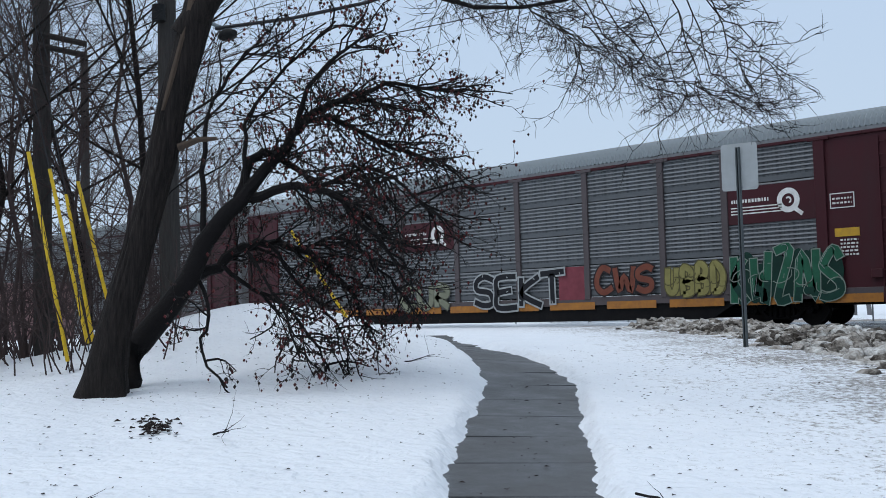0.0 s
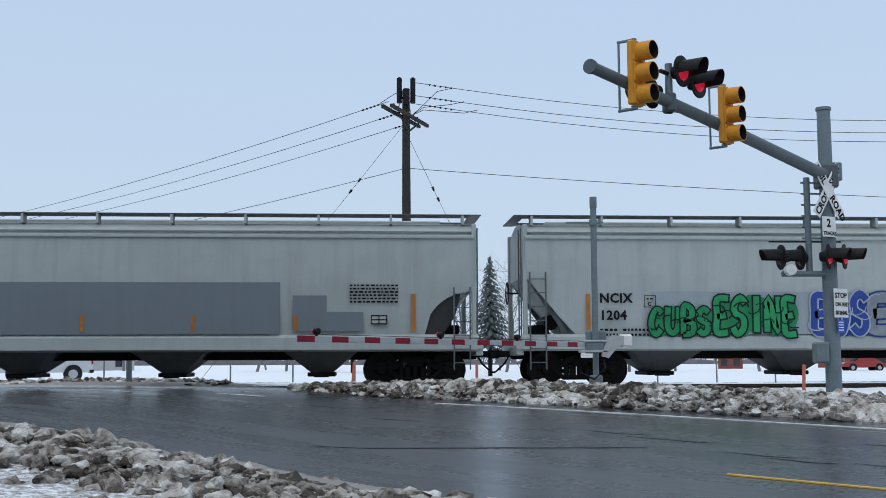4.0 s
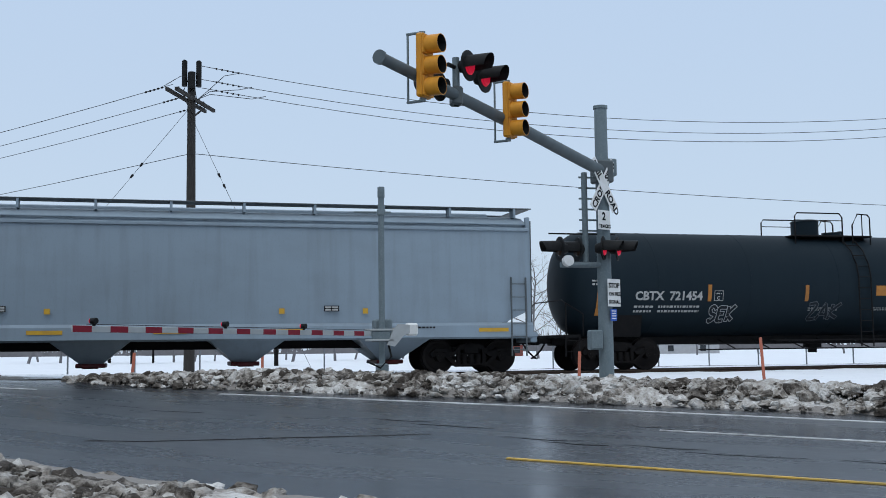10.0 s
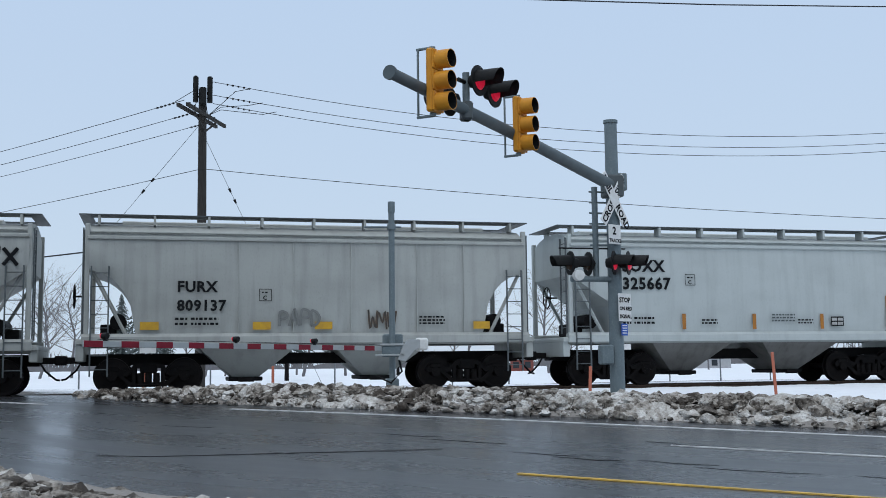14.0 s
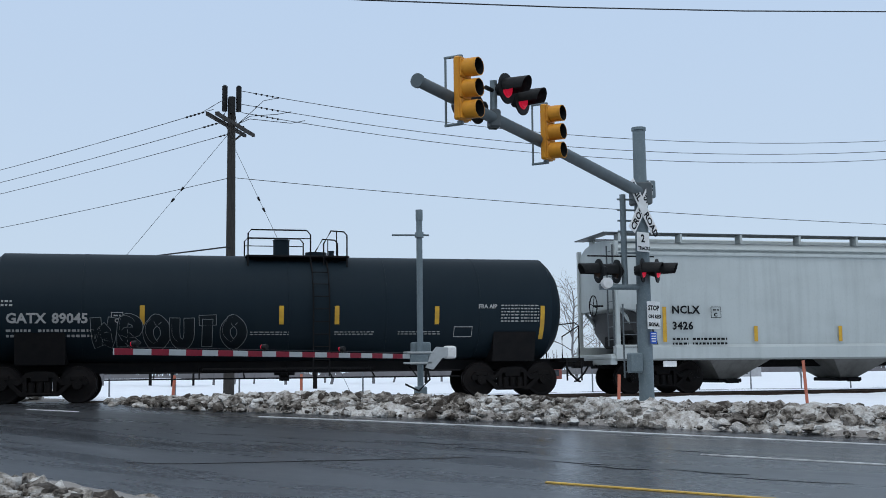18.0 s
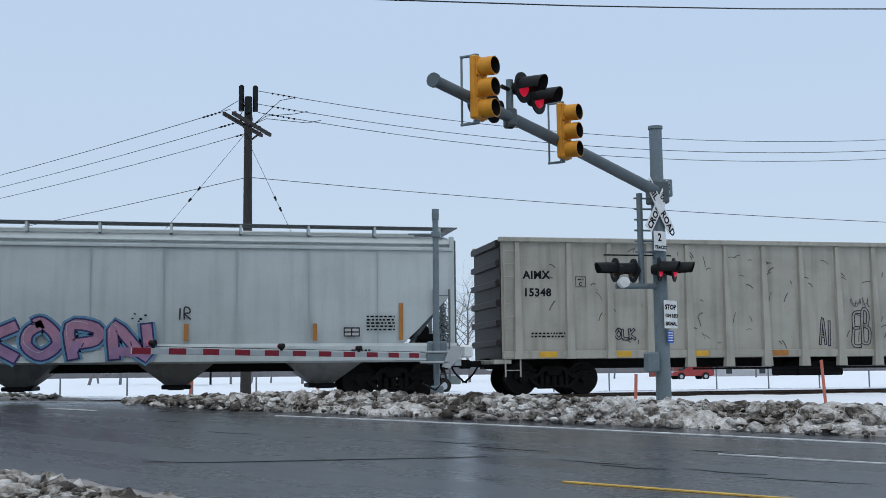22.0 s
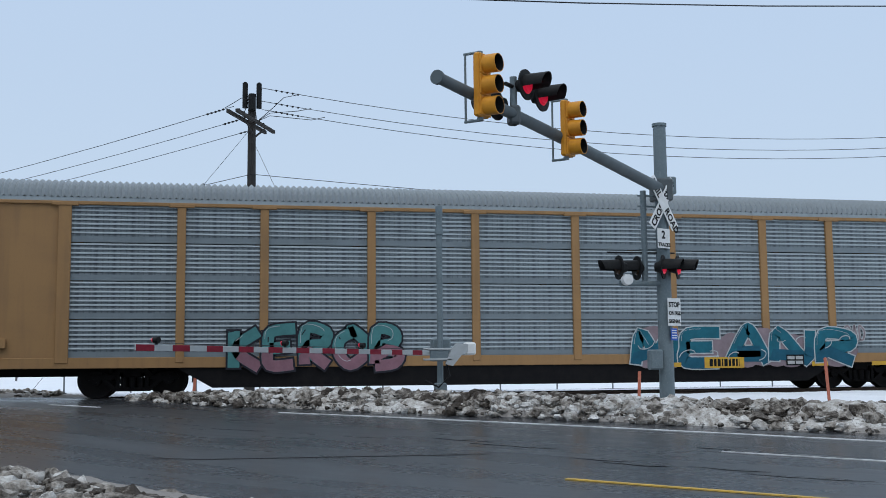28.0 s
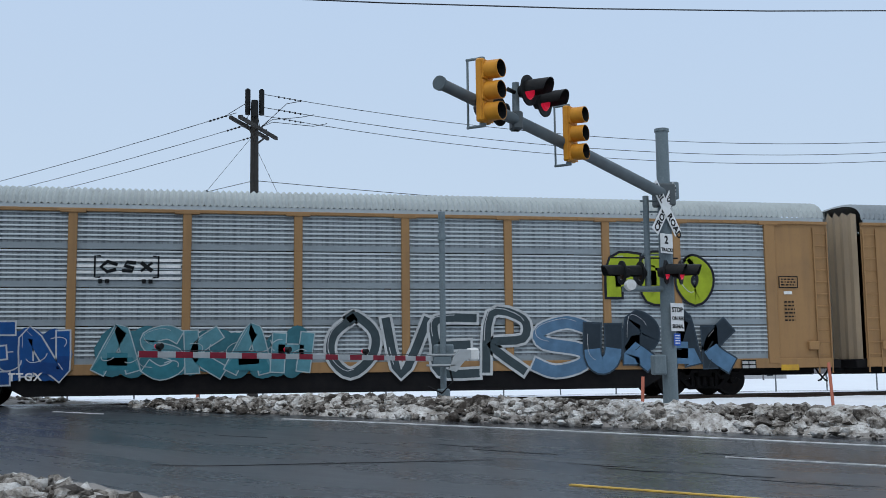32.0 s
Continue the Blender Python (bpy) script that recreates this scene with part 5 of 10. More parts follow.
def boxcar(label):
    length = car_length()
    car = start_car("boxcar", label, "boxcar", length, 2.35)
    p, b, w = PAINT["box"], length / 2 - 0.75, 1.47
    zb, zt = 0.66, 4.24
    part("body", Geo().box(-b, b, -w, w, zb + 0.15, zt), p, car, smooth=None)
    rf = Geo().prism([(-w - 0.05, zt), (-w - 0.05, zt + 0.06), (0, zt + 0.32), (w + 0.05, zt + 0.06), (w + 0.05, zt)], "x", -b - 0.05, b + 0.05)
    part("roof", rf, PAINT["box_end"], car, smooth=None)
    for k in range(13):
        x = -b + 0.5 + k * (2 * b - 1.0) / 12
        part("roof_rib", Geo().prism([(-w, zt + 0.07), (-w, zt + 0.11), (0, zt + 0.37), (w, zt + 0.11), (w, zt + 0.07), (0, zt + 0.3)], "x", x - 0.05, x + 0.05), PAINT["box_end"], car, smooth=None)
    for s in (-1, 1):
        part("side_sill", Geo().box(-b, b, s * (w + 0.02) - 0.05, s * (w + 0.02) + 0.05, zb, zb + 0.2, 0.015), p, car, smooth=None)
        # the ends are darker than the body sides
        part("end_sheet", Geo().box(s * b - 0.004, s * b + 0.004, -w + 0.06, w - 0.06, zb + 0.2, zt - 0.1), PAINT["box_end"], car, "dark end sheet", smooth=None)
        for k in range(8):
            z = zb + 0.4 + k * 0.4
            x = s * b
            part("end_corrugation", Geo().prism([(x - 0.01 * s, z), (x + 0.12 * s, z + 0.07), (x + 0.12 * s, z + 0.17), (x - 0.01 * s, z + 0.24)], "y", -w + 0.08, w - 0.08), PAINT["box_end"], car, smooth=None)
        ladder(car, s * (b - 0.3), 0.55, 2.4, 0.45, -w - 0.04, p)
    for x in (-7.6, -7.05, -5.9, -4.78, -3.63, -2.48, 2.84, 3.9, 4.91, 6.12, 7.36, 7.65):
        part("side_post", Geo().box(x - 0.07, x + 0.07, -w - 0.05, -w + 0.01, zb + 0.2, zt - 0.04, 0.015), p, car, smooth=None)
    for x0, x1 in ((-1.85, 0.08), (0.11, 2.05)):
        door = part("door", Geo().box(x0, x1, -w - 0.1, -w - 0.02, zb + 0.22, zt - 0.15, 0.015), PAINT["box_door"], car, smooth=None)
        for z in np.linspace(zb + 0.5, zt - 0.5, 5):
            part("door_rib", Geo().box(x0 + 0.06, x1 - 0.06, -w - 0.14, -w - 0.1, z, z + 0.09, 0.012), PAINT["box_door"], door, smooth=None)
        for x in np.linspace(x0 + 0.3, x1 - 0.3, 2):
            part("lock_rod", Geo().cyl((x, -w - 0.16, zb + 0.25), (x, -w - 0.16, zt - 0.2), 0.022, 6), PAINT["box_door"], door)
    part("door_track", Geo().box(-2.9, 3.6, -w - 0.16, -w, zb + 0.12, zb + 0.2, 0.01), p, car, smooth=None)
    return car, -w - 0.004, b


def perforated(name, base):
    """Sheet steel full of small holes: a dark weave of fine upright and level lines."""
    m = mat(name, base, 0.5, second=tuple(c * 0.72 for c in base), scale=1.5, amount=0.5)
    n, l = m.node_tree.nodes, m.node_tree.links
    tex = n.new("ShaderNodeTexCoord")
    p = n["Principled BSDF"]
    col = p.inputs["Base Color"].links[0].from_socket
    for axis, sc, dark in (("X", 0.7, 0.6), ("X", 2.2, 0.45), ("Z", 2.0, 0.3)):
        w = n.new("ShaderNodeTexWave")
        w.bands_direction = axis
        w.inputs["Scale"].default_value, w.inputs["Distortion"].default_value = sc, 0.6
        l.new(tex.outputs["Object"], w.inputs["Vector"])
        r = n.new("ShaderNodeMapRange")
        r.inputs["From Min"].default_value, r.inputs["From Max"].default_value = 0.75, 1.0
        r.inputs["To Max"].default_value = dark
        l.new(w.outputs["Fac"], r.inputs[0])
        mx = n.new("ShaderNodeMix")
        mx.data_type = "RGBA"
        l.new(r.outputs[0], mx.inputs["Factor"])
        l.new(col, mx.inputs["A"])
        mx.inputs["B"].default_value = (base[0] * 0.3, base[1] * 0.32, base[2] * 0.34, 1)
        col = mx.outputs["Result"]
    l.new(col, p.inputs["Base Color"])
    return m


PERFORATED = {"panel_light": perforated("bright_perforated_panel", (0.24, 0.266, 0.278)), "panel": perforated("perforated_panel", (0.175, 0.201, 0.214)), "panel_old": perforated("old_perforated_panel", (0.095, 0.10, 0.105))}

BAND = {k: painted("bolted_band_" + k, c, dirt=tuple(q * 0.7 for q in c), amount=0.6) for k, c in (("panel_light", (0.225, 0.258, 0.275)), ("panel", (0.165, 0.195, 0.21)), ("panel_old", (0.1, 0.106, 0.112)))}


def panel_mesh(width, height, name, waves, paint):
    """One corrugated side panel: perforated flats between solid level ribs, with a plain strip along its foot. The
    ribs' highlights are painted in.
    """
    g, kinds, strip = Geo(), [], 0.15
    v = [(-width / 2, 0, 0), (width / 2, 0, 0), (-width / 2, 0, strip), (width / 2, 0, strip)]
    kinds.append(2)
    pitch = (height - strip) / waves
    for k in range(waves):
        z = strip + k * pitch
        for dz, y in ((0.42, 0.0), (0.56, -0.022), (0.72, -0.022), (1.0, 0.0)):
            v += [(-width / 2, y, z + dz * pitch), (width / 2, y, z + dz * pitch)]
        # flats and rib undersides dark; faces and tops pale, standing for highlights
        kinds += [1, 1, 0, 0]
    g.add(v, [(2 * k, 2 * k + 1, 2 * k + 3, 2 * k + 2) for k in range(len(kinds))])
    me = g.mesh(name, PAINT[paint])
    me.materials.append(PERFORATED[paint])
    me.materials.append(BAND[paint])
    for f, kind in zip(me.polygons, kinds):
        f.material_index = kind
    return me


def autorack(label, frame_paint, panel_paint, bands=4, doors=(), roof_end=None, post_paint=None, size=1.0, roof_paint="roof"):
    length = car_length()
    car = start_car("autorack_car", label, "autorack car", length, 4.3, sill=(0.3, 0.55, 0.85))
    p, b, w = PAINT[frame_paint], length / 2 - 0.55, 1.5
    z0, z1, zr = 0.98 * size, 4.86 * size, 5.58 * size
    # deck, dropped side sill
    part("deck", Geo().box(-b, b, -w, w, 0.88, 1.0, 0.01), M["black"], car, smooth=None)
    for s in (-1, 1):
        reach = length / 2 - 4.3 - 1.6
        sl = Geo().box(-b, b, s * (w + 0.02) - 0.04, s * (w + 0.02) + 0.04, 0.75, 1.02, 0.01)
        # black strip that fills the height below the side sill between the trucks
        part("lower_sill", Geo().prism([(-reach - 0.5, 0.75), (-reach + 0.4, 0.24), (reach - 0.4, 0.24), (reach + 0.5, 0.75)], "y", s * (w - 0.05) - 0.04, s * (w - 0.05) + 0.04), M["black"], car, "black strip below the side sill", smooth=None)
        part("side_sill", sl, {"orange": M["black"], "maroon": PAINT["post_old"]}.get(frame_paint, p), car, smooth=None)
        part("top_chord", Geo().box(-b, b, s * (w + 0.02) - 0.06, s * (w + 0.02) + 0.06, z1, z1 + 0.09, 0.012), p, car, smooth=None)
        for x in np.arange(-b + 0.7, b - 0.5, 0.72):
            part("rivet_plate", Geo().box(x - 0.05, x + 0.05, s * (w + 0.085) - 0.012, s * (w + 0.085) + 0.012, z1 + 0.015, z1 + 0.075), p, car, smooth=None)
        part("top_sheet", Geo().box(-b + 0.1, b - 0.1, s * w - 0.01, s * w + 0.01, z1 + 0.09, z1 + 0.2), PAINT[panel_paint], car, smooth=None)
    part("underframe", Geo().prism([(-reach, 0.8), (-reach + 0.7, 0.32), (reach - 0.7, 0.32), (reach, 0.8)], "y", -1.25, 1.25), M["black"], car, "dark underframe", smooth=None)
    # arched corrugated roof
    rg, n, rings = Geo(), int(2 * b / 0.16), []
    for k in range(2 * n + 1):
        x = -b + 0.05 + (2 * b - 0.1) * k / (2 * n)
        lift = 0.07 * (k % 2)
        ring = []
        for t in np.linspace(0, math.pi, 13):
            c, sn = math.cos(t), math.sin(t)
            y = -w * math.copysign(abs(c) ** 0.75, c)
            z = z1 + 0.16 + (zr - z1 - 0.16) * abs(sn) ** 0.8
            ring.append((x, y * (1 + lift * 0.4), z + lift))
        rings.append(ring)
    rg.loft(rings, close=False, caps=False)
    part("roof", rg, PAINT[roof_paint], car, "corrugated galvanized arched roof", smooth=None)
    # posts and panels
    px = np.array((-12.0, -9.15, -7.05, -4.25, -1.42, 1.42, 4.25, 7.05, 9.15, 12.0)) * size
    xe = float(px[-1])
    posts = len(px) - 1
    rows, hp = bands, (z1 - z0) / bands
    sheets = {}
    for s in (-1, 1):
        for k, x in enumerate(px):
            big = 0.11 if k not in (0, posts) else 0.16
            part("side_post", Geo().box(x - big, x + big, s * (w + 0.035) - 0.05, s * (w + 0.035) + 0.05, z0 - 0.1, z1 + 0.02, 0.012), PAINT[post_paint] if post_paint and k not in (0, posts) else p, car, smooth=None)
            part("post_cap", Geo().box(x - 0.32, x + 0.32, s * (w + 0.05) - 0.06, s * (w + 0.05) + 0.06, z1 - 0.03, z1 + 0.06, 0.012), PAINT[post_paint] if post_paint and k not in (0, posts) else p, car, smooth=None)
        for k in range(posts):
            x = (px[k] + px[k + 1]) / 2
            if k in doors:
                part("side_sheet", Geo().box(px[k] + 0.1, px[k + 1] - 0.1, s * w - 0.012, s * w + 0.012, z0, z1, 0.004), p, car, smooth=None)
                part("door_seam", Geo().box(x - 0.02, x + 0.02, s * (w + 0.02) - 0.012, s * (w + 0.02) + 0.012, z0 + 0.05, z1 - 0.05), p, car, smooth=None)
                for q in (-0.5, 0.5):
                    part("door_bar", Geo().cyl((x + q, s * (w + 0.045), z0 + 0.2), (x + q, s * (w + 0.045), z1 - 0.2), 0.018, 6), p, car)
                continue
            for r in range(rows):
                key = round(float(px[k + 1] - px[k]), 2)
                if key not in sheets:
                    sheets[key] = panel_mesh(key - 0.16, hp - 0.03, "side_panel", 7, panel_paint)
                ob = part("side_panel", sheets[key], None, car, at=(x, s * w, z0 + 0.03 + r * hp))
                if s > 0:
                    ob.rotation_euler = (0, 0, math.pi)
    # ends: side end sheets, corner ladders, radial doors
    for s in (-1, 1):
        for q in (-1, 1):
            part("end_side_sheet", Geo().box(min(s * xe, s * b), max(s * xe, s * b), q * w - 0.015, q * w + 0.015, z0 - 0.1, z1 + 0.05, 0.005), p, car, smooth=None)
        for k in range(9):
            t0, t1 = -w + 0.1 + k * (2 * w - 0.2) / 9, -w + 0.1 + (k + 1) * (2 * w - 0.2) / 9
            bulge = lambda y: s * (b + 0.02 + 0.26 * (1 - (y / w) ** 2))
            ym = (t0 + t1) / 2
            v = [(bulge(t0), t0, z0), (bulge(ym) + 0.03 * s, ym, z0), (bulge(t1), t1, z0), (bulge(t0), t0, z1 + 0.35), (bulge(ym) + 0.03 * s, ym, z1 + 0.35 + 0.2 * (1 - (ym / w) ** 2)), (bulge(t1), t1, z1 + 0.35)]
            part("end_door_slat", Geo().add(v, [(0, 1, 4, 3), (1, 2, 5, 4)]), PAINT[roof_end or panel_paint], car, "folded end door" if k == 0 else "", smooth=None)
        ladder(car, s * (b - 0.25), 0.6, z1 - 0.1, 0.42, -w - 0.045, p)
        part("end_sill", Geo().box(s * b - 0.3, s * b + 0.3, -1.45, 1.45, 0.72, 0.98, 0.02), M["black"], car, smooth=None)
        part("hand_brake", Geo().box(s * (b - 0.62) - 0.16, s * (b - 0.62) + 0.16, -w - 0.14, -w - 0.01, 1.25, 1.5, 0.02), p, car, smooth=None)
    return car, -w - 0.03, b, px


INK, INKW = M["ink"], M["inkw"]
WHITE, BLACK = (0.72, 0.73, 0.72), (0.012, 0.012, 0.015)


def marks(car, initials, number, x, z, y, size=0.36, material=None, gap=0.45):
    lettering(car, initials, x, z, size, y, material or INK, "stencilled reporting marks", 1.08)
    if number:
        lettering(car, number, x, z - gap, size, y, material or INK, "stencilled car number", 1.08)


def gatx_block(car, x, z, y, size):
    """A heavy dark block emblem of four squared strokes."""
    g = Geo()
    for k, pts in enumerate(([(.8, 1), (.1, 1), (.1, 0), (.8, 0), (.8, .5), (.5, .5)], [(.1, 0), (.1, 1), (.8, 1), (.8, 0)], [(.0, 1), (.9, 1)], [(.05, 1), (.85, 0)])):
        stroke(g, [(x + (k + q) * size, z + r * size) for q, r in pts], y, size * 0.22)
    stroke(g, [(x + 1.1 * size, z + 0.45 * size), (x + 1.8 * size, z + 0.45 * size)], y - 0.001, size * 0.2)
    stroke(g, [(x + 2.45 * size, z + size), (x + 2.45 * size, z)], y - 0.001, size * 0.22)
    stroke(g, [(x + 3.85 * size, z + size), (x + 3.05 * size, z)], y - 0.001, size * 0.22)
    part("emblem", g, INK, car, "dark block emblem", smooth=None)


def small_marks(car, x, z, y, material, rows=2, width=1.7):
    """Weight stencils under a car number."""
    for r in range(rows):
        bars(car, x, z - 0.13 * r, width * 0.28, 0.06, y, material, 1)
        bars(car, x + width * 0.36, z - 0.13 * r, width * 0.62, 0.06, y, material, 1)


def class_box(car, x, z, y, material, size=0.3):
    """A small stencilled box with a letter in it."""
    g = Geo()
    stroke(g, [(x, z), (x + size, z), (x + size, z + size), (x, z + size)], y - 0.005, 0.022, True)
    part("stencil_box", g, material, car, smooth=None)
    lettering(car, "C", x + size * 0.28, z + size * 0.1, size * 0.5, y - 0.004, material)
    bars(car, x + size * 0.2, z + size * 0.66, size * 0.6, 0.035, y - 0.002, material, 1)


def data_plate(car, x, z, y, w=0.42, h=0.24):
    plate(car, "data_plate", x, x + w, z, z + h, y, INK, "black data panel with pale rules")
    for q in (0.06, 0.53):
        for r in (0.12, 0.56):
            plate(car, "data_rule", x + w * q, x + w * (q + 0.4), z + h * r, z + h * (r + 0.3), y - 0.005, M["inkd"])


def text_block(car, x, z, y, w, rows, material, h=0.045, gap=1.9):
    for r in range(rows):
        bars(car, x, z - r * h * gap, w, h, y, material, 1)


STRIPS = (-8.4, -5.4, -2.9, -0.2, 2.6, 5.2, 8.25)


def pellet_hopper(label, number, paint="pale", patches=(), initials="NCIX", bay_paint="funnel_pale", at=(-8.0, 2.42), size=0.34, block=None, plate_at=None, strips=STRIPS, **kw):
    car, y, b, xi = covered_hopper(label, paint, bay_paint=bay_paint, strips=strips, **kw)
    y -= 0.004
    for x0, x1, z0, z1, c in patches:
        plate(car, "paint_patch", x0, x1, z0, z1, y + 0.014, PAINT[c], "overpainted grey block")
    marks(car, initials, number, at[0], at[1], y - 0.008, size, None, 0.45)
    small_marks(car, at[0], at[1] - 0.75, y - 0.008, INK)
    class_box(car, at[0] + 1.2, at[1] - 0.12, y - 0.008, INK)
    if block:
        text_block(car, block[0], block[1], y - 0.008, block[2], block[3], INK)
    if plate_at:
        data_plate(car, plate_at[0], plate_at[1], y - 0.006)
    text_block(car, 6.4, 1.22, y - 0.0, 0.5, 1, INK)
    return car, y


DENT = mat("dark_scar", (0.05, 0.046, 0.042), 0.8, second=(0.11, 0.10, 0.09), scale=12)


def build_train():
    # two more automobile carriers lead, half hidden by the trees
    autorack("maroon and grey automobile carrier seen behind the branches", "maroon", "panel_old", post_paint="post_old", size=1.06)
    autorack("faded maroon automobile carrier with dull ribbed panels", "maroon", "panel_old", post_paint="post_old", size=1.06)
    # maroon carrier with a white emblem
    car, y, b, px = autorack("maroon automobile carrier with dull ribbed panels and graffiti", "maroon", "panel_old", post_paint="post_old", roof_end="tan", size=1.06)
    for k in (3, 8):
        xa, xb = px[k] + 0.12, px[k + 1] - 0.12
        plate(car, "emblem_panel", xa, xb, 2.98, 4.06, y - 0.02, PAINT["maroon"], "maroon panel with a white emblem")
        c = (xb - 0.85, 3.56)
        g = Geo()
        stroke(g, [(c[0] + 0.27 * math.cos(t), c[1] + 0.27 * math.sin(t)) for t in np.linspace(0, 6.28, 25)[:-1]], y - 0.03, 0.16, True)
        stroke(g, [(c[0] + 0.08 * math.cos(t), c[1] + 0.08 * math.sin(t)) for t in np.linspace(-1.2, 2.4, 9)], y - 0.03, 0.05)
        for q in range(3):
            stroke(g, [(xa + 0.1, 3.28 + 0.09 * q), (c[0] - 0.2, 3.28 + 0.09 * q)], y - 0.03, 0.035)
        stroke(g, [(c[0] + 0.1, c[1] - 0.18), (c[0] + 0.42, c[1] - 0.42)], y - 0.031, 0.12)
        part("emblem", g, M["inkw"], car, "white ring emblem with speed lines", smooth=None)
        bars(car, xa + 0.12, 3.6, 1.2, 0.1, y - 0.022, INKW, 1)
    xe = px[-1]
    plate(car, "placard", xe + 0.35, xe + 1.05, 2.42, 2.65, y, M["yellow_tag"], "yellow warning placard")
    plate(car, "placard_frame", xe + 0.25, xe + 0.95, 3.2, 3.62, y, M["inkw"])
    plate(car, "placard_frame", xe + 0.28, xe + 0.92, 3.23, 3.59, y - 0.004, PAINT["maroon"])
    for z in (3.32, 3.44):
        bars(car, xe + 0.32, z, 0.55, 0.05, y - 0.006, INKW, 1)
    bars(car, xe + 0.5, 2.3, 0.5, 0.05, y, INKW, 5, 2.0)
    for x0 in np.linspace(-b + 1, b - 2.4, 12):
        plate(car, "sill_tag", x0, x0 + 1.9, 0.62, 0.86, y - 0.036, M["orange_tag"], "faded orange sill block")
    graffiti(car, -0.7, 3.6, 0.72, 2.0, y - 0.07, (0.02, 0.02, 0.025), (0.5, 0.52, 0.52), None, None, seed=11, wild=0.3, width=0.06, word="SEKT", fat=0.2)
    plate(car, "paint_patch", 3.3, px[6] - 0.12, 0.95, 2.05, y - 0.03, spray((0.30, 0.07, 0.09)), "dull pink sprayed block")
    graffiti(car, 4.8, 7.2, 1.05, 2.05, y - 0.07, (0.26, 0.08, 0.05), (0.04, 0.03, 0.03), None, None, seed=13, wild=0.3, width=0.05, word="CWS", fat=0.26)
    graffiti(car, 7.55, 9.7, 0.95, 1.95, y - 0.07, (0.38, 0.34, 0.12), (0.16, 0.14, 0.06), None, None, seed=14, wild=0.1, width=0.04, word="UBBD", fat=0.3, cloud=(0.4, 0.35, 0.12))
    graffiti(car, 9.8, 13.3, 0.62, 2.2, y - 0.07, (0.03, 0.16, 0.09), (0.33, 0.4, 0.34), None, (0.015, 0.07, 0.05), seed=15, wild=0.5, width=0.03, word="KWZNS", fat=0.28, cloud=(0.01, 0.05, 0.035))
    graffiti(car, -4.6, -1.8, 0.72, 1.75, y - 0.07, (0.3, 0.31, 0.22), (0.16, 0.16, 0.12), None, None, seed=16, wild=0.2, width=0.04, word="CUR", fat=0.3)

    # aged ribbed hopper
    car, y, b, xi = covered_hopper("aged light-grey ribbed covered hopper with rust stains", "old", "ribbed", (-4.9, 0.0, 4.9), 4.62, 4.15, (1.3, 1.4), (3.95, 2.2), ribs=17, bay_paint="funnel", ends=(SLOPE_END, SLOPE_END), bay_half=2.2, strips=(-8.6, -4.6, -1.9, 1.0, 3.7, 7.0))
    for k, (top, low) in enumerate((("SI", "47"), ("RX", "60"), ("", "08"))):
        if top:
            lettering(car, top, -7.35 + 0.86 * k, 2.62, 0.36, y - 0.012, INK, "stencilled reporting marks")
        lettering(car, low, -7.37 + 0.86 * k, 2.16, 0.36, y - 0.012, INK, "stencilled car number")
    class_box(car, -5.0, 2.2, y - 0.012, INK)
    small_marks(car, -6.5, 1.8, y - 0.012, INK, 2, 1.2)
    scrawl(car, -4.1, -2.4, 1.55, 2.05, y - 0.012, (0.12, 0.12, 0.13), 3, 0.025)
    data_plate(car, 4.9, 1.62, y - 0.012, 0.5, 0.3)
    text_block(car, 4.9, 2.15, y - 0.012, 0.55, 3, INK)

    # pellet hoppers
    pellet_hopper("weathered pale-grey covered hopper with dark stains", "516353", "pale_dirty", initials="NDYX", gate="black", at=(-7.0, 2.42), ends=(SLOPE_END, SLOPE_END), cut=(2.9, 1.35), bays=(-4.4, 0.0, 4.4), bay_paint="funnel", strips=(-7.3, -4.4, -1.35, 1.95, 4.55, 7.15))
    pellet_hopper("pale grey covered hopper with rounded eaves and orange strips", "7745", "pale", gate="red", ends=(ROUND_END, SLOPE_END), block=(-0.5, 2.25, 1.6, 4), at=(-8.0, 2.3))
    pellet_hopper("pale grey covered hopper with darker overpainted blocks", "7302", "pale", ((-6.25, 4.8, 1.38, 2.72, "patch"), (5.13, 6.0, 1.45, 2.38, "patch"), (6.0, 6.95, 1.45, 1.95, "patch"), (-8.3, -6.95, 1.38, 2.45, "patch")), block=(6.6, 2.62, 1.25, 6), plate_at=(7.15, 1.63))
    car, y = pellet_hopper("pale grey covered hopper with green and blue graffiti", "1204", "pale", ((-6.4, 4.8, 1.36, 2.48, "patch2"), (6.5, 8.1, 1.36, 2.5, "patch2")), at=(-7.85, 2.2), ends=(SLOPE_END, SLOPE_END), cut=(2.9, 1.35), bays=(-6.0, -2.25, 1.55, 5.2), strips=(-8.15, 8.15))
    graffiti(car, -6.55, -4.85, 1.3, 2.15, y - 0.02, (0.03, 0.33, 0.13), (0.01, 0.03, 0.02), None, None, seed=20, wild=0.1, width=0.04, word="CUBS", fat=0.3, cloud=(0.03, 0.3, 0.12))
    graffiti(car, -4.80, -2.50, 1.3, 2.42, y - 0.02, (0.04, 0.40, 0.15), (0.01, 0.03, 0.02), None, None, seed=21, wild=0.15, width=0.045, word="ESINE", fat=0.3, cloud=(0.03, 0.3, 0.12))
    graffiti(car, -2.15, -0.55, 1.3, 2.5, y - 0.02, (0.05, 0.10, 0.42), (0.5, 0.55, 0.66), None, None, seed=22, wild=0.15, width=0.04, word="EDS", fat=0.3, cloud=(0.03, 0.07, 0.3))
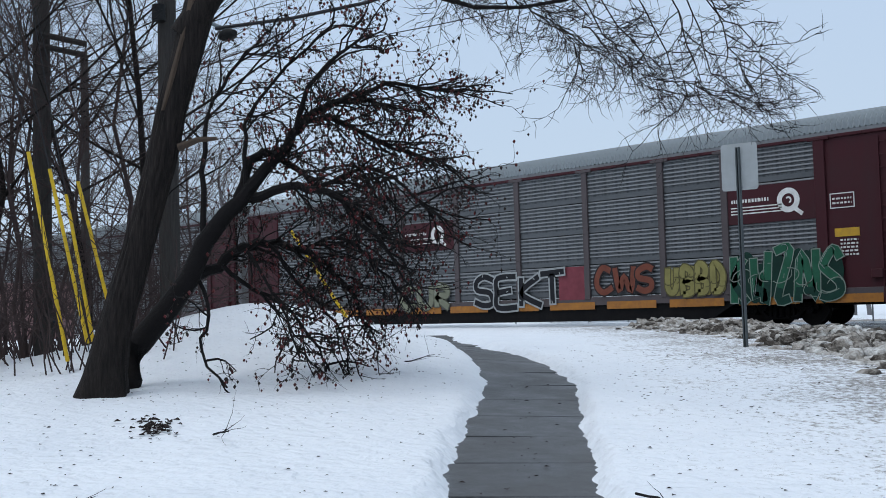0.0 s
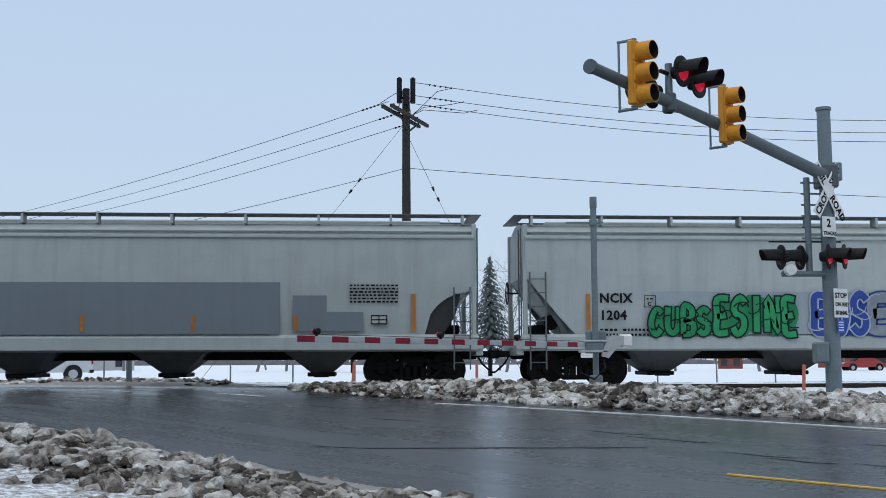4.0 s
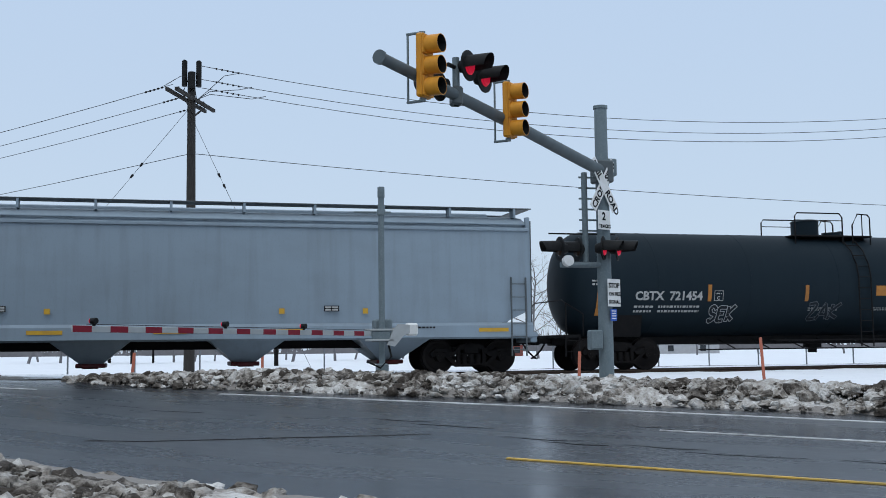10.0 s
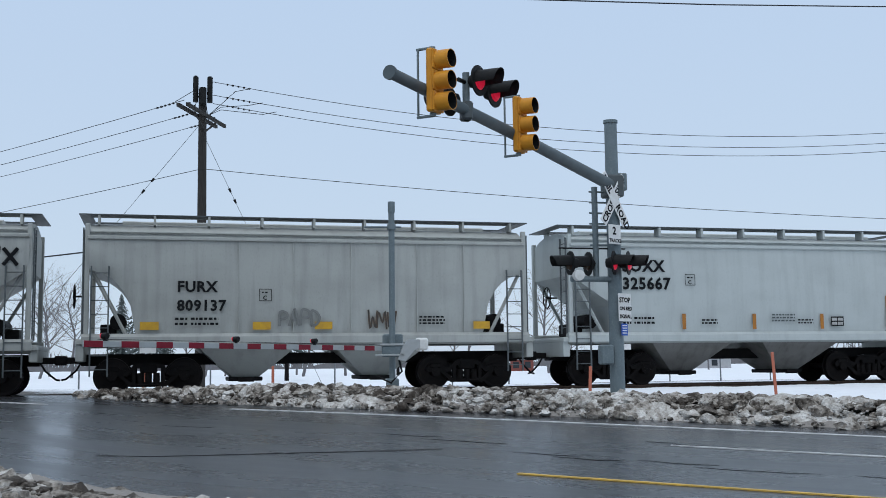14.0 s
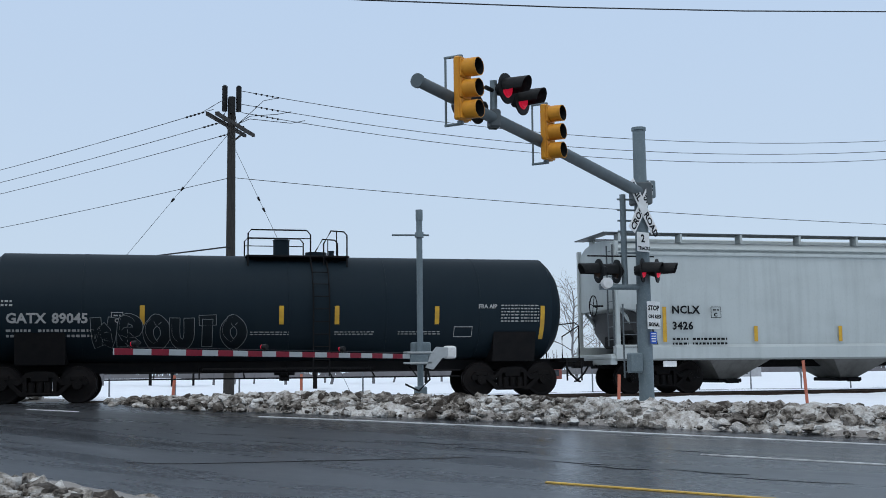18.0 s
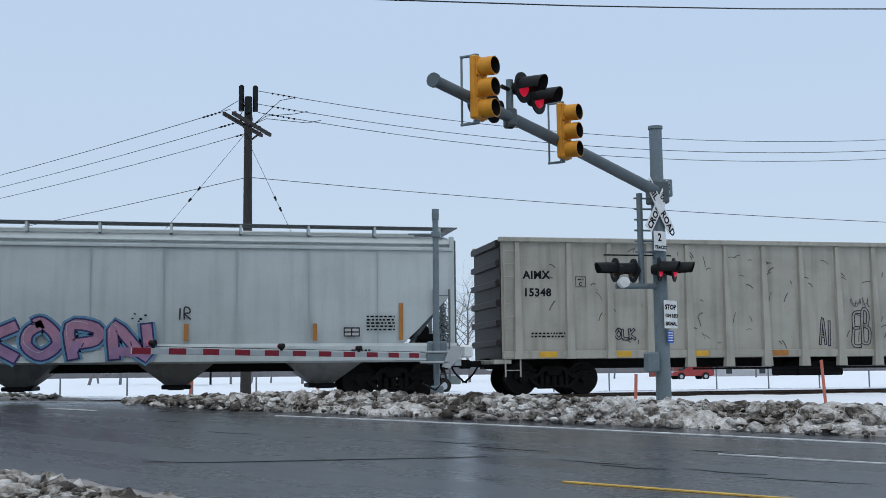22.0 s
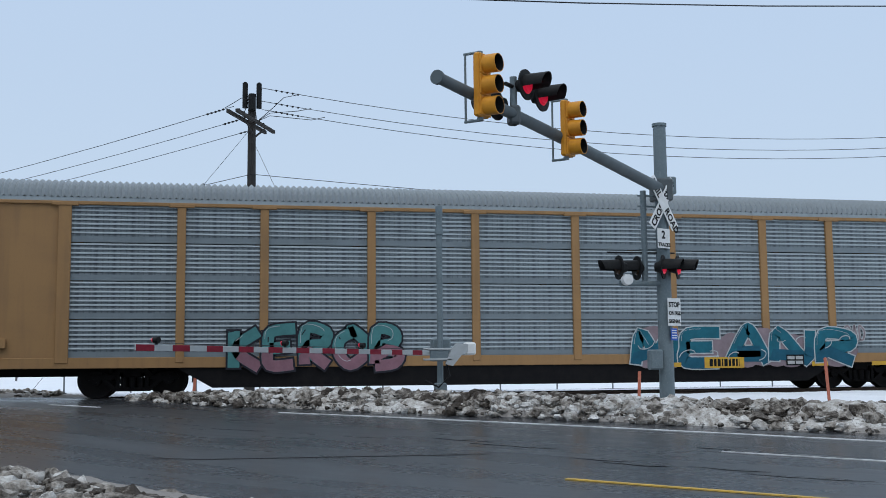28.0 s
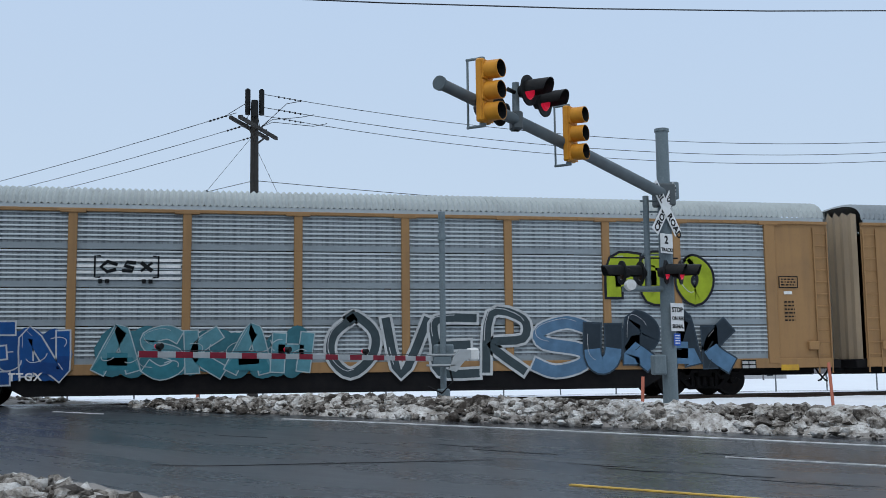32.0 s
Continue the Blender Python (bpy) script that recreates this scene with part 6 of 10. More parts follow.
    graffiti(car, -0.60, 0.90, 1.3, 2.5, y - 0.02, (0.3, 0.34, 0.38), (0.04, 0.07, 0.25), None, None, seed=23, wild=0.15, width=0.05, word="EO", fat=0.32)
    graffiti(car, 1.05, 4.40, 1.27, 2.43, y - 0.02, (0.45, 0.48, 0.5), (0.02, 0.025, 0.03), None, None, seed=24, wild=0.12, width=0.07, word="TOMB", fat=0.2)
    scrawl(car, 4.50, 5.90, 1.8, 2.25, y - 0.01, (0.03, 0.03, 0.035), 25, 0.03)
    graffiti(car, 6.45, 8.20, 1.08, 2.16, y - 0.02, (0.5, 0.52, 0.53), (0.02, 0.025, 0.03), None, None, seed=26, wild=0.15, width=0.06, word="CRG", fat=0.3)
    pellet_hopper("pale grey covered hopper with plain smooth sides", "7204", "pale", gate="red", block=(4.9, 2.58, 1.2, 6), bays=(-5.9, -1.85, 2.1, 6.0))
    pellet_hopper("pale grey covered hopper patched in two greys", "7319", "pale", ((-5.1, 6.2, 1.42, 2.5, "patch"), (-8.16, -4.15, 2.5, 3.72, "patch2"), (-8.16, -5.12, 1.42, 2.49, "patch2"), (-9.8, -8.4, 2.55, 3.8, "patch2"), (8.0, 9.75, 2.55, 3.8, "patch2")), block=(6.4, 2.6, 1.3, 6), plate_at=(7.0, 1.62))

    def tank(label, initials, number, radius, centre, text_x, strips, tagc="orange_tag", sheet_x=6.43, dome=0.42, flip=1):
        car, b, shell = tank_car(label, radius, centre, paint="tank_gloss" if "glossy" in label else "tank", dome=dome, flip=flip)
        for k, x in enumerate(strips):
            big = k in (0, len(strips) - 1)
            zm = 2.0 if big else 2.2
            shell(x - 0.06, x + 0.06, zm - (0.45 if big else 0.25), zm + (0.45 if big else 0.23), M[tagc], lab="amber reflector strip")
        yl, zl = -radius - 0.008, 1.99
        lettering(car, initials, text_x, zl, 0.34, yl, M["inkd"], "white stencilled reporting marks", 1.02)
        lettering(car, number, text_x + 1.08, zl, 0.34, yl, M["inkd"], "white stencilled car number", 1.02)
        small_marks(car, text_x, zl - 0.22, yl, M["inkd"], 2, 2.1)
        class_box(car, text_x + 2.5, zl - 0.02, yl, M["inkd"], 0.28)
        for x, w in ((1.2, 1.05), (2.9, 1.15), (-1.0, 1.0)):
            text_block(car, x, 1.74, yl, w, 2, M["inkd"], 0.022, 2.6)
        # the tabulated sheet at the trailing end
        for r in range(6):
            for q in range(4):
                bars(car, sheet_x + 0.28 * q, 2.44 - 0.085 * r, 0.24, 0.035, yl, M["inkd"], 1)
        g = Geo()
        stroke(g, [(sheet_x - 1.3, 1.62), (sheet_x - 0.8, 1.62), (sheet_x - 0.8, 1.88), (sheet_x - 1.3, 1.88)], yl - 0.004, 0.022, True)
        part("stencil_box", g, M["inkd"], car, smooth=None)
        text_block(car, -b + 0.55, 2.5, yl, 0.4, 2, M["inkd"], 0.05, 2.0)
        return car, yl, shell

    def finish(car, radius, centre):
        for ob in car.children_recursive:
            if ob.name.split(".")[0] in ("lettering", "stencil", "stencil_box", "spray_ground", "graffiti_letter", "outline", "halo", "shading", "highlight", "swirl", "scrawl", "data_plate", "data_rule"):
                wrap(ob, radius, centre)

    def diamond(car, x, z, yl, material):
        g = Geo().prism([(x - 0.16, z), (x, z - 0.17), (x + 0.16, z), (x, z + 0.17)], "y", yl + 0.14, yl + 0.15)
        part("hazard_placard", g, material, car, "red diamond hazard placard", smooth=None)
        g = Geo().box(x - 0.07, x + 0.07, yl + 0.13, yl + 0.141, z - 0.04, z + 0.02)
        part("placard_bar", g, M["white"], car, smooth=None)

    r, c = 1.56, 2.49
    car, yl, shell = tank("glossy black tank car with white lettering", "MTZX", "300323", r, c, -7.45, (-7.95, -4.93, -1.55, 1.46, 4.12, 7.7))
    shell(-5.05, -4.5, 1.62, 1.85, spray((0.5, 0.32, 0.34)), "placard", "pale pink notice")
    diamond(car, 7.15, 1.36, yl, M["red"])
    finish(car, r, c)

    car, y = pellet_hopper("clean blue-grey covered hopper with red outlet gates", "220929", "grey", gate="red", bay_paint="grey", at=(-8.15, 2.35), size=0.33, ends=(((0, 0), (0.35, 0.62), (0.6, 0.85), (1, 1)), ((0, 0), (0.5, 0.04), (1, 0.3))), strips=())
    for x in (-8.8, -5.5, -3.0, 0.0, 2.95, 5.6, 8.55):
        plate(car, "sill_reflector", x - 0.42, x + 0.42, 1.12, 1.22, y - 0.008, M["yellow_tag"], "yellow reflector on the sill")
    for x in (-5.4, -2.95, 2.8, 5.0):
        plate(car, "placard", x - 0.07, x + 0.07, 1.62, 1.76, y + 0.002, M["yellow_tag"], "small yellow sticker")
    for x in (-4.3, 3.9):
        data_plate(car, x, 1.68, y, 0.4, 0.15)
    plate(car, "placard", -7.9, -7.76, 1.12, 1.22, y - 0.006, M["red"], "small red sill tag")

    car, yl, shell = tank("black tank car with small white tags", "CBTX", "721454", r, c, -6.65, (-7.75, -4.3, -1.1, 2.6, 4.8, 7.65))
    shell(1.27, 2.0, 2.12, 2.42, M["orange_tag"], "placard", "amber hazard placard")
    shell(3.45, 4.12, 1.9, 2.3, M["orange_tag"], "placard", "amber hazard placard")
    graffiti(car, -4.25, -3.4, 1.36, 1.85, yl - 0.006, (0.012, 0.018, 0.025), (0.5, 0.52, 0.53), None, None, seed=31, wild=0.4, width=0.022, word="SEK", fat=0.25)
    graffiti(car, -1.0, 0.1, 1.4, 1.9, yl - 0.006, (0.012, 0.018, 0.025), (0.13, 0.15, 0.17), None, None, seed=32, wild=0.5, width=0.02, word="ZAK", fat=0.2)
    graffiti(car, 2.5, 3.2, 1.28, 1.9, yl - 0.006, (0.012, 0.018, 0.025), (0.6, 0.62, 0.63), None, None, seed=33, wild=0.4, width=0.025, word="OR", fat=0.2)
    diamond(car, 6.8, 1.42, yl, M["red"])
    finish(car, r, c)

    car, yl, shell = tank("black tank car with white scrawl on its flank", "CBTX", "721487", r, c, -6.65, (-7.75, -4.35, -2.25, 1.0, 4.45, 7.6), flip=-1)
    shell(-2.2, -1.48, 2.1, 2.42, M["orange_tag"], "placard", "amber hazard placard")
    shell(3.32, 4.0, 1.92, 2.3, M["orange_tag"], "placard", "amber hazard placard")
    shell(0.05, 0.4, 1.4, 1.75, M["orange_tag"], "placard", "small amber placard")
    graffiti(car, -4.95, -4.05, 1.42, 1.82, yl - 0.006, (0.012, 0.018, 0.025), (0.55, 0.57, 0.58), None, None, seed=34, wild=0.4, width=0.02, word="GRA", fat=0.2)
    graffiti(car, -4.05, -2.45, 1.32, 1.86, yl - 0.006, (0.012, 0.018, 0.025), (0.42, 0.3, 0.3), None, None, seed=35, wild=0.35, width=0.02, word="OMOV", fat=0.3)
    graffiti(car, 1.33, 3.28, 1.58, 2.18, yl - 0.006, (0.012, 0.018, 0.025), (0.6, 0.62, 0.63), None, None, seed=36, wild=0.25, width=0.022, word="CHEN", fat=0.28)
    graffiti(car, 0.45, 0.85, 1.36, 1.72, yl - 0.006, (0.012, 0.018, 0.025), (0.6, 0.62, 0.63), None, None, seed=37, wild=0.4, width=0.018, word="AK", fat=0.2)
    diamond(car, 6.8, 1.4, yl, M["red"])
    finish(car, r, c)

    # short cement hoppers
    car, y, b, xi = covered_hopper("weathered white two-bay hopper with bubble graffiti", "white", "smooth", (-2.05, 2.05), 4.55, 3.92, (1.06, 1.36), (3.1, 1.4), boards=9, ends=(BOX_END, BOX_END), bay_paint="white", bay_half=1.2)
    marks(car, "GACX", "12285", -3.92, 2.32, y - 0.012, 0.36, None, 0.46)
    small_marks(car, -3.9, 1.72, y - 0.012, INK, 2, 0.95)
    class_box(car, -2.45, 2.06, y - 0.012, INK)
    for x, z0, z1, c in ((-4.47, 1.42, 2.28, "orange_tag"), (-4.12, 1.4, 2.28, "yellow_tag"), (-2.54, 1.4, 1.78, "orange_tag"), (-2.28, 1.4, 1.82, "yellow_tag"), (2.3, 1.4, 1.84, "yellow_tag"), (3.86, 1.42, 2.28, "yellow_tag"), (4.24, 1.42, 2.28, "orange_tag")):
        plate(car, "reflector", x - 0.05, x + 0.05, z0, z1, y, M[c])
    for x0, x1 in ((-2.9, -2.45), (3.4, 4.0)):
        graffiti(car, x0, x1, 1.36, 1.8, y - 0.008, (0.4, 0.22, 0.18), (0.36, 0.2, 0.17), None, None, seed=33, wild=0.4, width=0.02, word="OZ", fat=0.35)
    graffiti(car, -2.2, 2.75, 1.14, 2.72, y - 0.014, (0.5, 0.5, 0.48), (0.04, 0.04, 0.045), None, None, seed=31, wild=0.05, width=0.035, word="GROSE", fat=0.3)
    text_block(car, 3.0, 1.75, y - 0.012, 0.6, 3, INK)
    data_plate(car, 2.45, 1.5, y - 0.08, 0.42, 0.26)
    gatx_block(car, 3.95, 3.2, y - 0.012, 0.42)
    rnd = random.Random(5)
    for k in range(9):
        x = -2.4 + 0.17 * k
        rp = Geo().box(x, x + rnd.uniform(0.12, 0.3), -1.5, -0.9, 4.2 - rnd.uniform(0, 0.1), 4.36 + rnd.uniform(-0.05, 0.04), 0.03)
        part("roof_patch", rp, M["black"], car, "torn black roof patch")
    for number, lab in (("809137", "dull white hopper with curved ends and yellow blocks"),):
        car, y, b, xi = covered_hopper(lab, "white", "smooth", (-1.75, 1.75), 4.58, 3.9, (1.2, 1.48), (3.1, 1.2), boards=9, ends=(ROUND_END, ROUND_END), sheet=0, bay_paint="white", bay_half=1.35, seams=(-2.0, -0.6, 0.92, 2.7, 4.0))
        marks(car, "FURX", number, -3.55, 2.57, y - 0.012, 0.38, None, 0.48)
        small_marks(car, -3.6, 1.85, y - 0.012, INK, 2, 1.1)
        class_box(car, -1.48, 2.34, y - 0.012, INK)
        for x in (-4.45, -1.65, -0.05, 4.25):
            plate(car, "reflector", x, x + 0.46, 1.6, 1.8, y, M["yellow_tag"])
        graffiti(car, 1.35, 2.1, 1.62, 2.1, y - 0.006, (0.09, 0.085, 0.08), (0.22, 0.15, 0.1), None, None, seed=41, wild=0.6, width=0.012, word="WMW", fat=0.1)
        graffiti(car, -1.0, 0.1, 1.7, 2.1, y - 0.004, (0.3, 0.31, 0.3), (0.27, 0.28, 0.275), None, None, seed=42, wild=0.2, width=0.02, word="PAPD", fat=0.1)
        text_block(car, 2.75, 1.9, y - 0.012, 0.7, 3, INK)
    car, y, b, xi = covered_hopper("clean white three-pocket hopper with large numerals", "pale_light", "smooth", (-1.9, 1.6), 4.55, 3.92, (1.18, 1.46), (3.1, 1.25), boards=9, ends=(BOX_END, ((0, 0), (0.4, 0.55), (1, 1))), bay_paint="bay_mottled", bay_half=1.3, strips=(-4.43, -2.25, -0.02, 2.2, 4.45))
    marks(car, "SOXX", "325667", -4.12, 3.2, y - 0.012, 0.46, None, 0.5)
    small_marks(car, -4.15, 1.85, y - 0.012, INK, 2, 1.0)
    class_box(car, -2.18, 2.82, y - 0.012, INK)
    data_plate(car, 2.5, 1.64, y - 0.01, 0.42, 0.28)
    text_block(car, 0.55, 1.95, y - 0.01, 0.75, 3, M["galv_dark"])
    text_block(car, -1.7, 1.8, y - 0.012, 0.5, 2, INK)
    text_block(car, 1.4, 1.8, y - 0.012, 0.5, 2, INK)
    car, y, b, xi = covered_hopper("dull white hopper with stained sides and curved ends", "white", "smooth", (-1.75, 1.75), 4.58, 3.9, (1.2, 1.48), (3.1, 1.2), boards=9, ends=(ROUND_END, ROUND_END), sheet=0, bay_paint="white", bay_half=1.35, seams=(-2.0, -0.6, 0.92, 2.7, 4.0))
    marks(car, "FURX", "809009", -3.5, 2.55, y - 0.012, 0.38, None, 0.48)
    small_marks(car, -3.5, 1.85, y - 0.012, INK, 2, 1.1)
    class_box(car, -1.45, 2.34, y - 0.012, INK)
    scrawl(car, 0.5, 3.4, 1.6, 2.2, y, (0.15, 0.2, 0.18), 6, 0.03)
    for x in (-4.45, -2.65, 0.3, 4.2):
        plate(car, "reflector", x, x + 0.46, 1.58, 1.78, y, M["yellow_tag"])

    pellet_hopper("pale grey covered hopper with a dark lower block", "1724", "pale", ((-6.48, 8.0, 1.42, 2.86, "patch"), (-8.2, -6.5, 1.42, 2.0, "patch")), gate="red", at=(-7.87, 2.3), ends=(SLOPE_END, ROUND_END), cut=(2.85, 1.2), bays=(-5.95, -2.1, 1.8, 5.7), block=(3.4, 1.75, 1.0, 2))

    r, c = 1.44, 2.42
    car, yl, shell = tank("black tank car with outlined grey graffiti", "GATX", "89045", r, c, -6.95, (-7.2, -3.7, -0.2, 1.25, 3.95, 6.92), "yellow_tag", 5.74, 0.22)
    lettering(car, "FRA AIP", 5.1, 2.38, 0.15, yl, M["inkd"], "small white stencil")
    graffiti(car, -4.95, -1.1, 1.3, 2.22, yl - 0.006, (0.0105, 0.0175, 0.0232), (0.36, 0.39, 0.4), None, None, seed=53, wild=0.08, width=0.013, word="WROUTO", fat=0.36)
    finish(car, r, c)

    pellet_hopper("clean pale-grey covered hopper with yellow strips", "3426", "pale_light", initials="NCLX", tags="yellow_tag", bay_paint="bay_mottled", at=(-8.18, 2.24), size=0.3, cut=(2.4, 1.2), bays=(-6.0, -2.05, 1.9, 5.75), strips=(-8.4, -5.6, -2.9, -0.2, 2.57, 5.2, 8.0), block=(2.9, 1.72, 1.2, 3), ends=(ROUND_END, SLOPE_END))

    car, y, b, xi = covered_hopper("oxide-red ribbed covered hopper", "red", "ribbed", (-5.2, -0.3, 4.6), 4.36, 4.06, (1.28, 1.45), (3.9, 1.6), ribs=16, bay_paint="red", tags="yellow_tag", ends=(((0, 0), (0.03, 0.32), (0.12, 0.4), (1, 0.72)), SLOPE_END), bay_half=2.0, strips=(-7.1, -4.05, -1.55, 1.2, 3.8, 7.02))
    for k, (top, low) in enumerate((("IT", "47"), ("FX", "51"), ("", "32"))):
        if top:
            lettering(car, top, -6.86 + 0.68 * k, 2.58, 0.34, y - 0.02, INKW, "white stencilled reporting marks", 1.05)
        lettering(car, low, -6.88 + 0.74 * k, 2.17, 0.34, y - 0.02, INKW, "white stencilled car number", 1.05)
    for x in (-6.15, -5.4):
        text_block(car, x, 1.86, y - 0.02, 0.45, 2, M["inkd"], 0.07, 2.2)
    class_box(car, -4.6, 2.3, y - 0.02, M["inkd"], 0.28)
    for x, z in ((-4.6, 1.7), (0.0, 1.7), (2.2, 1.65), (4.1, 1.65), (5.6, 1.7)):
        text_block(car, x, z, y - 0.012, 0.4, 2, M["inkd"], 0.03, 2.0)

    car, y = pellet_hopper("pale grey covered hopper with pink graffiti", "57436", "pale_light", initials="CCBX", bay_paint="bay_mottled", at=(-7.77, 2.36), size=0.34, sill=(0.93, 1.4), cut=(2.75, 1.35), ends=(((0, 0), (0.06, 0.25), (0.5, 0.62), (1, 1)), SLOPE_END), bays=(-5.75, -1.95, 1.95, 5.75), strips=(-7.88, -5.55, -2.9, 2.2, 5.45, 7.72), plate_at=(6.2, 1.6), block=(6.8, 2.1, 0.75, 5))
    graffiti(car, -2.75, 1.3, 1.0, 2.05, y - 0.02, (0.50, 0.27, 0.38), (0.05, 0.05, 0.15), (0.16, 0.34, 0.5), (0.40, 0.24, 0.40), seed=41, wild=0.25, width=0.045, word="KOPN", fat=0.3)
    graffiti(car, -4.73, -4.15, 1.7, 2.25, y - 0.006, (0.05, 0.05, 0.055), (0.05, 0.05, 0.055), None, None, seed=43, wild=0.3, width=0.012, word="HFE", fat=0.06)
    graffiti(car, 1.95, 2.3, 2.05, 2.35, y - 0.006, (0.05, 0.05, 0.055), (0.05, 0.05, 0.055), None, None, seed=44, wild=0.2, width=0.012, word="IR", fat=0.06)
    lettering(car, "CENTER FLOW", -5.75, 1.04, 0.16, y - 0.01, INK, "small stencilled maker's line", 1.0)
    rnd = random.Random(8)
    for k in range(26):
        x, z = rnd.choice((rnd.uniform(-3.1, -1.0), rnd.uniform(0.2, 1.8))), rnd.uniform(1.4, 2.3)
        plate(car, "paint_speck", x, x + rnd.uniform(0.03, 0.07), z, z + rnd.uniform(0.03, 0.06), y, INK)
    for x in (-3.9, -0.15, 1.63, 3.45, 5.3, 7.1):
        part("weld_seam", Geo().box(x - 0.012, x + 0.012, y - 0.004, y + 0.03, 1.45, 3.85), PAINT["pale"], car, smooth=None)

    # gondolas
    car, y, b = gondola("dented beige high-side gondola with black tags", "beige", 17, 4.3)
    rnd = random.Random(77)
    for _ in range(120):
        x, z, a, ln = rnd.uniform(-b + 0.6, b - 0.6), rnd.uniform(1.35, 4.0), rnd.choice((0.3, -0.4, 0.1, 1.2, -1.1)) + rnd.uniform(-0.3, 0.3), rnd.uniform(0.07, 0.32)
        g = Geo()
        stroke(g, [(x + ln * q * math.cos(a), z + ln * q * math.sin(a) + 0.04 * math.sin(q * 3)) for q in (0, 0.35, 0.7, 1)], y - 0.006, rnd.uniform(0.012, 0.035))
        part("scar", g, DENT, car, smooth=None)
    marks(car, "AIMX", "15348", -b + 0.62, 3.17, y - 0.002, 0.3, None, 0.48)
    class_box(car, -8.0, 2.95, y - 0.002, INK, 0.28)
    text_block(car, -9.3, 1.65, y - 0.002, 1.0, 2, INK)
    for x0, x1, z0, z1, word, fill, k in ((-0.65, -0.25, 1.32, 2.02, "AI", (0.4, 0.38, 0.33), 1), (0.4, 0.98, 1.32, 2.35, "EB", (0.42, 0.4, 0.35), 2), (1.58, 2.2, 1.32, 2.35, "EB", (0.28, 0.28, 0.46), 3), (2.7, 3.35, 1.25, 2.36, "VA", (0.42, 0.4, 0.35), 4), (3.9, 4.55, 1.6, 2.36, "EB", (0.28, 0.28, 0.46), 5), (5.12, 5.5, 1.87, 2.15, "O", (0.42, 0.4, 0.35), 6), (7.4, 8.0, 1.28, 1.75, "ERB", (0.42, 0.4, 0.35), 7), (8.55, 9.1, 1.35, 1.75, "WE", (0.42, 0.4, 0.35), 8), (-6.9, -6.3, 1.5, 1.8, "OLK", (0.42, 0.4, 0.35), 9)):
        graffiti(car, x0, x1, z0, z1, y - 0.004, fill, (0.03, 0.03, 0.05), None, None, seed=50 + k, wild=0.35, width=0.028, word=word, fat=0.16)
    scrawl(car, 0.4, 1.0, 2.4, 2.7, y, (0.16, 0.15, 0.15), 9)
    for x, cc in ((-9.1, "yellow_tag"), (-6.95, "yellow_tag"), (-4.65, "yellow_tag"), (-2.2, "orange_tag"), (6.2, "orange_tag"), (8.5, "orange_tag")):
        plate(car, "reflector", x, x + 0.5, 1.02, 1.18, y - 0.075, M[cc])

    def slate(number, lab, tagged_side):
        car, y, b = gondola(lab, "slate", 17, 4.12)
        marks(car, "AIMX", number, -b + 0.62, 3.16, y - 0.004, 0.31, INKW, 0.46)
        class_box(car, -7.85, 2.98, y - 0.004, M["inkd"], 0.3)
        for x, w in ((-8.9, 0.42), (-8.1, 0.46)):
            text_block(car, x, 1.58, y - 0.004, w, 2, INKW, 0.07, 2.2)
        plate(car, "data_plate", -6.62, -6.3, 1.98, 2.25, y - 0.004, M["inkw"])
        text_block(car, -6.8, 1.9, y - 0.004, 0.62, 2, M["inkd"])
        text_block(car, 6.1, 1.95, y - 0.004, 0.62, 4, M["inkd"])
        text_block(car, 7.3, 1.8, y - 0.004, 0.4, 2, M["inkd"])
        for x in (-9.4, 9.45):
            g = Geo()
            stroke(g, [(x + 0.08 * math.cos(t), 1.5 + 0.08 * math.sin(t)) for t in np.linspace(0, 6.28, 13)[:-1]], y - 0.02, 0.05, True)
            part("stencil_ring", g, M["inkd"], car, smooth=None)
        for x in (-9.2, -7.0, -4.7, 1.4, 3.8, 6.15, 8.4):
            plate(car, "reflector", x, x + 0.48, 1.06, 1.18, y - 0.075, M["orange_tag"])
        # white block emblem, drawn as slabs
        g, cx = Geo(), -0.06
        for pts in ([(-0.3, 2.92), (-0.07, 3.55), (0.07, 3.55), (0.3, 2.92)], [(-0.5, 2.07), (-0.32, 2.68), (0.0, 2.28), (0.32, 2.68), (0.5, 2.07)]):
            stroke(g, [(cx + a, c) for a, c in pts], y - 0.16, 0.17)
        for a, c, w in ((-0.28, 2.9, 0.34), (0.28, 2.9, 0.34), (0, 2.88, 0.22), (0, 2.5, 0.22), (-0.48, 2.05, 0.36), (0.48, 2.05, 0.36), (-0.34, 2.7, 0.22), (0.34, 2.7, 0.22)):
            stroke(g, [(cx + (a - w / 2), c), (cx + (a + w / 2), c)], y - 0.162, 0.1)
        stroke(g, [(cx, 2.5), (cx, 2.88)], y - 0.162, 0.12)
        stroke(g, [(cx - 0.2, 3.16), (cx + 0.2, 3.16)], y - 0.162, 0.09)
        part("emblem", g, M["inkw"], car, "white block emblem", smooth=None)
        if tagged_side:
            scrawl(car, -6.1, -5.2, 1.55, 1.9, y, (0.4, 0.42, 0.45), 19, 0.025)
            scrawl(car, -6.1, -5.3, 1.2, 1.45, y, (0.3, 0.32, 0.35), 20, 0.02)
            graffiti(car, -5.15, -4.9, 1.2, 1.45, y - 0.004, (0.5, 0.52, 0.55), (0.5, 0.52, 0.55), None, None, seed=59, wild=0.2, width=0.012, word="MZ", fat=0.2)
        return car
    slate("20340", "dark slate high-side gondola with a white emblem", False)
    slate("20213", "dark slate-blue gondola with a white emblem and tags", True)

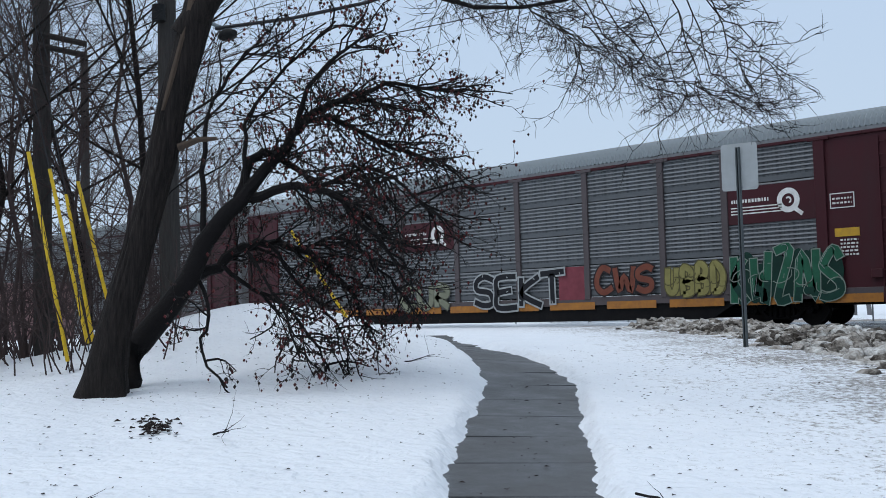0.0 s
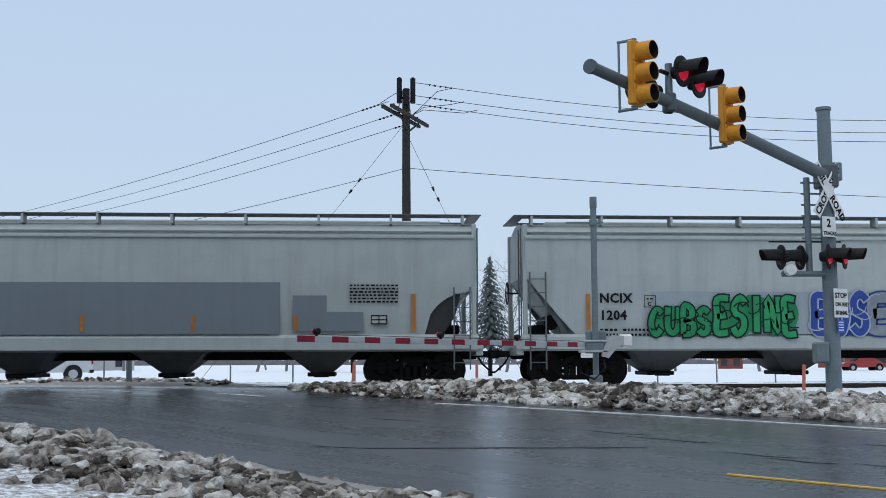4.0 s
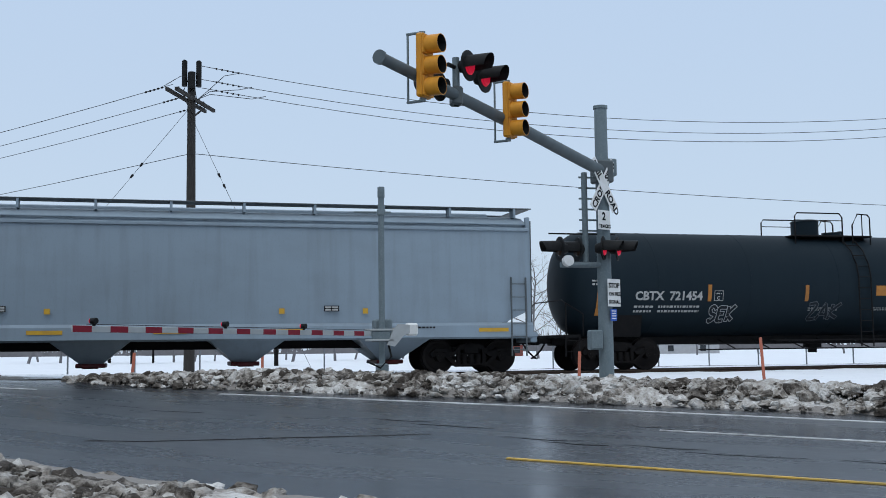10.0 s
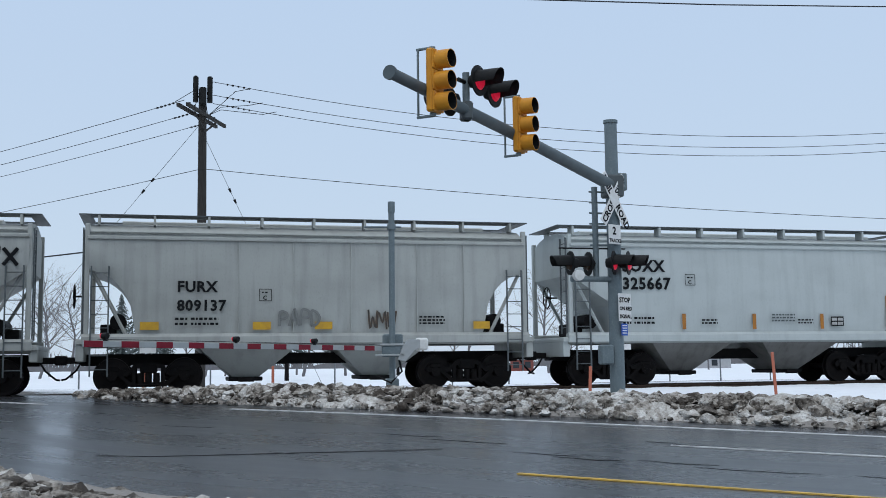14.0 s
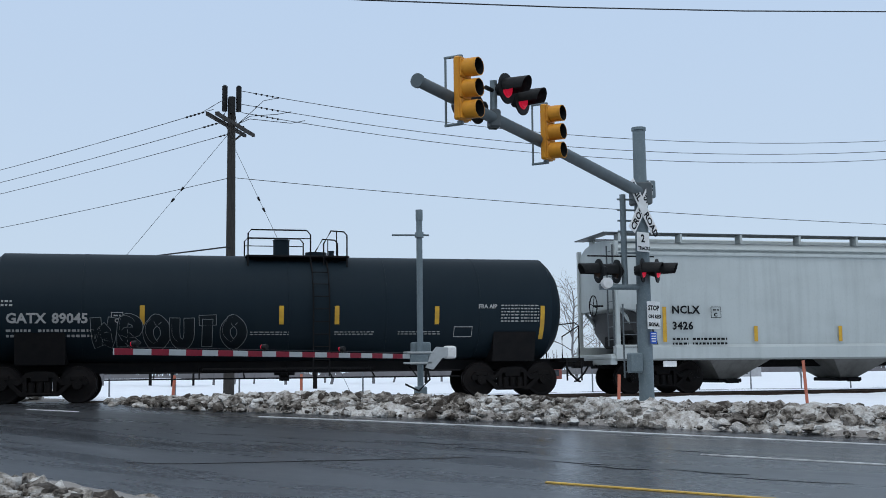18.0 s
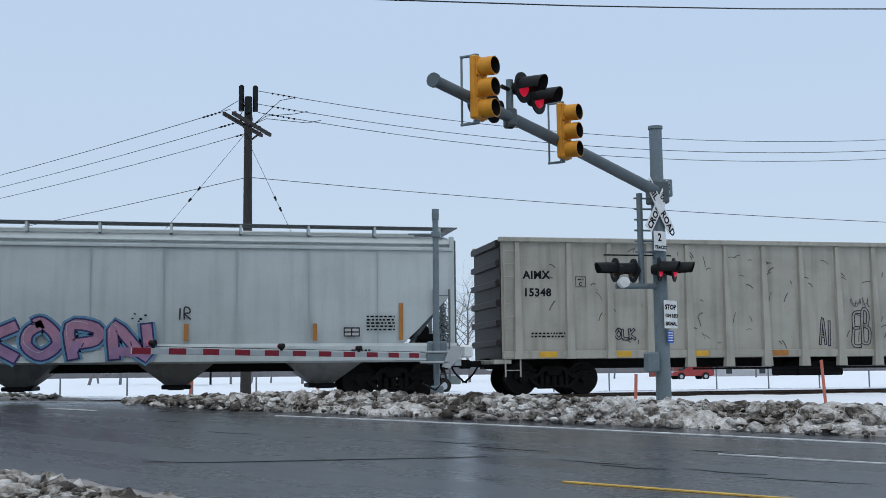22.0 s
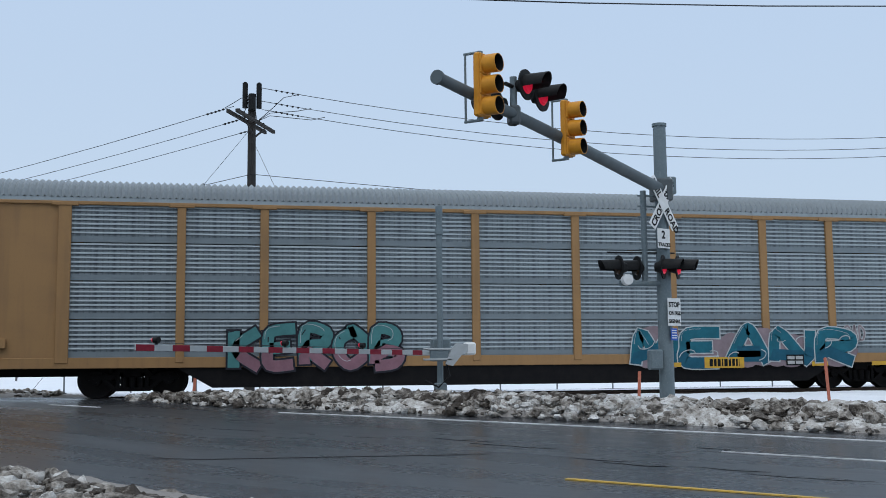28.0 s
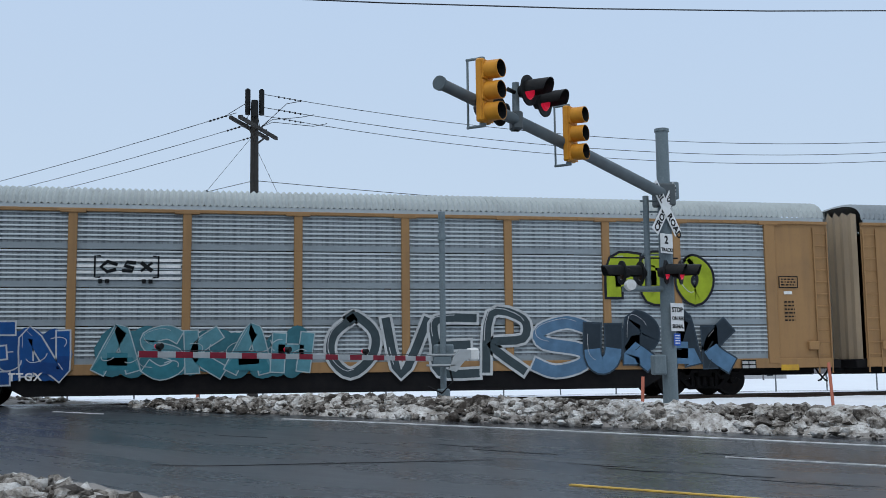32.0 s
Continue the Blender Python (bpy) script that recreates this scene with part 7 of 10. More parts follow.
    car, y, b = boxcar("oxide-brown boxcar with rusty doors and graffiti")
    lettering(car, "CNA", -6.72, 2.58, 0.36, y - 0.05, INKW, "white stencilled reporting marks")
    lettering(car, "412", -5.48, 2.58, 0.36, y - 0.05, INKW, "white stencilled car number", 1.0)
    lettering(car, "336", -4.6, 2.58, 0.36, y - 0.05, INKW, "white stencilled car number", 1.0)
    for x in (-6.75, -5.65, -4.62):
        plate(car, "underline", x, x + 0.76, 2.92, 2.97, y - 0.05, INKW)
        plate(car, "underline", x, x + 0.76, 2.4, 2.45, y - 0.05, INKW)
        text_block(car, x + 0.12, 2.26, y - 0.05, 0.5, 2 if x < -5 else 5, INKW, 0.06, 2.0)
    for x0, x1, z0, z1, word, fill, line, k in (
            (-6.75, -5.95, 1.36, 1.9, "OZR", (0.07, 0.03, 0.028), (0.26, 0.22, 0.2), 1), (-5.9, -4.9, 0.8, 1.16, "WBS", (0.09, 0.03, 0.025), (0.5, 0.5, 0.48), 2),
            (-3.6, -2.4, 0.82, 1.36, "BHEB", (0.17, 0.13, 0.125), (0.07, 0.05, 0.05), 4),
            (-1.62, 0.0, 1.32, 1.95, "BEKDB", (0.34, 0.28, 0.22), (0.035, 0.018, 0.016), 5), (-0.2, 0.5, 1.2, 1.8, "DO", (0.13, 0.32, 0.42), (0.04, 0.05, 0.06), 6),
            (0.5, 2.0, 1.3, 1.9, "EENDB", (0.3, 0.22, 0.17), (0.035, 0.018, 0.016), 7), (-1.0, 2.45, 0.68, 1.0, "MOSBHERDO", (0.34, 0.26, 0.08), (0.06, 0.13, 0.16), 8),
            (3.9, 4.95, 1.0, 1.75, "SBR", (0.3, 0.27, 0.25), (0.04, 0.025, 0.03), 9), (5.1, 6.05, 1.0, 1.75, "WAT", (0.24, 0.2, 0.2), (0.04, 0.025, 0.03), 10), (6.4, 7.2, 0.85, 1.3, "HEZ", (0.3, 0.27, 0.25), (0.04, 0.025, 0.03), 11)):
        graffiti(car, x0, x1, z0, z1, y - (0.15 if -1.7 < x0 < 2.5 else 0.06), tuple(0.75 * q for q in fill), line, None, None, seed=60 + k, wild=0.45, width=0.025, word=word, fat=0.36 if k in (4, 5, 6, 7, 8) else 0.2)
    # pale sprayed block round the black panel
    graffiti(car, -3.6, -2.45, 1.45, 2.3, y - 0.052, (0.09, 0.11, 0.14), (0.16, 0.22, 0.28), None, None, seed=63, wild=0.4, width=0.02, word="DB", fat=0.3, cloud=(0.07, 0.075, 0.09))
    plate(car, "cover_panel", -3.38, -2.68, 1.5, 2.0, y - 0.075, INK, "black painted data panel")
    plate(car, "placard", -0.58, -0.25, 2.78, 3.1, y - 0.16, M["inkd"], "small pale placard")
    for x0, x1, z0, z1, k in ((-6.9, -6.2, 3.0, 3.5, 8), (-0.9, 0.3, 3.4, 3.8, 9), (3.6, 4.2, 3.0, 3.4, 10)):
        scrawl(car, x0, x1, z0, z1, y - (0.05 if x0 < -1 or x0 > 2 else 0.12), (0.34, 0.24, 0.22), k, 0.03)
    for x, cc in ((-7.32, "orange_tag"), (-3.85, "yellow_tag"), (7.6, "orange_tag")):
        plate(car, "reflector", x, x + 0.12, 1.3, 1.85 if x > -7 else 2.1, y - 0.055, M[cc])
    data_plate(car, 6.75, 1.56, y - 0.052, 0.42, 0.26)
    g = Geo()
    for pts in ([(4.85, 3.68), (3.3, 3.68), (3.0, 3.3), (3.0, 2.8), (3.3, 2.44), (4.85, 2.44)], [(5.22, 2.3), (5.22, 3.45), (5.5, 3.7), (5.8, 3.5), (6.6, 2.5), (6.9, 2.4), (7.1, 2.6), (7.12, 3.8)]):
        stroke(g, pts, y - 0.07, 0.32)
    part("emblem", g, M["inkw"], car, "large white linked emblem", smooth=None)

    # yellow and orange automobile carriers
    def end_marks(car, y, px, ink=INK, paint="ochre"):
        xe = px[-1]
        plate(car, "placard", xe + 0.25, xe + 0.85, 3.02, 3.36, y, ink)
        plate(car, "placard", xe + 0.28, xe + 0.82, 3.05, 3.33, y - 0.004, PAINT[paint])
        text_block(car, xe + 0.32, 3.25, y - 0.006, 0.45, 3, ink, 0.04, 2.0)
        plate(car, "placard", xe + 0.4, xe + 0.65, 2.84, 2.93, y, M["inkw"])
        text_block(car, xe + 0.4, 2.6, y, 0.32, 6, ink, 0.04, 2.6)
        plate(car, "placard", xe + 0.2, xe + 0.75, 0.68, 0.84, y - 0.03, M["yellow_tag"], "small yellow sill plate")

    car, y, b, px = autorack("ochre-framed automobile carrier with blue-white graffiti", "ochre", "panel")
    graffiti(car, 2.95, 9.85, 0.62, 1.8, y - 0.07, (0.02, 0.17, 0.23), (0.6, 0.64, 0.64), None, (0.018, 0.13, 0.2), seed=71, wild=0.12, width=0.035, word="MEANR", fat=0.36, cloud=(0.34, 0.26, 0.28))
    graffiti(car, 9.45, 10.15, 1.38, 1.82, y - 0.06, (0.36, 0.3, 0.31), (0.6, 0.6, 0.6), None, None, seed=72, wild=0.2, width=0.02, word="SAD", fat=0.2)
    graffiti(car, -8.0, -3.4, 0.62, 1.85, y - 0.07, (0.1, 0.3, 0.3), (0.03, 0.03, 0.04), None, (0.35, 0.18, 0.22), seed=73, wild=0.3, width=0.05, word="KEROB", fat=0.32)
    end_marks(car, y, px)
    data_plate(car, 7.6, 0.68, y - 0.09, 0.55, 0.3)
    plate(car, "emblem_panel", 5.1, 6.3, 0.62, 0.92, y - 0.086, M["yellow_tag"], "yellow sill panel with a dark emblem")
    bars(car, 5.25, 0.67, 0.9, 0.2, y - 0.092, INK, 1)
    for x in (3.9, 8.4, 10.3):
        plate(car, "sill_reflector", x, x + 0.5, 0.66, 0.78, y - 0.088, M["yellow_tag"])

    car, y, b, px = autorack("orange-framed automobile carrier covered in pink graffiti", "orange", "panel", doors=(1, 7), roof_end="white")
    graffiti(car, -12.0, -5.3, 0.62, 2.35, y - 0.07, (0.46, 0.28, 0.40), (0.03, 0.03, 0.05), None, (0.08, 0.14, 0.30), seed=81, wild=0.3, width=0.035, word="GINWNO", fat=0.34, cloud=(0.1, 0.15, 0.28))
    graffiti(car, -3.85, 1.3, 0.62, 2.3, y - 0.07, (0.42, 0.28, 0.40), (0.03, 0.03, 0.05), None, (0.36, 0.2, 0.3), seed=82, wild=0.3, width=0.05, word="SUBLE", fat=0.3, cloud=(0.34, 0.22, 0.32))
    lettering(car, "TTGX  694796", -5.7, 0.58, 0.3, y - 0.1, INKW, "white stencilled car number", 1.05)
    for cx, cz, rr, rgb in ((2.75, 1.55, 0.78, (0.3, 0.34, 0.2)), (3.9, 1.15, 0.4, (0.2, 0.2, 0.14)), (1.9, 0.95, 0.4, (0.2, 0.2, 0.14))):
        g = Geo()
        flat_poly(g, [(cx + rr * math.cos(t) * (1 + 0.1 * math.sin(3 * t)), cz + rr * 0.95 * math.sin(t)) for t in np.linspace(0, 6.28, 29)[:-1]], y - 0.062)
        part("spray_disc", g, spray(rgb), car, "soft round spray-paint cloud", smooth=None)
    plate(car, "paint_patch", 2.45, 3.25, 1.75, 2.42, y - 0.066, spray((0.015, 0.015, 0.02)), "black sprayed block")
    plate(car, "paint_patch", 2.55, 3.15, 0.95, 1.76, y - 0.068, spray((0.42, 0.3, 0.22)), "tan sprayed block")
    graffiti(car, 4.9, 12.2, 0.58, 2.15, y - 0.07, (0.24, 0.23, 0.16), (0.012, 0.014, 0.015), None, (0.05, 0.22, 0.25), seed=84, wild=0.25, width=0.08, word="ESCTK", fat=0.26, cloud=(0.44, 0.27, 0.3))
    graffiti(car, -4.35, -3.6, 1.7, 2.3, y - 0.08, (0.02, 0.02, 0.025), (0.02, 0.02, 0.025), None, None, seed=85, wild=0.3, width=0.05, word="OB", fat=0.3)
    graffiti(car, px[0] - 0.95, px[0] - 0.15, 3.3, 3.85, y - 0.05, (0.55, 0.5, 0.48), (0.55, 0.5, 0.48), None, None, seed=86, wild=0.5, width=0.012, word="SONO", fat=0.06)
    plate(car, "placard", -12.75, -12.25, 1.25, 1.48, y, M["yellow_tag"])
    bars(car, -12.75, 2.55, 0.42, 0.1, y, INK, 2, 1.8)
    text_block(car, -12.85, 3.15, y, 0.5, 4, INK, 0.025, 3.5)
    text_block(car, 12.1, 3.1, y, 0.5, 4, INK, 0.03, 3.0)
    plate(car, "placard", 12.15, 12.75, 1.95, 2.12, y, M["yellow_tag"])
    lettering(car, "BI", 13.15, 2.55, 0.3, y - 0.004, INKW, "white stencilled letters")
    plate(car, "paint_patch", 9.3, 11.85, 3.28, 3.42, y - 0.03, PAINT["orange"], "orange band")

    car, y, b, px = autorack("ochre-framed automobile carrier with large blue and white graffiti", "ochre", "panel_light", roof_paint="pale_light", roof_end="pale_light")
    xa = -6.95
    for r in range(4):
        plate(car, "white_rule", xa, px[3] - 0.15, 3.14 + 0.155 * r, 3.21 + 0.155 * r, y - 0.0, M["white"], "white rule on the ribbed panel")
    g = Geo()
    stroke(g, [(-5.95, 3.52), (-6.2, 3.6), (-6.35, 3.46), (-6.2, 3.34), (-5.98, 3.4)], y - 0.014, 0.09)
    stroke(g, [(-5.5, 3.57), (-5.72, 3.59), (-5.78, 3.5), (-5.56, 3.44), (-5.6, 3.36), (-5.84, 3.37)], y - 0.014, 0.085)
    stroke(g, [(-5.38, 3.58), (-5.1, 3.36)], y - 0.014, 0.1)
    stroke(g, [(-5.1, 3.58), (-5.38, 3.36)], y - 0.0145, 0.06)
    for q, d in ((-6.5, 1), (-4.95, -1)):
        stroke(g, [(q + 0.14 * d, 3.2), (q, 3.2), (q, 3.74), (q + 0.14 * d, 3.74)], y - 0.014, 0.045)
    for q in (-6.36, -6.2, -5.3, -5.14):
        stroke(g, [(q - 0.05, 3.1), (q + 0.05, 3.1)], y - 0.014, 0.1)
    part("emblem", g, INK, car, "dark bracketed emblem", smooth=None)
    graffiti(car, -13.0, -7.0, 0.62, 2.05, y - 0.07, (0.012, 0.10, 0.34), (0.66, 0.69, 0.72), None, (0.012, 0.075, 0.27), seed=91, wild=0.25, width=0.04, word="EOSEN", fat=0.28, cloud=(0.014, 0.09, 0.3))
    graffiti(car, -6.45, -1.05, 0.62, 1.98, y - 0.07, (0.13, 0.34, 0.40), (0.5, 0.6, 0.62), None, (0.05, 0.25, 0.31), seed=92, wild=0.2, width=0.03, word="ASKAH", fat=0.32, cloud=(0.06, 0.22, 0.27))
    graffiti(car, -0.7, 4.8, 0.62, 2.38, y - 0.07, (0.06, 0.085, 0.095), (0.66, 0.68, 0.68), None, None, seed=93, wild=0.06, width=0.07, word="OVER", fat=0.17)
    graffiti(car, 4.75, 6.7, 0.6, 2.3, y - 0.06, (0.12, 0.23, 0.36), (0.62, 0.65, 0.67), None, None, seed=94, wild=0.05, width=0.05, word="S", fat=0.26)
    graffiti(car, 6.3, 10.9, 0.62, 2.25, y - 0.085, (0.03, 0.045, 0.06), (0.05, 0.075, 0.1), None, (0.12, 0.24, 0.38), seed=96, wild=0.3, width=0.04, word="URAK", fat=0.38)
    graffiti(car, 7.05, 10.15, 2.55, 3.95, y - 0.07, (0.42, 0.52, 0.03), (0.02, 0.02, 0.03), None, None, seed=95, wild=0.12, width=0.07, word="FEO", fat=0.4)
    plate(car, "paint_patch", -12.7, -12.15, 2.75, 4.2, y + 0.005, spray((0.22, 0.36, 0.2)), "faded green patch panel")
    lettering(car, "TTGX", -8.45, 0.64, 0.26, y - 0.1, INKW, "white stencilled reporting marks", 1.2)
    end_marks(car, y, px)
    data_plate(car, 10.95, 0.72, y - 0.09, 0.45, 0.26)
    autorack("ochre-framed automobile carrier at the end of the view", "ochre", "panel", roof_end="tan")


# ---- crossing ----
def frame_matrix(origin, xdir, zdir=(0, 0, 1)):
    x = Vector(xdir).normalized()
    z = Vector(zdir).normalized()
    y = z.cross(x)
    return Matrix.Translation(origin) @ Matrix((x, y, z)).transposed().to_4x4()


def facing(origin, normal):
    """A frame whose -y looks along the given direction."""
    n = Vector((normal[0], normal[1], 0)).normalized()
    x = Vector((-n.y, n.x, 0))
    return Matrix.Translation(origin) @ Matrix((x, -n, Vector((0, 0, 1)))).transposed().to_4x4()


MAST = Vector((9.07, 20.9))
GATE = Vector((5.14, 24.36))
N3, U3 = Vector((*ROAD_N, 0)), Vector((*ROAD_U, 0))
BACK = Vector((0.70, -0.714, 0)).normalized()   # the way the road users come from

LAMP = Vector((0.70, -0.71, 0))


def signal_head(parent, at, name="signal_head"):
    """Three-section yellow signal with tunnel visors, hung from a clamp arm."""
    m = frame_matrix(at, BACK)
    hd = part(name, Geo().box(-0.03, 0.08, -0.155, 0.155, 0, 0.955, 0.025), M["amber"], parent, "yellow three-section signal housing, unlit")
    hd.matrix_local = m
    for k in range(3):
        z = 0.16 + 0.317 * k
        door = part("door", Geo().box(0.08, 0.105, -0.15, 0.15, z - 0.15, z + 0.15, 0.012), M["amber"], hd)
        g = Geo()
        ring0 = [(0.105, 0.138 * math.cos(a), z + 0.138 * math.sin(a)) for a in np.linspace(0, 6.2832, 21)[:-1]]
        ring1 = [(0.105 + 0.23, y, zz - 0.01) for _, y, zz in ring0]
        inn1 = [(x, y * 0.93, z + (zz - z) * 0.93) for x, y, zz in ring1]
        inn0 = [(x + 0.002, y * 0.93, z + (zz - z) * 0.93) for x, y, zz in ring0]
        g.loft([ring0, ring1, inn1, inn0], caps=False)
        part("visor", g, M["amber"], door)
        gi = Geo().loft([[(x, y * 0.995, z + (zz - z) * 0.995) for x, y, zz in inn1], [(x, y * 0.99, z + (zz - z) * 0.99) for x, y, zz in inn0]], caps=False)
        part("visor_lining", gi, M["dark"], door)
        part("lens", Geo().cyl((0.107, 0, z), (0.115, 0, z), 0.127, 20), M["lens_off"], door, "dark unlit lens")
    g = Geo()
    g.cyl((-0.24, -0.02, -0.06), (-0.24, -0.02, 1.0), 0.018, 8)
    for z in (-0.04, 0.99):
        g.cyl((-0.26, -0.02, z), (0.0, 0, z), 0.022, 8)
    g.cyl((0, 0, -0.05), (0, 0, 0.0), 0.05, 10)
    g.cyl((0, 0, 0.955), (0, 0, 1.0), 0.05, 10)
    part("mounting_tube", g, M["galv"], hd, "steel mounting tube")
    return hd


def flasher(parent, at, normal, lit, name="flasher"):
    """A round red crossing lamp with a black disc and hood. Its local -y looks out."""
    m = facing(at, normal)
    disc = part(name, Geo().cyl((0, 0.01, 0), (0, -0.015, 0), 0.245, 28), M["dark"], parent, "black background disc of a crossing lamp")
    disc.matrix_local = m
    g = Geo()
    rings = []
    for q, r, cut in ((-0.01, 0.165, 0.0), (-0.16, 0.16, 0.0), (-0.36, 0.15, 0.0)):
        rings.append([(r * math.cos(a), q - (0.06 if q < -0.3 else 0) * math.sin(a), r * math.sin(a)) for a in np.linspace(-0.35, math.pi + 0.35, 17)])
    for q, r, cut in ((-0.36, 0.14, 0), (-0.01, 0.155, 0)):
        rings.append([(r * math.cos(a), q - (0.06 if q < -0.3 else 0) * math.sin(a), r * math.sin(a)) for a in np.linspace(-0.35, math.pi + 0.35, 17)])
    g.loft(rings, close=False, caps=False)
    part("hood", g, M["dark"], disc)
    part("lens", Geo().cyl((0, -0.015, 0), (0, -0.05, 0), 0.15, 24, 0.12), M["lens_red"] if lit else M["lens_off"], disc, "red crossing lens")
    part("lamp_housing", Geo().cyl((0, 0.01, 0), (0, 0.16, 0), 0.14, 16, 0.09), M["dark"], disc)
    return disc


def make_cantilever():
    z0 = ground_z(*MAST)
    root = thing("crossing_cantilever", "galvanized crossing cantilever with red flashers and yellow signals", "crossing signal", at=(MAST.x, MAST.y, z0 - 0.05))
    L = lambda x, y, z: Vector((x - MAST.x, y - MAST.y, z - z0 + 0.05))
    part("mast", Geo().cyl((0, 0, -0.1), (0, 0, 6.43 - z0 + 0.05), 0.155, 24, 0.13), M["galv"], root, "round galvanized steel mast")
    part("mast_cap", Geo().cyl((0, 0, 6.43 - z0 + 0.05), (0, 0, 6.49 - z0 + 0.05), 0.15, 24), M["galv"], root)
    part("base_plate", Geo().box(-0.35, 0.35, -0.35, 0.35, -0.12, 0.06, 0.02), M["galv"], root)
    tip = Vector((3.14, 14.84, 5.58))
    a0 = Vector((MAST.x, MAST.y, 5.12))
    arm = Geo().tube([a0, a0 + (tip - a0) * 0.5 + Vector((0, 0, 0.03)), tip], 0.12, 20, 0.083)
    arm.v = [tuple(L(*p)) for p in arm.v]
    part("arm", arm, M["arm_steel"], root, "tapered cantilever arm over the road")
    e = Geo().cyl(L(*tip), L(*(tip + (tip - a0).normalized() * 0.05)), 0.105, 20)
    part("arm_end_cap", e, M["arm_steel"], root)
    clamp = Geo().box(-0.19, 0.19, -0.19, 0.19, 5.12 - z0 - 0.2, 5.12 - z0 + 0.26, 0.03)
    part("arm_clamp", clamp, M["galv_dark"], root, "bolted arm clamp")
    onarm = lambda d: a0 + (tip - a0).normalized() * d
    # signals on the arm
    for d, zt, dx in ((7.23, 5.18, -0.12), (4.29, 5.06, -0.15)):
        p = onarm(d)
        signal_head(root, L(p.x + dx, p.y - 0.27, zt))
        c = Geo().box(-0.07, 0.07, -0.13, 0.13, -0.13, 0.13, 0.02)
        part("arm_bracket", c, M["galv"], root, at=L(*p))
    # flasher pair on a stub post
    p = onarm(6.28)
    part("stub_post", Geo().cyl(L(p.x, p.y, p.z - 0.15), L(p.x, p.y, p.z + 0.62), 0.058, 14), M["galv"], root)
    part("stub_clamp", Geo().box(-0.09, 0.09, -0.11, 0.11, -0.15, 0.15, 0.03), M["galv_dark"], root, at=L(*p))
    mid = Vector((p.x, p.y, p.z + 0.46))
    part("lamp_crossarm", Geo().cyl(L(*(mid - N3 * 0.25)), L(*(mid + N3 * 0.7)), 0.035, 10), M["dark"], root)
    for d, dz, lit, nrm in ((-0.59, -0.06, True, LAMP), (-0.06, 0.02, True, LAMP), (0.2, -0.3, False, -BACK)):
        q = mid - N3 * d + nrm * 0.2 + Vector((0, 0, dz))
        flasher(root, L(*q), nrm, lit)
    # lower lamps on the mast
    q = Vector((MAST.x, MAST.y, 3.53))
    arm2 = Geo().cyl(L(*(q - N3 * 0.05 + Vector((0, 0, -0.35)))), L(*(q - Vector((1, 0, 0)) * 0.95 + Vector((0, 0, -0.35)))), 0.06, 12)
    part("lamp_bracket", arm2, M["galv"], root)
    part("bell", Geo().cyl(L(q.x - 0.88, q.y - 0.18, q.z - 0.29), L(q.x - 0.88, q.y - 0.30, q.z - 0.29), 0.115, 20, 0.105), M["white"], root, "round pale crossing bell")
    part("rung_post", Geo().cyl(L(q.x - 0.4, q.y, q.z - 0.4), L(q.x - 0.4, q.y, q.z + 1.55), 0.062, 12), M["galv"], root)
    for k in range(6):
        z = q.z + 0.35 + 0.22 * k
        part("rung", Geo().cyl(L(q.x - 0.52, q.y, z), L(q.x - 0.12, q.y, z), 0.02, 6), M["galv"], root)
    part("lamp_crossarm", Geo().cyl(L(q.x - 1.2, q.y, q.z + 0.28), L(q.x + 0.25, q.y, q.z + 0.28), 0.016, 8), M["dark"], root)
    left, right = Vector((-0.985, -0.02, 0)), Vector((0.82, -0.57, 0))
    for dx, dy, nrm, lit in ((-0.98, -0.05, left, False), (-0.55, 0.05, left, False), (-0.12, -0.26, right, True), (0.22, -0.2, right, True)):
        flasher(root, L(q.x + dx, q.y + dy, q.z - 0.03), nrm, lit)
    # crossbuck: two boards
    n = Vector((0.45, -0.89, 0)).normalized()
    cb = facing(L(q.x - 0.08, q.y - 0.24, 4.80), n)
    for s in (-1, 1):
        brd = part("crossbuck_board", Geo().box(-0.61, 0.61, -0.012 - 0.012 * (s > 0), 0.0 - 0.012 * (s > 0), -0.115, 0.115, 0.006), M["white"], root, "white crossbuck board with black letters")
        brd.matrix_local = cb @ Matrix.Rotation(radians(55 * s), 4, "Y")
        for word, x in ((("RAIL", -0.56), ("ROAD", 0.14)) if s > 0 else (("CROS", -0.58), ("SING", 0.14))):
            t = lettering(brd, word, x, -0.07, 0.2, -0.012 - 0.012 * (s > 0) + 0.001, INK)
    tr = part("tracks_sign", Geo().box(-0.19, 0.19, -0.012, 0, -0.2, 0.2, 0.006), M["white"], root, "white sign for two tracks")
    tr.matrix_local = facing(L(q.x - 0.08, q.y - 0.23, 4.08), n)
    lettering(tr, "2", -0.07, 0.0, 0.22, -0.012, INK)
    lettering(tr, "TRACKS", -0.175, -0.16, 0.1, -0.012, INK)
    st = part("stop_sign", Geo().box(-0.2, 0.2, -0.012, 0, -0.28, 0.28, 0.006), M["white"], root, "white rectangular stop-on-red sign")
    st.matrix_local = facing(L(q.x + 0.03, q.y, 2.6) + n * 0.2, n)
    for word, z, s in (("STOP", 0.1, 0.14), ("ON RED", -0.06, 0.105), ("SIGNAL", -0.22, 0.105)):
        lettering(st, word, -0.175, z, s, -0.012, INK)
    bl = part("blue_sign", Geo().box(-0.1, 0.1, -0.01, 0, -0.12, 0.12, 0.005), M["blue"], root, "small blue emergency notice")
    bl.matrix_local = facing(L(q.x + 0.02, q.y, 2.15) + n * 0.19, n)
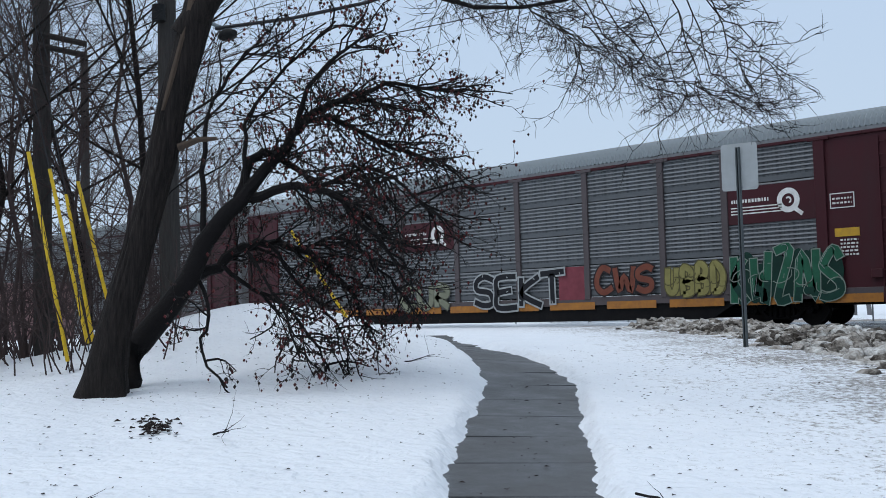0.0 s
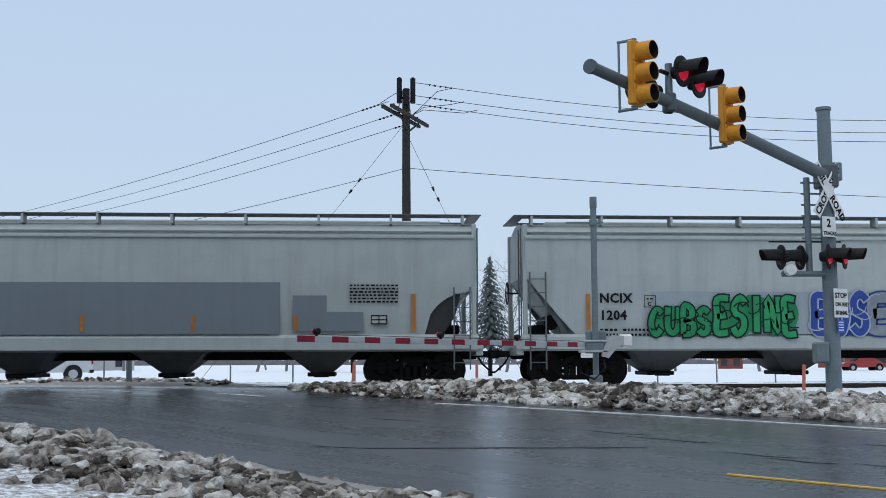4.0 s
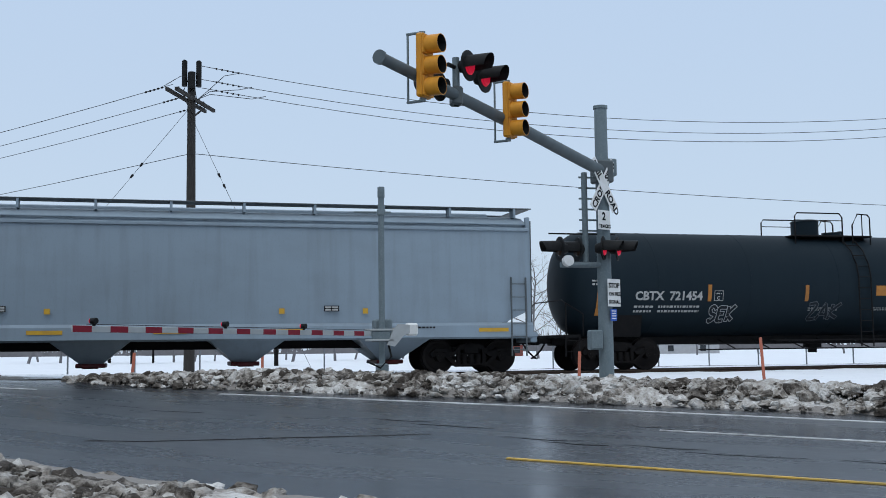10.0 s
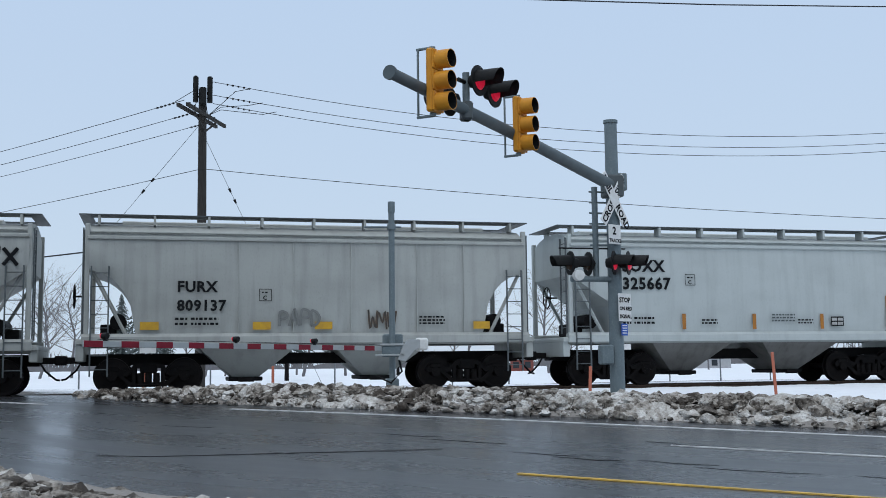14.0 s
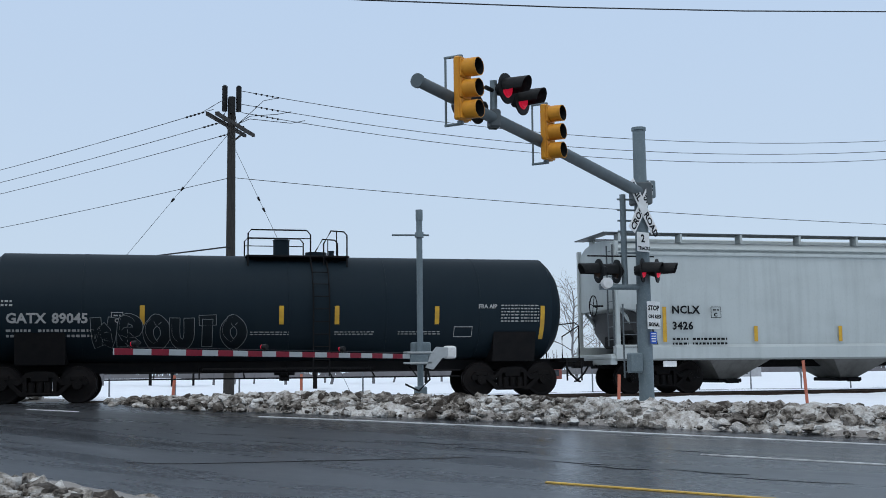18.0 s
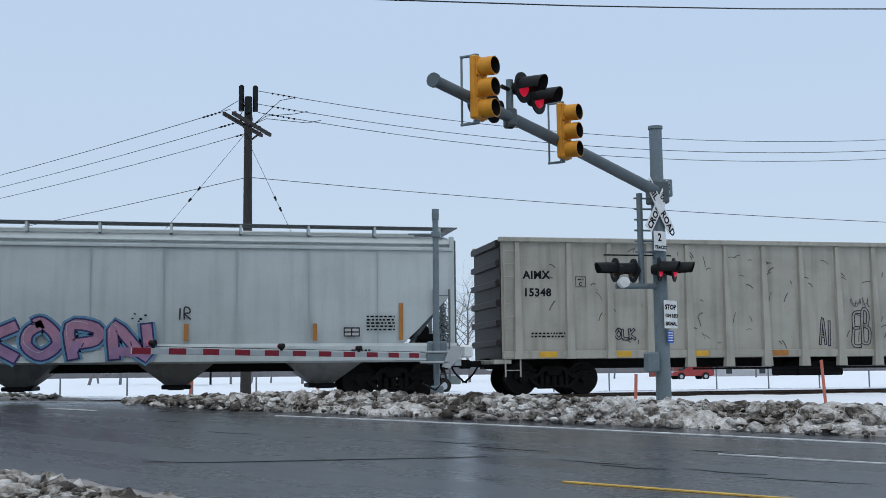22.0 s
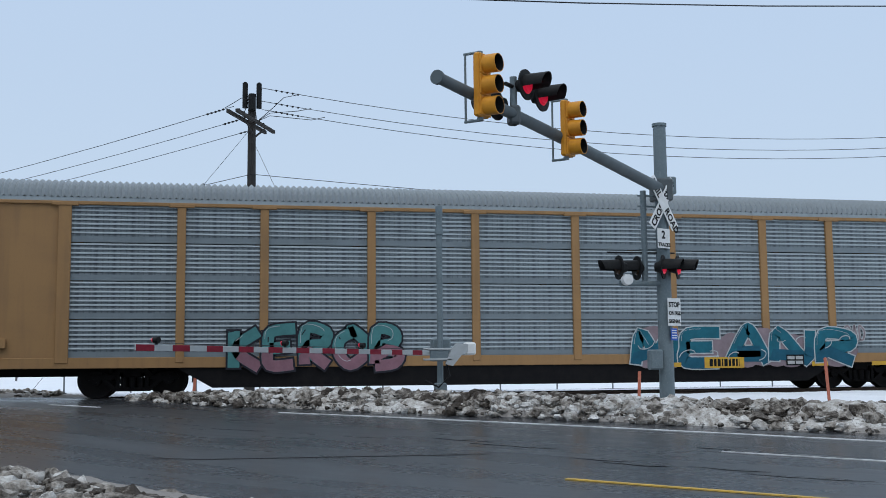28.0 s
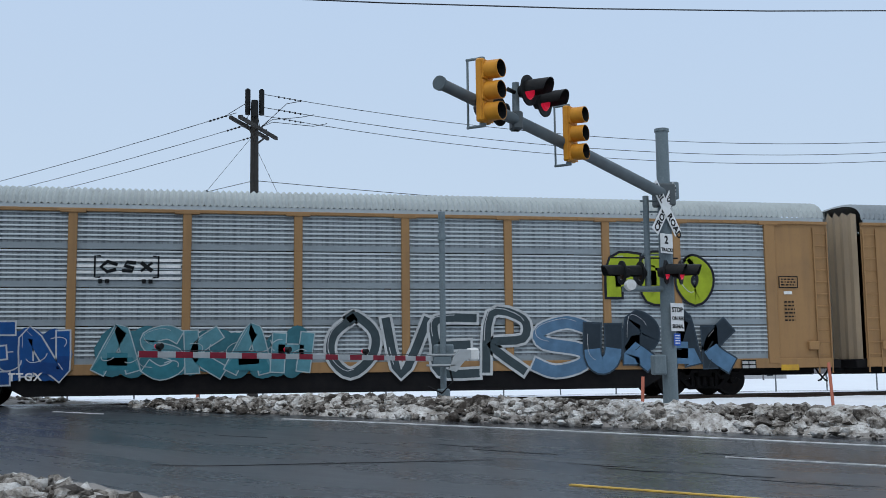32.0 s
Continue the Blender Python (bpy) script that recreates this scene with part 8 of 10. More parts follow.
    for k in range(4):
        g = Geo().box(-0.07, 0.07, -0.014, -0.009, 0.07 - 0.05 * k, 0.09 - 0.05 * k)
        part("notice_line", g, M["white"], bl, smooth=None)
    part("junction_box", Geo().box(-0.14, 0.14, -0.1, 0.1, -0.2, 0.2, 0.03), M["galv"], root, at=L(q.x - 0.28, q.y - 0.1, 1.65))
    part("junction_box", Geo().box(-0.1, 0.1, -0.1, 0.1, -0.18, 0.18, 0.02), M["galv"], root, at=L(q.x + 0.2, q.y, 5.2))


def make_gate():
    z0 = ground_z(*GATE)
    root = thing("crossing_gate", "lowered crossing gate with red and white striped arm", "crossing gate", at=(GATE.x, GATE.y, z0 - 0.05))
    L = lambda x, y, z: Vector((x - GATE.x, y - GATE.y, z - z0 + 0.05))
    part("post", Geo().cyl((0, 0, 0), (0, 0, 5.0 - z0), 0.07, 16), M["galv"], root, "galvanized gate post")
    part("post_top", Geo().cyl((0, 0, 5.0 - z0), (0, 0, 5.24 - z0), 0.082, 16), M["galv"], root)
    part("post_collar", Geo().cyl((0, 0, 4.6 - z0), (0, 0, 4.72 - z0), 0.1, 16), M["galv"], root)
    cr = Geo().cyl((-0.62, 0.05, 4.66 - z0), (0.22, -0.02, 4.66 - z0), 0.022, 8)
    part("top_crossarm", cr, M["galv"], root)
    part("base", Geo().box(-0.13, 0.13, -0.13, 0.13, -0.1, 0.5, 0.03), M["galv"], root)
    mec = Geo().box(-0.15, 0.27, 0.09, 0.4, 1.84 - z0, 2.24 - z0, 0.03)
    part("mechanism", mec, M["galv"], root, "grey gate mechanism case")
    part("mechanism_cover", Geo().box(0.5, 0.76, -0.34, -0.06, 1.86 - z0, 2.14 - z0, 0.04), M["white"], root, "white weathered counterweight cover")
    wt = Geo().prism([(0.05, 1.66 - z0), (0.22, 1.62 - z0), (0.42, 1.86 - z0), (0.56, 1.92 - z0), (0.56, 2.1 - z0), (0.3, 2.12 - z0), (0.16, 1.95 - z0)], "y", -0.36, -0.28)
    part("counterweight", wt, M["sign_back"], root)
    for z in (1.74, 1.97):
        part("arm_clamp", Geo().box(-0.44, 0.2, -0.36, -0.26, z - z0, z + 0.045 - z0, 0.01), M["sign_back"], root, "flat steel arm clamp")
    part("pivot_plate", Geo().box(-0.3, 0.12, -0.34, -0.29, 1.72 - z0, 1.96 - z0, 0.02), M["galv"], root)
    hose = Geo().tube([(0.1, -0.2, 1.7 - z0), (0.15, -0.3, 1.4 - z0), (-0.1, -0.32, 1.15 - z0), (-0.4, -0.25, 1.3 - z0)], 0.025, 6)
    part("cable_loop", hose, M["dark"], root)
    # arm: alternating stripes on a tapering board
    a = L(GATE.x - 0.25, GATE.y - 0.25, 1.86)
    b = L(-1.1, 17.97, 1.90)
    d = (b - a)
    length = d.length
    m = Matrix.Translation(a) @ Matrix((d.normalized(), Vector((0, 0, 1)).cross(d.normalized()), Vector((0, 0, 1)))).transposed().to_4x4()
    arm = part("arm", Geo().box(-0.3, length, -0.012, 0.012, -0.05, 0.05, 0.005), M["sign_back"], root, "white reflective gate arm")
    arm.matrix_local = m
    n = 11
    for k in range(n):
        x1 = length - 0.01 - k * length / n
        part("red_stripe", Geo().box(x1 - length / n * 0.5, x1, -0.0145, 0.0145, -0.0515, 0.0515, 0.003), M["red"], arm, "red reflective stripe")
    part("arm_truss", Geo().cyl((0, 0, 0.08), (length - 0.3, 0, 0.075), 0.006, 5), M["cable"], arm)
    for k, x in enumerate((length - 0.45, length * 0.58, length * 0.3)):
        lp = part("arm_lamp", Geo().cyl((x, -0.05, 0.13), (x, 0.05, 0.13), 0.05, 14), M["dark"], arm, "small red arm lamp")
        part("lens", Geo().cyl((x, -0.075, 0.13), (x, -0.05, 0.13), 0.042, 12), M["lens_red"], lp)
        part("foot", Geo().box(x - 0.02, x + 0.02, -0.02, 0.02, 0.05, 0.1), M["dark"], lp, smooth=None)


# ---- utility line ----
def sag(p, q, drop, n=14):
    p, q = Vector(p), Vector(q)
    return [p + (q - p) * (k / n) - Vector((0, 0, 4 * drop * (k / n) * (1 - k / n))) for k in range(n + 1)]


def at_angle(az, el, d):
    a, e = radians(az), radians(el)
    return Vector((d * math.sin(a), d * math.cos(a), 1.5 + d * math.tan(e)))


def make_utility():
    z0 = ground_z(1.5, 40)
    root = thing("utility_pole", "weathered wooden utility pole with double crossarm and transformers", "utility pole", at=(1.5, 40, z0 - 0.1))
    L = lambda p: Vector((p[0] - 1.5, p[1] - 40, p[2] - z0 + 0.1))
    top = 11.6
    part("pole", Geo().tube([(0, 0, 0), (0.02, 0, 5), (0, 0, top - z0)], 0.2, 14, 0.14), M["wood"], root, "dark weathered wooden pole")
    d = Vector((0.40, 0.916, 0)).normalized()
    for off in (-0.17, 0.17):
        c = Geo()
        n = Vector((-d.y, d.x, 0)) * off
        for s0, s1 in ((-1.85, 1.85),):
            p, q = Vector((0, 0, 10.62 - z0)) + n + d * s0, Vector((0, 0, 10.62 - z0)) + n + d * s1
            ring = lambda w: [w + Vector((0, 0, 0.06)) + n.normalized() * 0.05, w + Vector((0, 0, 0.06)) - n.normalized() * 0.05, w - Vector((0, 0, 0.06)) - n.normalized() * 0.05, w - Vector((0, 0, 0.06)) + n.normalized() * 0.05]
            c.loft([ring(p), ring(q)])
        part("crossarm", c, M["wood"], root, "wooden crossarm", smooth=None)
    d2 = Vector((0.40, 0.916, 0)).normalized()
    c = Geo().loft([[Vector((0.1, 0, 10.05 - z0 + abs(s) * 0.5)) + d2 * s + Vector((q1, 0, q2)) for q1, q2 in ((-0.02, -0.03), (0.02, -0.03), (0.02, 0.03), (-0.02, 0.03))] for s in (-1.0, 0.0, 1.0)])
    part("arm_brace", c, M["wood"], root, "slanting crossarm brace", smooth=None)
    for s in (-1, 1):
        b = Geo().cyl((s * 0.25, -0.1, 11.1 - z0), (s * 0.25, -0.1, 12.02 - z0), 0.1, 12)
        b.cyl((s * 0.25, -0.1, 12.02 - z0), (s * 0.25, -0.1, 12.06 - z0), 0.06, 10)
        part("switch_stick", b, M["dark"], root, "dark cylindrical cutout")
    b = Geo().cyl((0, -0.22, 11.0 - z0), (0, -0.22, 11.6 - z0), 0.13, 14)
    part("arrester", b, M["dark"], root)
    for s in (-1.2, -0.75, 0.75, 1.2):
        p = Vector((0, 0, 10.68 - z0)) + d * s
        part("insulator", Geo().cyl(p, p + Vector((0, 0, 0.16)), 0.05, 10, 0.03), M["dark"], root)

    def wire(name, p, q, drop, r=0.012, label="thin black overhead wire against the sky"):
        g = Geo().tube(sag(p, q, drop, 20), r, 5)
        solid(name, g, M["cable"], label, "overhead wire", "overhead wires")
    # three conductors each way, and a lower telephone cable
    for k, zz in enumerate((10.75, 10.7, 10.35)):
        e0 = (1.5 + d.x * (-1.7 + 1.6 * k), 40 + d.y * (-1.7 + 1.6 * k), 10.7)
        f0 = (-50.0 + 0.9 * k, 94.0, 10.7)
        wire("overhead_wire", e0, f0, 1.35 + 0.1 * k)
        e1 = (1.85, 39.9, (11.77, 11.28, 10.97)[k])
        f1 = (36.0, 39.2 + 0.4 * k, (11.65, 11.3, 11.0)[k])
        wire("overhead_wire", e1, f1, 1.24)
        for base, end, drop in ((e0, f0, 1.35 + 0.1 * k), (e1, f1, 1.24)):
            v = (Vector(end) - Vector(base) - Vector((0, 0, 4 * drop))).normalized()
            for s in np.linspace(0.5, 1.3, 5):
                p = L(Vector(base) + v * s)
                part("insulator", Geo().cyl(p, p + v * 0.06, 0.036, 8), M["dark"], root)
        mid = Vector(e1) + (Vector(f1) - Vector(e1)).normalized() * (1.3 + 0.5 * k) - Vector((0, 0, 0.2))
        part("jumper", Geo().tube([L(mid), L(mid + Vector((-0.5, 0, -0.12))), L((2.15, 39.9, 10.95 - 0.1 * k)), L(Vector((1.75, 40.6, 10.7)))], 0.013, 5), M["cable"], root)
        part("jumper", Geo().tube([L(Vector(e0) + Vector((-0.3, 0.3, 0.0))), L(Vector(e0) * 0.4 + Vector((1.3, 40, 11.6)) * 0.6), L((1.42, 39.9, 11.3 - 0.1 * k))], 0.013, 5), M["cable"], root)
    wire("overhead_wire", (1.5, 39.8, 8.55), (36.0, 39.4, 7.23), 0.29, 0.012)
    wire("overhead_wire", (1.5, 39.8, 8.55), (-50.0, 94.0, 8.4), 1.2, 0.012)
    for x, y, z in ((-50.0, 94.0, 10.9), (36.0, 39.6, 11.6)):
        zz = ground_z(x, y)
        pl = thing("utility_pole", "distant wooden utility pole carrying the line", "utility pole", at=(x, y, zz - 0.1))
        part("pole", Geo().cyl((0, 0, 0), (0, 0, z - zz + 0.6), 0.17, 10, 0.12), M["wood"], pl)
        part("crossarm", Geo().box(-1.3, 1.3, -0.06, 0.06, z - zz - 0.15, z - zz + 0.02), M["wood"], pl, smooth=None)
    # thick telephone cable below the power lines
    wire("overhead_wire", (1.5, 39.8, 6.05), (-50.0, 94.0, 6.2), 0.4, 0.03, "thick black telephone cable")
    for top, foot in (((1.5, 39.9, 10.3), (-6.8, 44, 0.3)), ((1.5, 39.9, 9.9), (6.5, 43, 0.3))):
        gy = thing("guy_wire", "thin guy wire of the pole with a bead insulator", "guy wire", "guy wires")
        a, b = Vector(top), Vector(foot)
        part("strand", Geo().cyl(a, b, 0.008, 5), M["cable"], gy)
        for f in (0.2, 0.24):
            c = a.lerp(b, f)
            part("insulator", Geo().cyl(c, c + (b - a).normalized() * 0.16, 0.05, 8, 0.03), M["dark"], gy, "dark bead insulator")
    # near street wire high over the road
    ends = []
    for x, y in ((-28.0, 14.0), (27.0, 14.0)):
        z0 = ground_z(x, y)
        pl = thing("utility_pole", "plain wooden pole carrying one street wire", "utility pole", at=(x, y, z0 - 0.1))
        part("pole", Geo().cyl((0, 0, 0), (0, 0, 8.9 - z0), 0.14, 10, 0.11), M["wood"], pl)
        ends.append((x, y, 8.2 if x < 0 else 8.66))
    wire("overhead_wire", ends[0], ends[1], 2.06, 0.010, "thin black street wire over the road")
    


def make_far_signal():
    """Signal on a grey post at the far corner of the crossing, glimpsed between cars."""
    p = at_angle(-11.75, 0, 36.0)
    z0 = ground_z(p.x, p.y)
    root = thing("traffic_signal", "yellow traffic signal on a grey post behind the tracks", "traffic signal", at=(p.x, p.y, z0 - 0.1))
    part("post", Geo().cyl((0, 0, 0), (0, 0, 4.4 - z0), 0.09, 14), M["galv"], root)
    q = at_angle(-12.1, 3.75, 36.0) - Vector((p.x, p.y, z0 - 0.1))
    hd = part("signal_head", Geo().box(-0.16, 0.16, -0.14, 0.14, 0, 1.0, 0.03), M["amber"], root, "yellow signal housing turned away")
    hd.matrix_local = Matrix.Translation(q)
    for k in range(3):
        part("visor", Geo().cyl((-0.15, 0, 0.18 + 0.32 * k), (-0.36, 0, 0.17 + 0.32 * k), 0.13, 14, caps=False), M["amber"], hd)
    part("control_box", Geo().box(-0.22, 0.3, -0.2, 0.2, 1.12, 1.4, 0.03), M["amber"], hd, "small yellow box on top")
    part("bracket", Geo().cyl((0.1, 0, 1.05), (0.3, 0, 0.95), 0.03, 8), M["dark"], hd)


def make_sign():
    x, y = -8.85, 15.15
    z0 = ground_z(x, y)
    root = thing("road_sign", "blank back of a square road sign on a steel post", "road sign", at=(x, y, z0 - 0.1))
    part("post", Geo().prism([(-0.03, -0.02), (-0.012, -0.02), (-0.012, 0.02), (0.012, 0.02), (0.012, -0.02), (0.03, -0.02), (0.03, 0.03), (-0.03, 0.03)], "z", 0, 4.02 - z0), M["galv_dark"], root, "grey steel sign post", smooth=None)
    g = Geo()
    out = []
    for cx, cz, a0 in ((0.24, 0.32, 0), (-0.24, 0.32, 90), (-0.24, -0.32, 180), (0.24, -0.32, 270)):
        out += [(cx + 0.045 * math.cos(radians(a0 + q)), cz + 0.045 * math.sin(radians(a0 + q))) for q in (0, 30, 60, 90)]
    g.prism(out, "y", -0.002, 0.004)
    pl = part("plate", g, M["sign_back"], root, "bare aluminium sign back", smooth=None)
    pl.location, pl.rotation_euler = (0, 0.04, 3.72 - z0), (0, 0, radians(12))


def make_stakes():
    for az, el_t, d, lean in ((22.05, -0.2, 27.5, 4), (31.2, 0.4, 26.5, -6), (-0.6, 0.0, 37, 5), (5.8, 0.0, 38, 0)):
        p = at_angle(az, 0, d)
        z0 = ground_z(p.x, p.y)
        h = at_angle(az, el_t, d).z - z0
        g = Geo().box(-0.05, 0.05, -0.015, 0.015, -0.15, h, 0.006)
        ob = solid("marker_stake", g, M["marker"], "faded orange marker stake standing in the snow", "stake", "marker stakes", smooth=None)
        ob.matrix_world = pose(p.x, p.y, z0, 0, lean, 30)


def make_fence():
    root = thing("chain_link_fence", "low chain-link fence beyond the tracks", "fence")
    y, step = 47.0, 2.6
    for k in range(40):
        x = -42 + k * step
        z = ground_z(x, y)
        part("fence_post", Geo().cyl((x, y, z - 0.1), (x, y, z + 1.25), 0.035, 8), M["fence"], root)
    part("top_rail", Geo().tube([(x, y, ground_z(x, y) + 1.22) for x in np.linspace(-42, 59, 40)], 0.022, 6), M["fence"], root)
    part("bottom_wire", Geo().tube([(x, y, ground_z(x, y) + 0.12) for x in np.linspace(-42, 59, 40)], 0.01, 5), M["fence"], root)


# ---- vehicles behind the crossing ----
def make_vehicle(name, label, paint, length, width, height, kind, at, turn):
    root = thing(name, label, "car", at=at, turn=turn)
    h, w = length / 2, width / 2
    if kind == "suv":
        low = [(-h, 0.45), (-h, 0.85), (-h + 0.12, 1.02), (-h + 1.3, 1.1), (h - 0.08, 1.12), (h, 0.9), (h, 0.45)]
        cab = [(-h + 1.15, 1.08), (-h + 1.95, 1.68), (-h + 2.4, height), (h - 0.6, height - 0.02), (h - 0.25, 1.62), (h - 0.05, 1.1)]
    else:
        low = [(-h, 0.4), (-h, 0.72), (-h + 0.15, 0.85), (-h + 1.25, 0.93), (h - 0.1, 0.97), (h, 0.8), (h, 0.4)]
        cab = [(-h + 1.1, 0.92), (-h + 1.85, 1.36), (-h + 2.3, height), (h - 1.3, height - 0.02), (h - 0.45, 1.0)]
    g = Geo().loft([[(x, y * (0.94 if q else 1), z) for x, z in low] for q, y in ((1, -w), (0, -w + 0.08), (0, w - 0.08), (1, w))])
    part("body", g, paint, root, smooth=25)
    g = Geo().loft([[(x, y, z) for x, z in cab] for y in (-w + 0.14, w - 0.14)])
    cabin = part("cabin", g, paint, root, smooth=25)
    for s in (-1, 1):
        for a, b in ((0.12, 0.48), (0.53, 0.92)):
            x0, x1 = cab[1][0] + (cab[-2][0] - cab[1][0]) * a, cab[1][0] + (cab[-2][0] - cab[1][0]) * b
            zt, zb = height - 0.14, cab[0][1] + 0.07
            g = Geo().prism([(x0 - (0.35 if a < 0.2 else 0), zb), (x1, zb), (x1 - (0.1 if a > 0.2 else 0), zt), (x0, zt)], "y", s * (w - 0.15) - 0.006, s * (w - 0.135) + 0.006)
            part("window", g, M["glass"], cabin, "dark side window", smooth=None)
    g = Geo().prism([(cab[0][0] + 0.08, cab[0][1] + 0.04), (cab[1][0] - 0.02, cab[1][1]), (cab[1][0] - 0.05, cab[1][1] + 0.02), (cab[0][0] + 0.03, cab[0][1] + 0.05)], "y", -w + 0.22, w - 0.22)
    part("windscreen", g, M["glass"], cabin, smooth=None)
    r = 0.37 if kind == "suv" else 0.32
    for x in (-h + 0.9, h - 0.95):
        for s in (-1, 1):
            wh = part("wheel", Geo().cyl((x, s * (w - 0.2), r), (x, s * (w + 0.01), r), r, 20), M["tyre"], root)
            part("rim", Geo().cyl((x, s * (w + 0.01), r), (x, s * (w + 0.02), r), r * 0.62, 16, r * 0.55), M["chrome"], wh)
            part("wheel_arch", Geo().cyl((x, s * (w - 0.19), r + 0.03), (x, s * (w + 0.004), r + 0.03), r + 0.08, 20), M["dark"], root)
    for s in (-1, 1):
        part("headlight", Geo().box(-h - 0.01, -h + 0.2, s * (w - 0.3) - 0.18, s * (w - 0.3) + 0.18, 0.72, 0.88, 0.02), M["chrome"], root)
        part("tail_light", Geo().box(h - 0.1, h + 0.012, s * (w - 0.15) - 0.1, s * (w - 0.15) + 0.1, 0.85, 1.1, 0.02), M["red"], root)
    part("bumper", Geo().box(-h - 0.05, -h + 0.2, -w + 0.05, w - 0.05, 0.42, 0.62, 0.04), M["dark"] if kind == "suv" else paint, root)
    part("bumper", Geo().box(h - 0.2, h + 0.05, -w + 0.05, w - 0.05, 0.42, 0.62, 0.04), M["dark"] if kind == "suv" else paint, root)
    return root


# ---- trees ----
def grow(g, rnd, p, d, length, r, depth, droop, spread, kids, sides=5, tips=None, wob=0.25, shrink=0.62, steps=5):
    """A tapering, crooked limb with its side branches. tips collects twig ends."""
    p, d = Vector(p), Vector(d).normalized()
    pts, dirs = [p], [d]
    for k in range(steps):
        d = (d + Vector((rnd.uniform(-wob, wob), rnd.uniform(-wob, wob), rnd.uniform(-wob, wob) * 0.8 - droop))).normalized()
        p = p + d * length / steps
        pts.append(p)
        dirs.append(d)
    g.tube(pts, r, sides if depth > 1 else (4 if depth == 1 else 3), r * (0.45 if depth else 0.3))
    if depth == 0:
        if tips is not None:
            tips += pts[1:]
        return
    for k in range(kids):
        f = 0.25 + 0.75 * (k + rnd.random()) / kids
        i = min(int(f * steps), steps - 1)
        q = pts[i] + (pts[i + 1] - pts[i]) * (f * steps - i)
        side = Vector((rnd.uniform(-1, 1), rnd.uniform(-1, 1), rnd.uniform(-0.7, 0.7))).normalized()
        dd = (dirs[i] * (1 - spread) + side * spread).normalized()
        grow(g, rnd, q, dd, length * shrink * rnd.uniform(0.7, 1.2), max(r * 0.5 * (1 - 0.4 * f), 0.0035), depth - 1, droop, spread, kids, sides, tips, wob, shrink, max(3, steps - 1))


def make_big_tree():
    root = thing("tree", "tall leaning bare tree with furrowed grey bark", "tree", at=(-11.2, 5.7, 0.6))
    o = Vector((-11.2, 5.7, 0.6))
    line = [at_angle(az, el, 12.6) for az, el in ((-63.0, -4.8), (-62.26, -0.85), (-60.98, 3.6), (-59.87, 7.59), (-59.25, 10.42), (-58.45, 13.23), (-57.65, 16.0), (-56.7, 19.5), (-55.3, 26))]
    rad = [0.27, 0.19, 0.165, 0.165, 0.162, 0.17, 0.175, 0.14, 0.1]
    rnd = random.Random(5)
    rings = []
    fine = []
    for k in range(len(line) - 1):
        for j in range(10):
            t = j / 10
            fine.append((line[k].lerp(line[k + 1], t), rad[k] + (rad[k + 1] - rad[k]) * t))
    fine.append((line[-1], rad[-1]))
    for p, r in fine:
        ring = []
        for k in range(64):
            a = 2 * math.pi * k / 64
            fur = 1 + 0.075 * abs(math.sin(a * 8 + 1.6 * math.sin(p.z * 1.7 + 2 * math.sin(a)))) ** 0.6 - 0.04 + 0.03 * math.sin(a * 19 + p.z * 5) + 0.05 * noise.noise(Vector((math.cos(a) * 2.4, math.sin(a) * 2.4, p.z * 1.3)))
            flare = 1 + 0.75 * max(0, 1 - (p.z - 0.4) / 0.7) ** 1.6 * (0.6 + 0.5 * math.sin(a * 4 + 1))
            ring.append(p + Vector((math.cos(a), math.sin(a), 0)) * r * fur * flare - o)
        rings.append(ring)
    part("trunk", Geo().loft(rings), M["bark"], root, "furrowed grey-brown leaning trunk", smooth=60)
    twigs = Geo()
    # stub and torn wood near the fork
    st = Geo().tube([at_angle(-58.9, 8.7, 12.4) - o, at_angle(-57.9, 9.1, 12.3) - o, at_angle(-57.0, 9.15, 12.2) - o], 0.045, 7, 0.02)
    part("broken_branch", st, M["torn"], root, "pale broken branch stub")
    # pale strip where the bark is torn away, lying on the trunk's face
    tear = Geo()
    rings = []
    for k in range(9):
        t = k / 8
        p, r = fine[int(40 + t * 24)]
        w = 0.02 + 0.045 * t + 0.012 * math.sin(9 * t)
        c = p + Vector((0.45, -0.89, 0)) * r * 0.93
        side = Vector((0.89, 0.45, 0))
        rings.append([c - side * w - o, c - side * w * 0.5 + Vector((0.45, -0.89, 0)) * 0.035 - o, c + side * w * 0.5 + Vector((0.45, -0.89, 0)) * 0.035 - o, c + side * w - o])
    part("torn_bark", tear.loft(rings), M["torn"], root, "strip of bare torn wood", smooth=None)
    part("fork_limb", Geo().tube([at_angle(-58.6, 14.2, 12.6) - o, at_angle(-57.0, 16.5, 12.5) - o, at_angle(-55, 21, 12.2) - o, at_angle(-52, 27, 11.8) - o], 0.17, 12, 0.1), M["bark"], root)
    # a dark branch enters along the top, long limbs hang their twigs into the sky over the walk
    part("limb", Geo().tube([at_angle(-52, 20, 11.8) - o, at_angle(-45.1, 16.1, 11.2) - o, at_angle(-43.4, 15.6, 11.1) - o, at_angle(-41, 15.5, 11.0) - o, at_angle(-38.6, 15.75, 11.0) - o, at_angle(-36, 16.6, 11) - o], 0.03, 7, 0.012), M["bark_dark"], root, "long dark limb")
    ends = ((-43.5, 14.9), (-41.3, 14.4), (-39.4, 13.9), (-38.6, 13.0), (-37.5, 11.9), (-36, 11.2), (-34.6, 10.5), (-33.5, 9.9), (-32.4, 9.3), (-31.3, 9.5), (-30.3, 9.4), (-29.3, 9.9), (-28.5, 10.9))
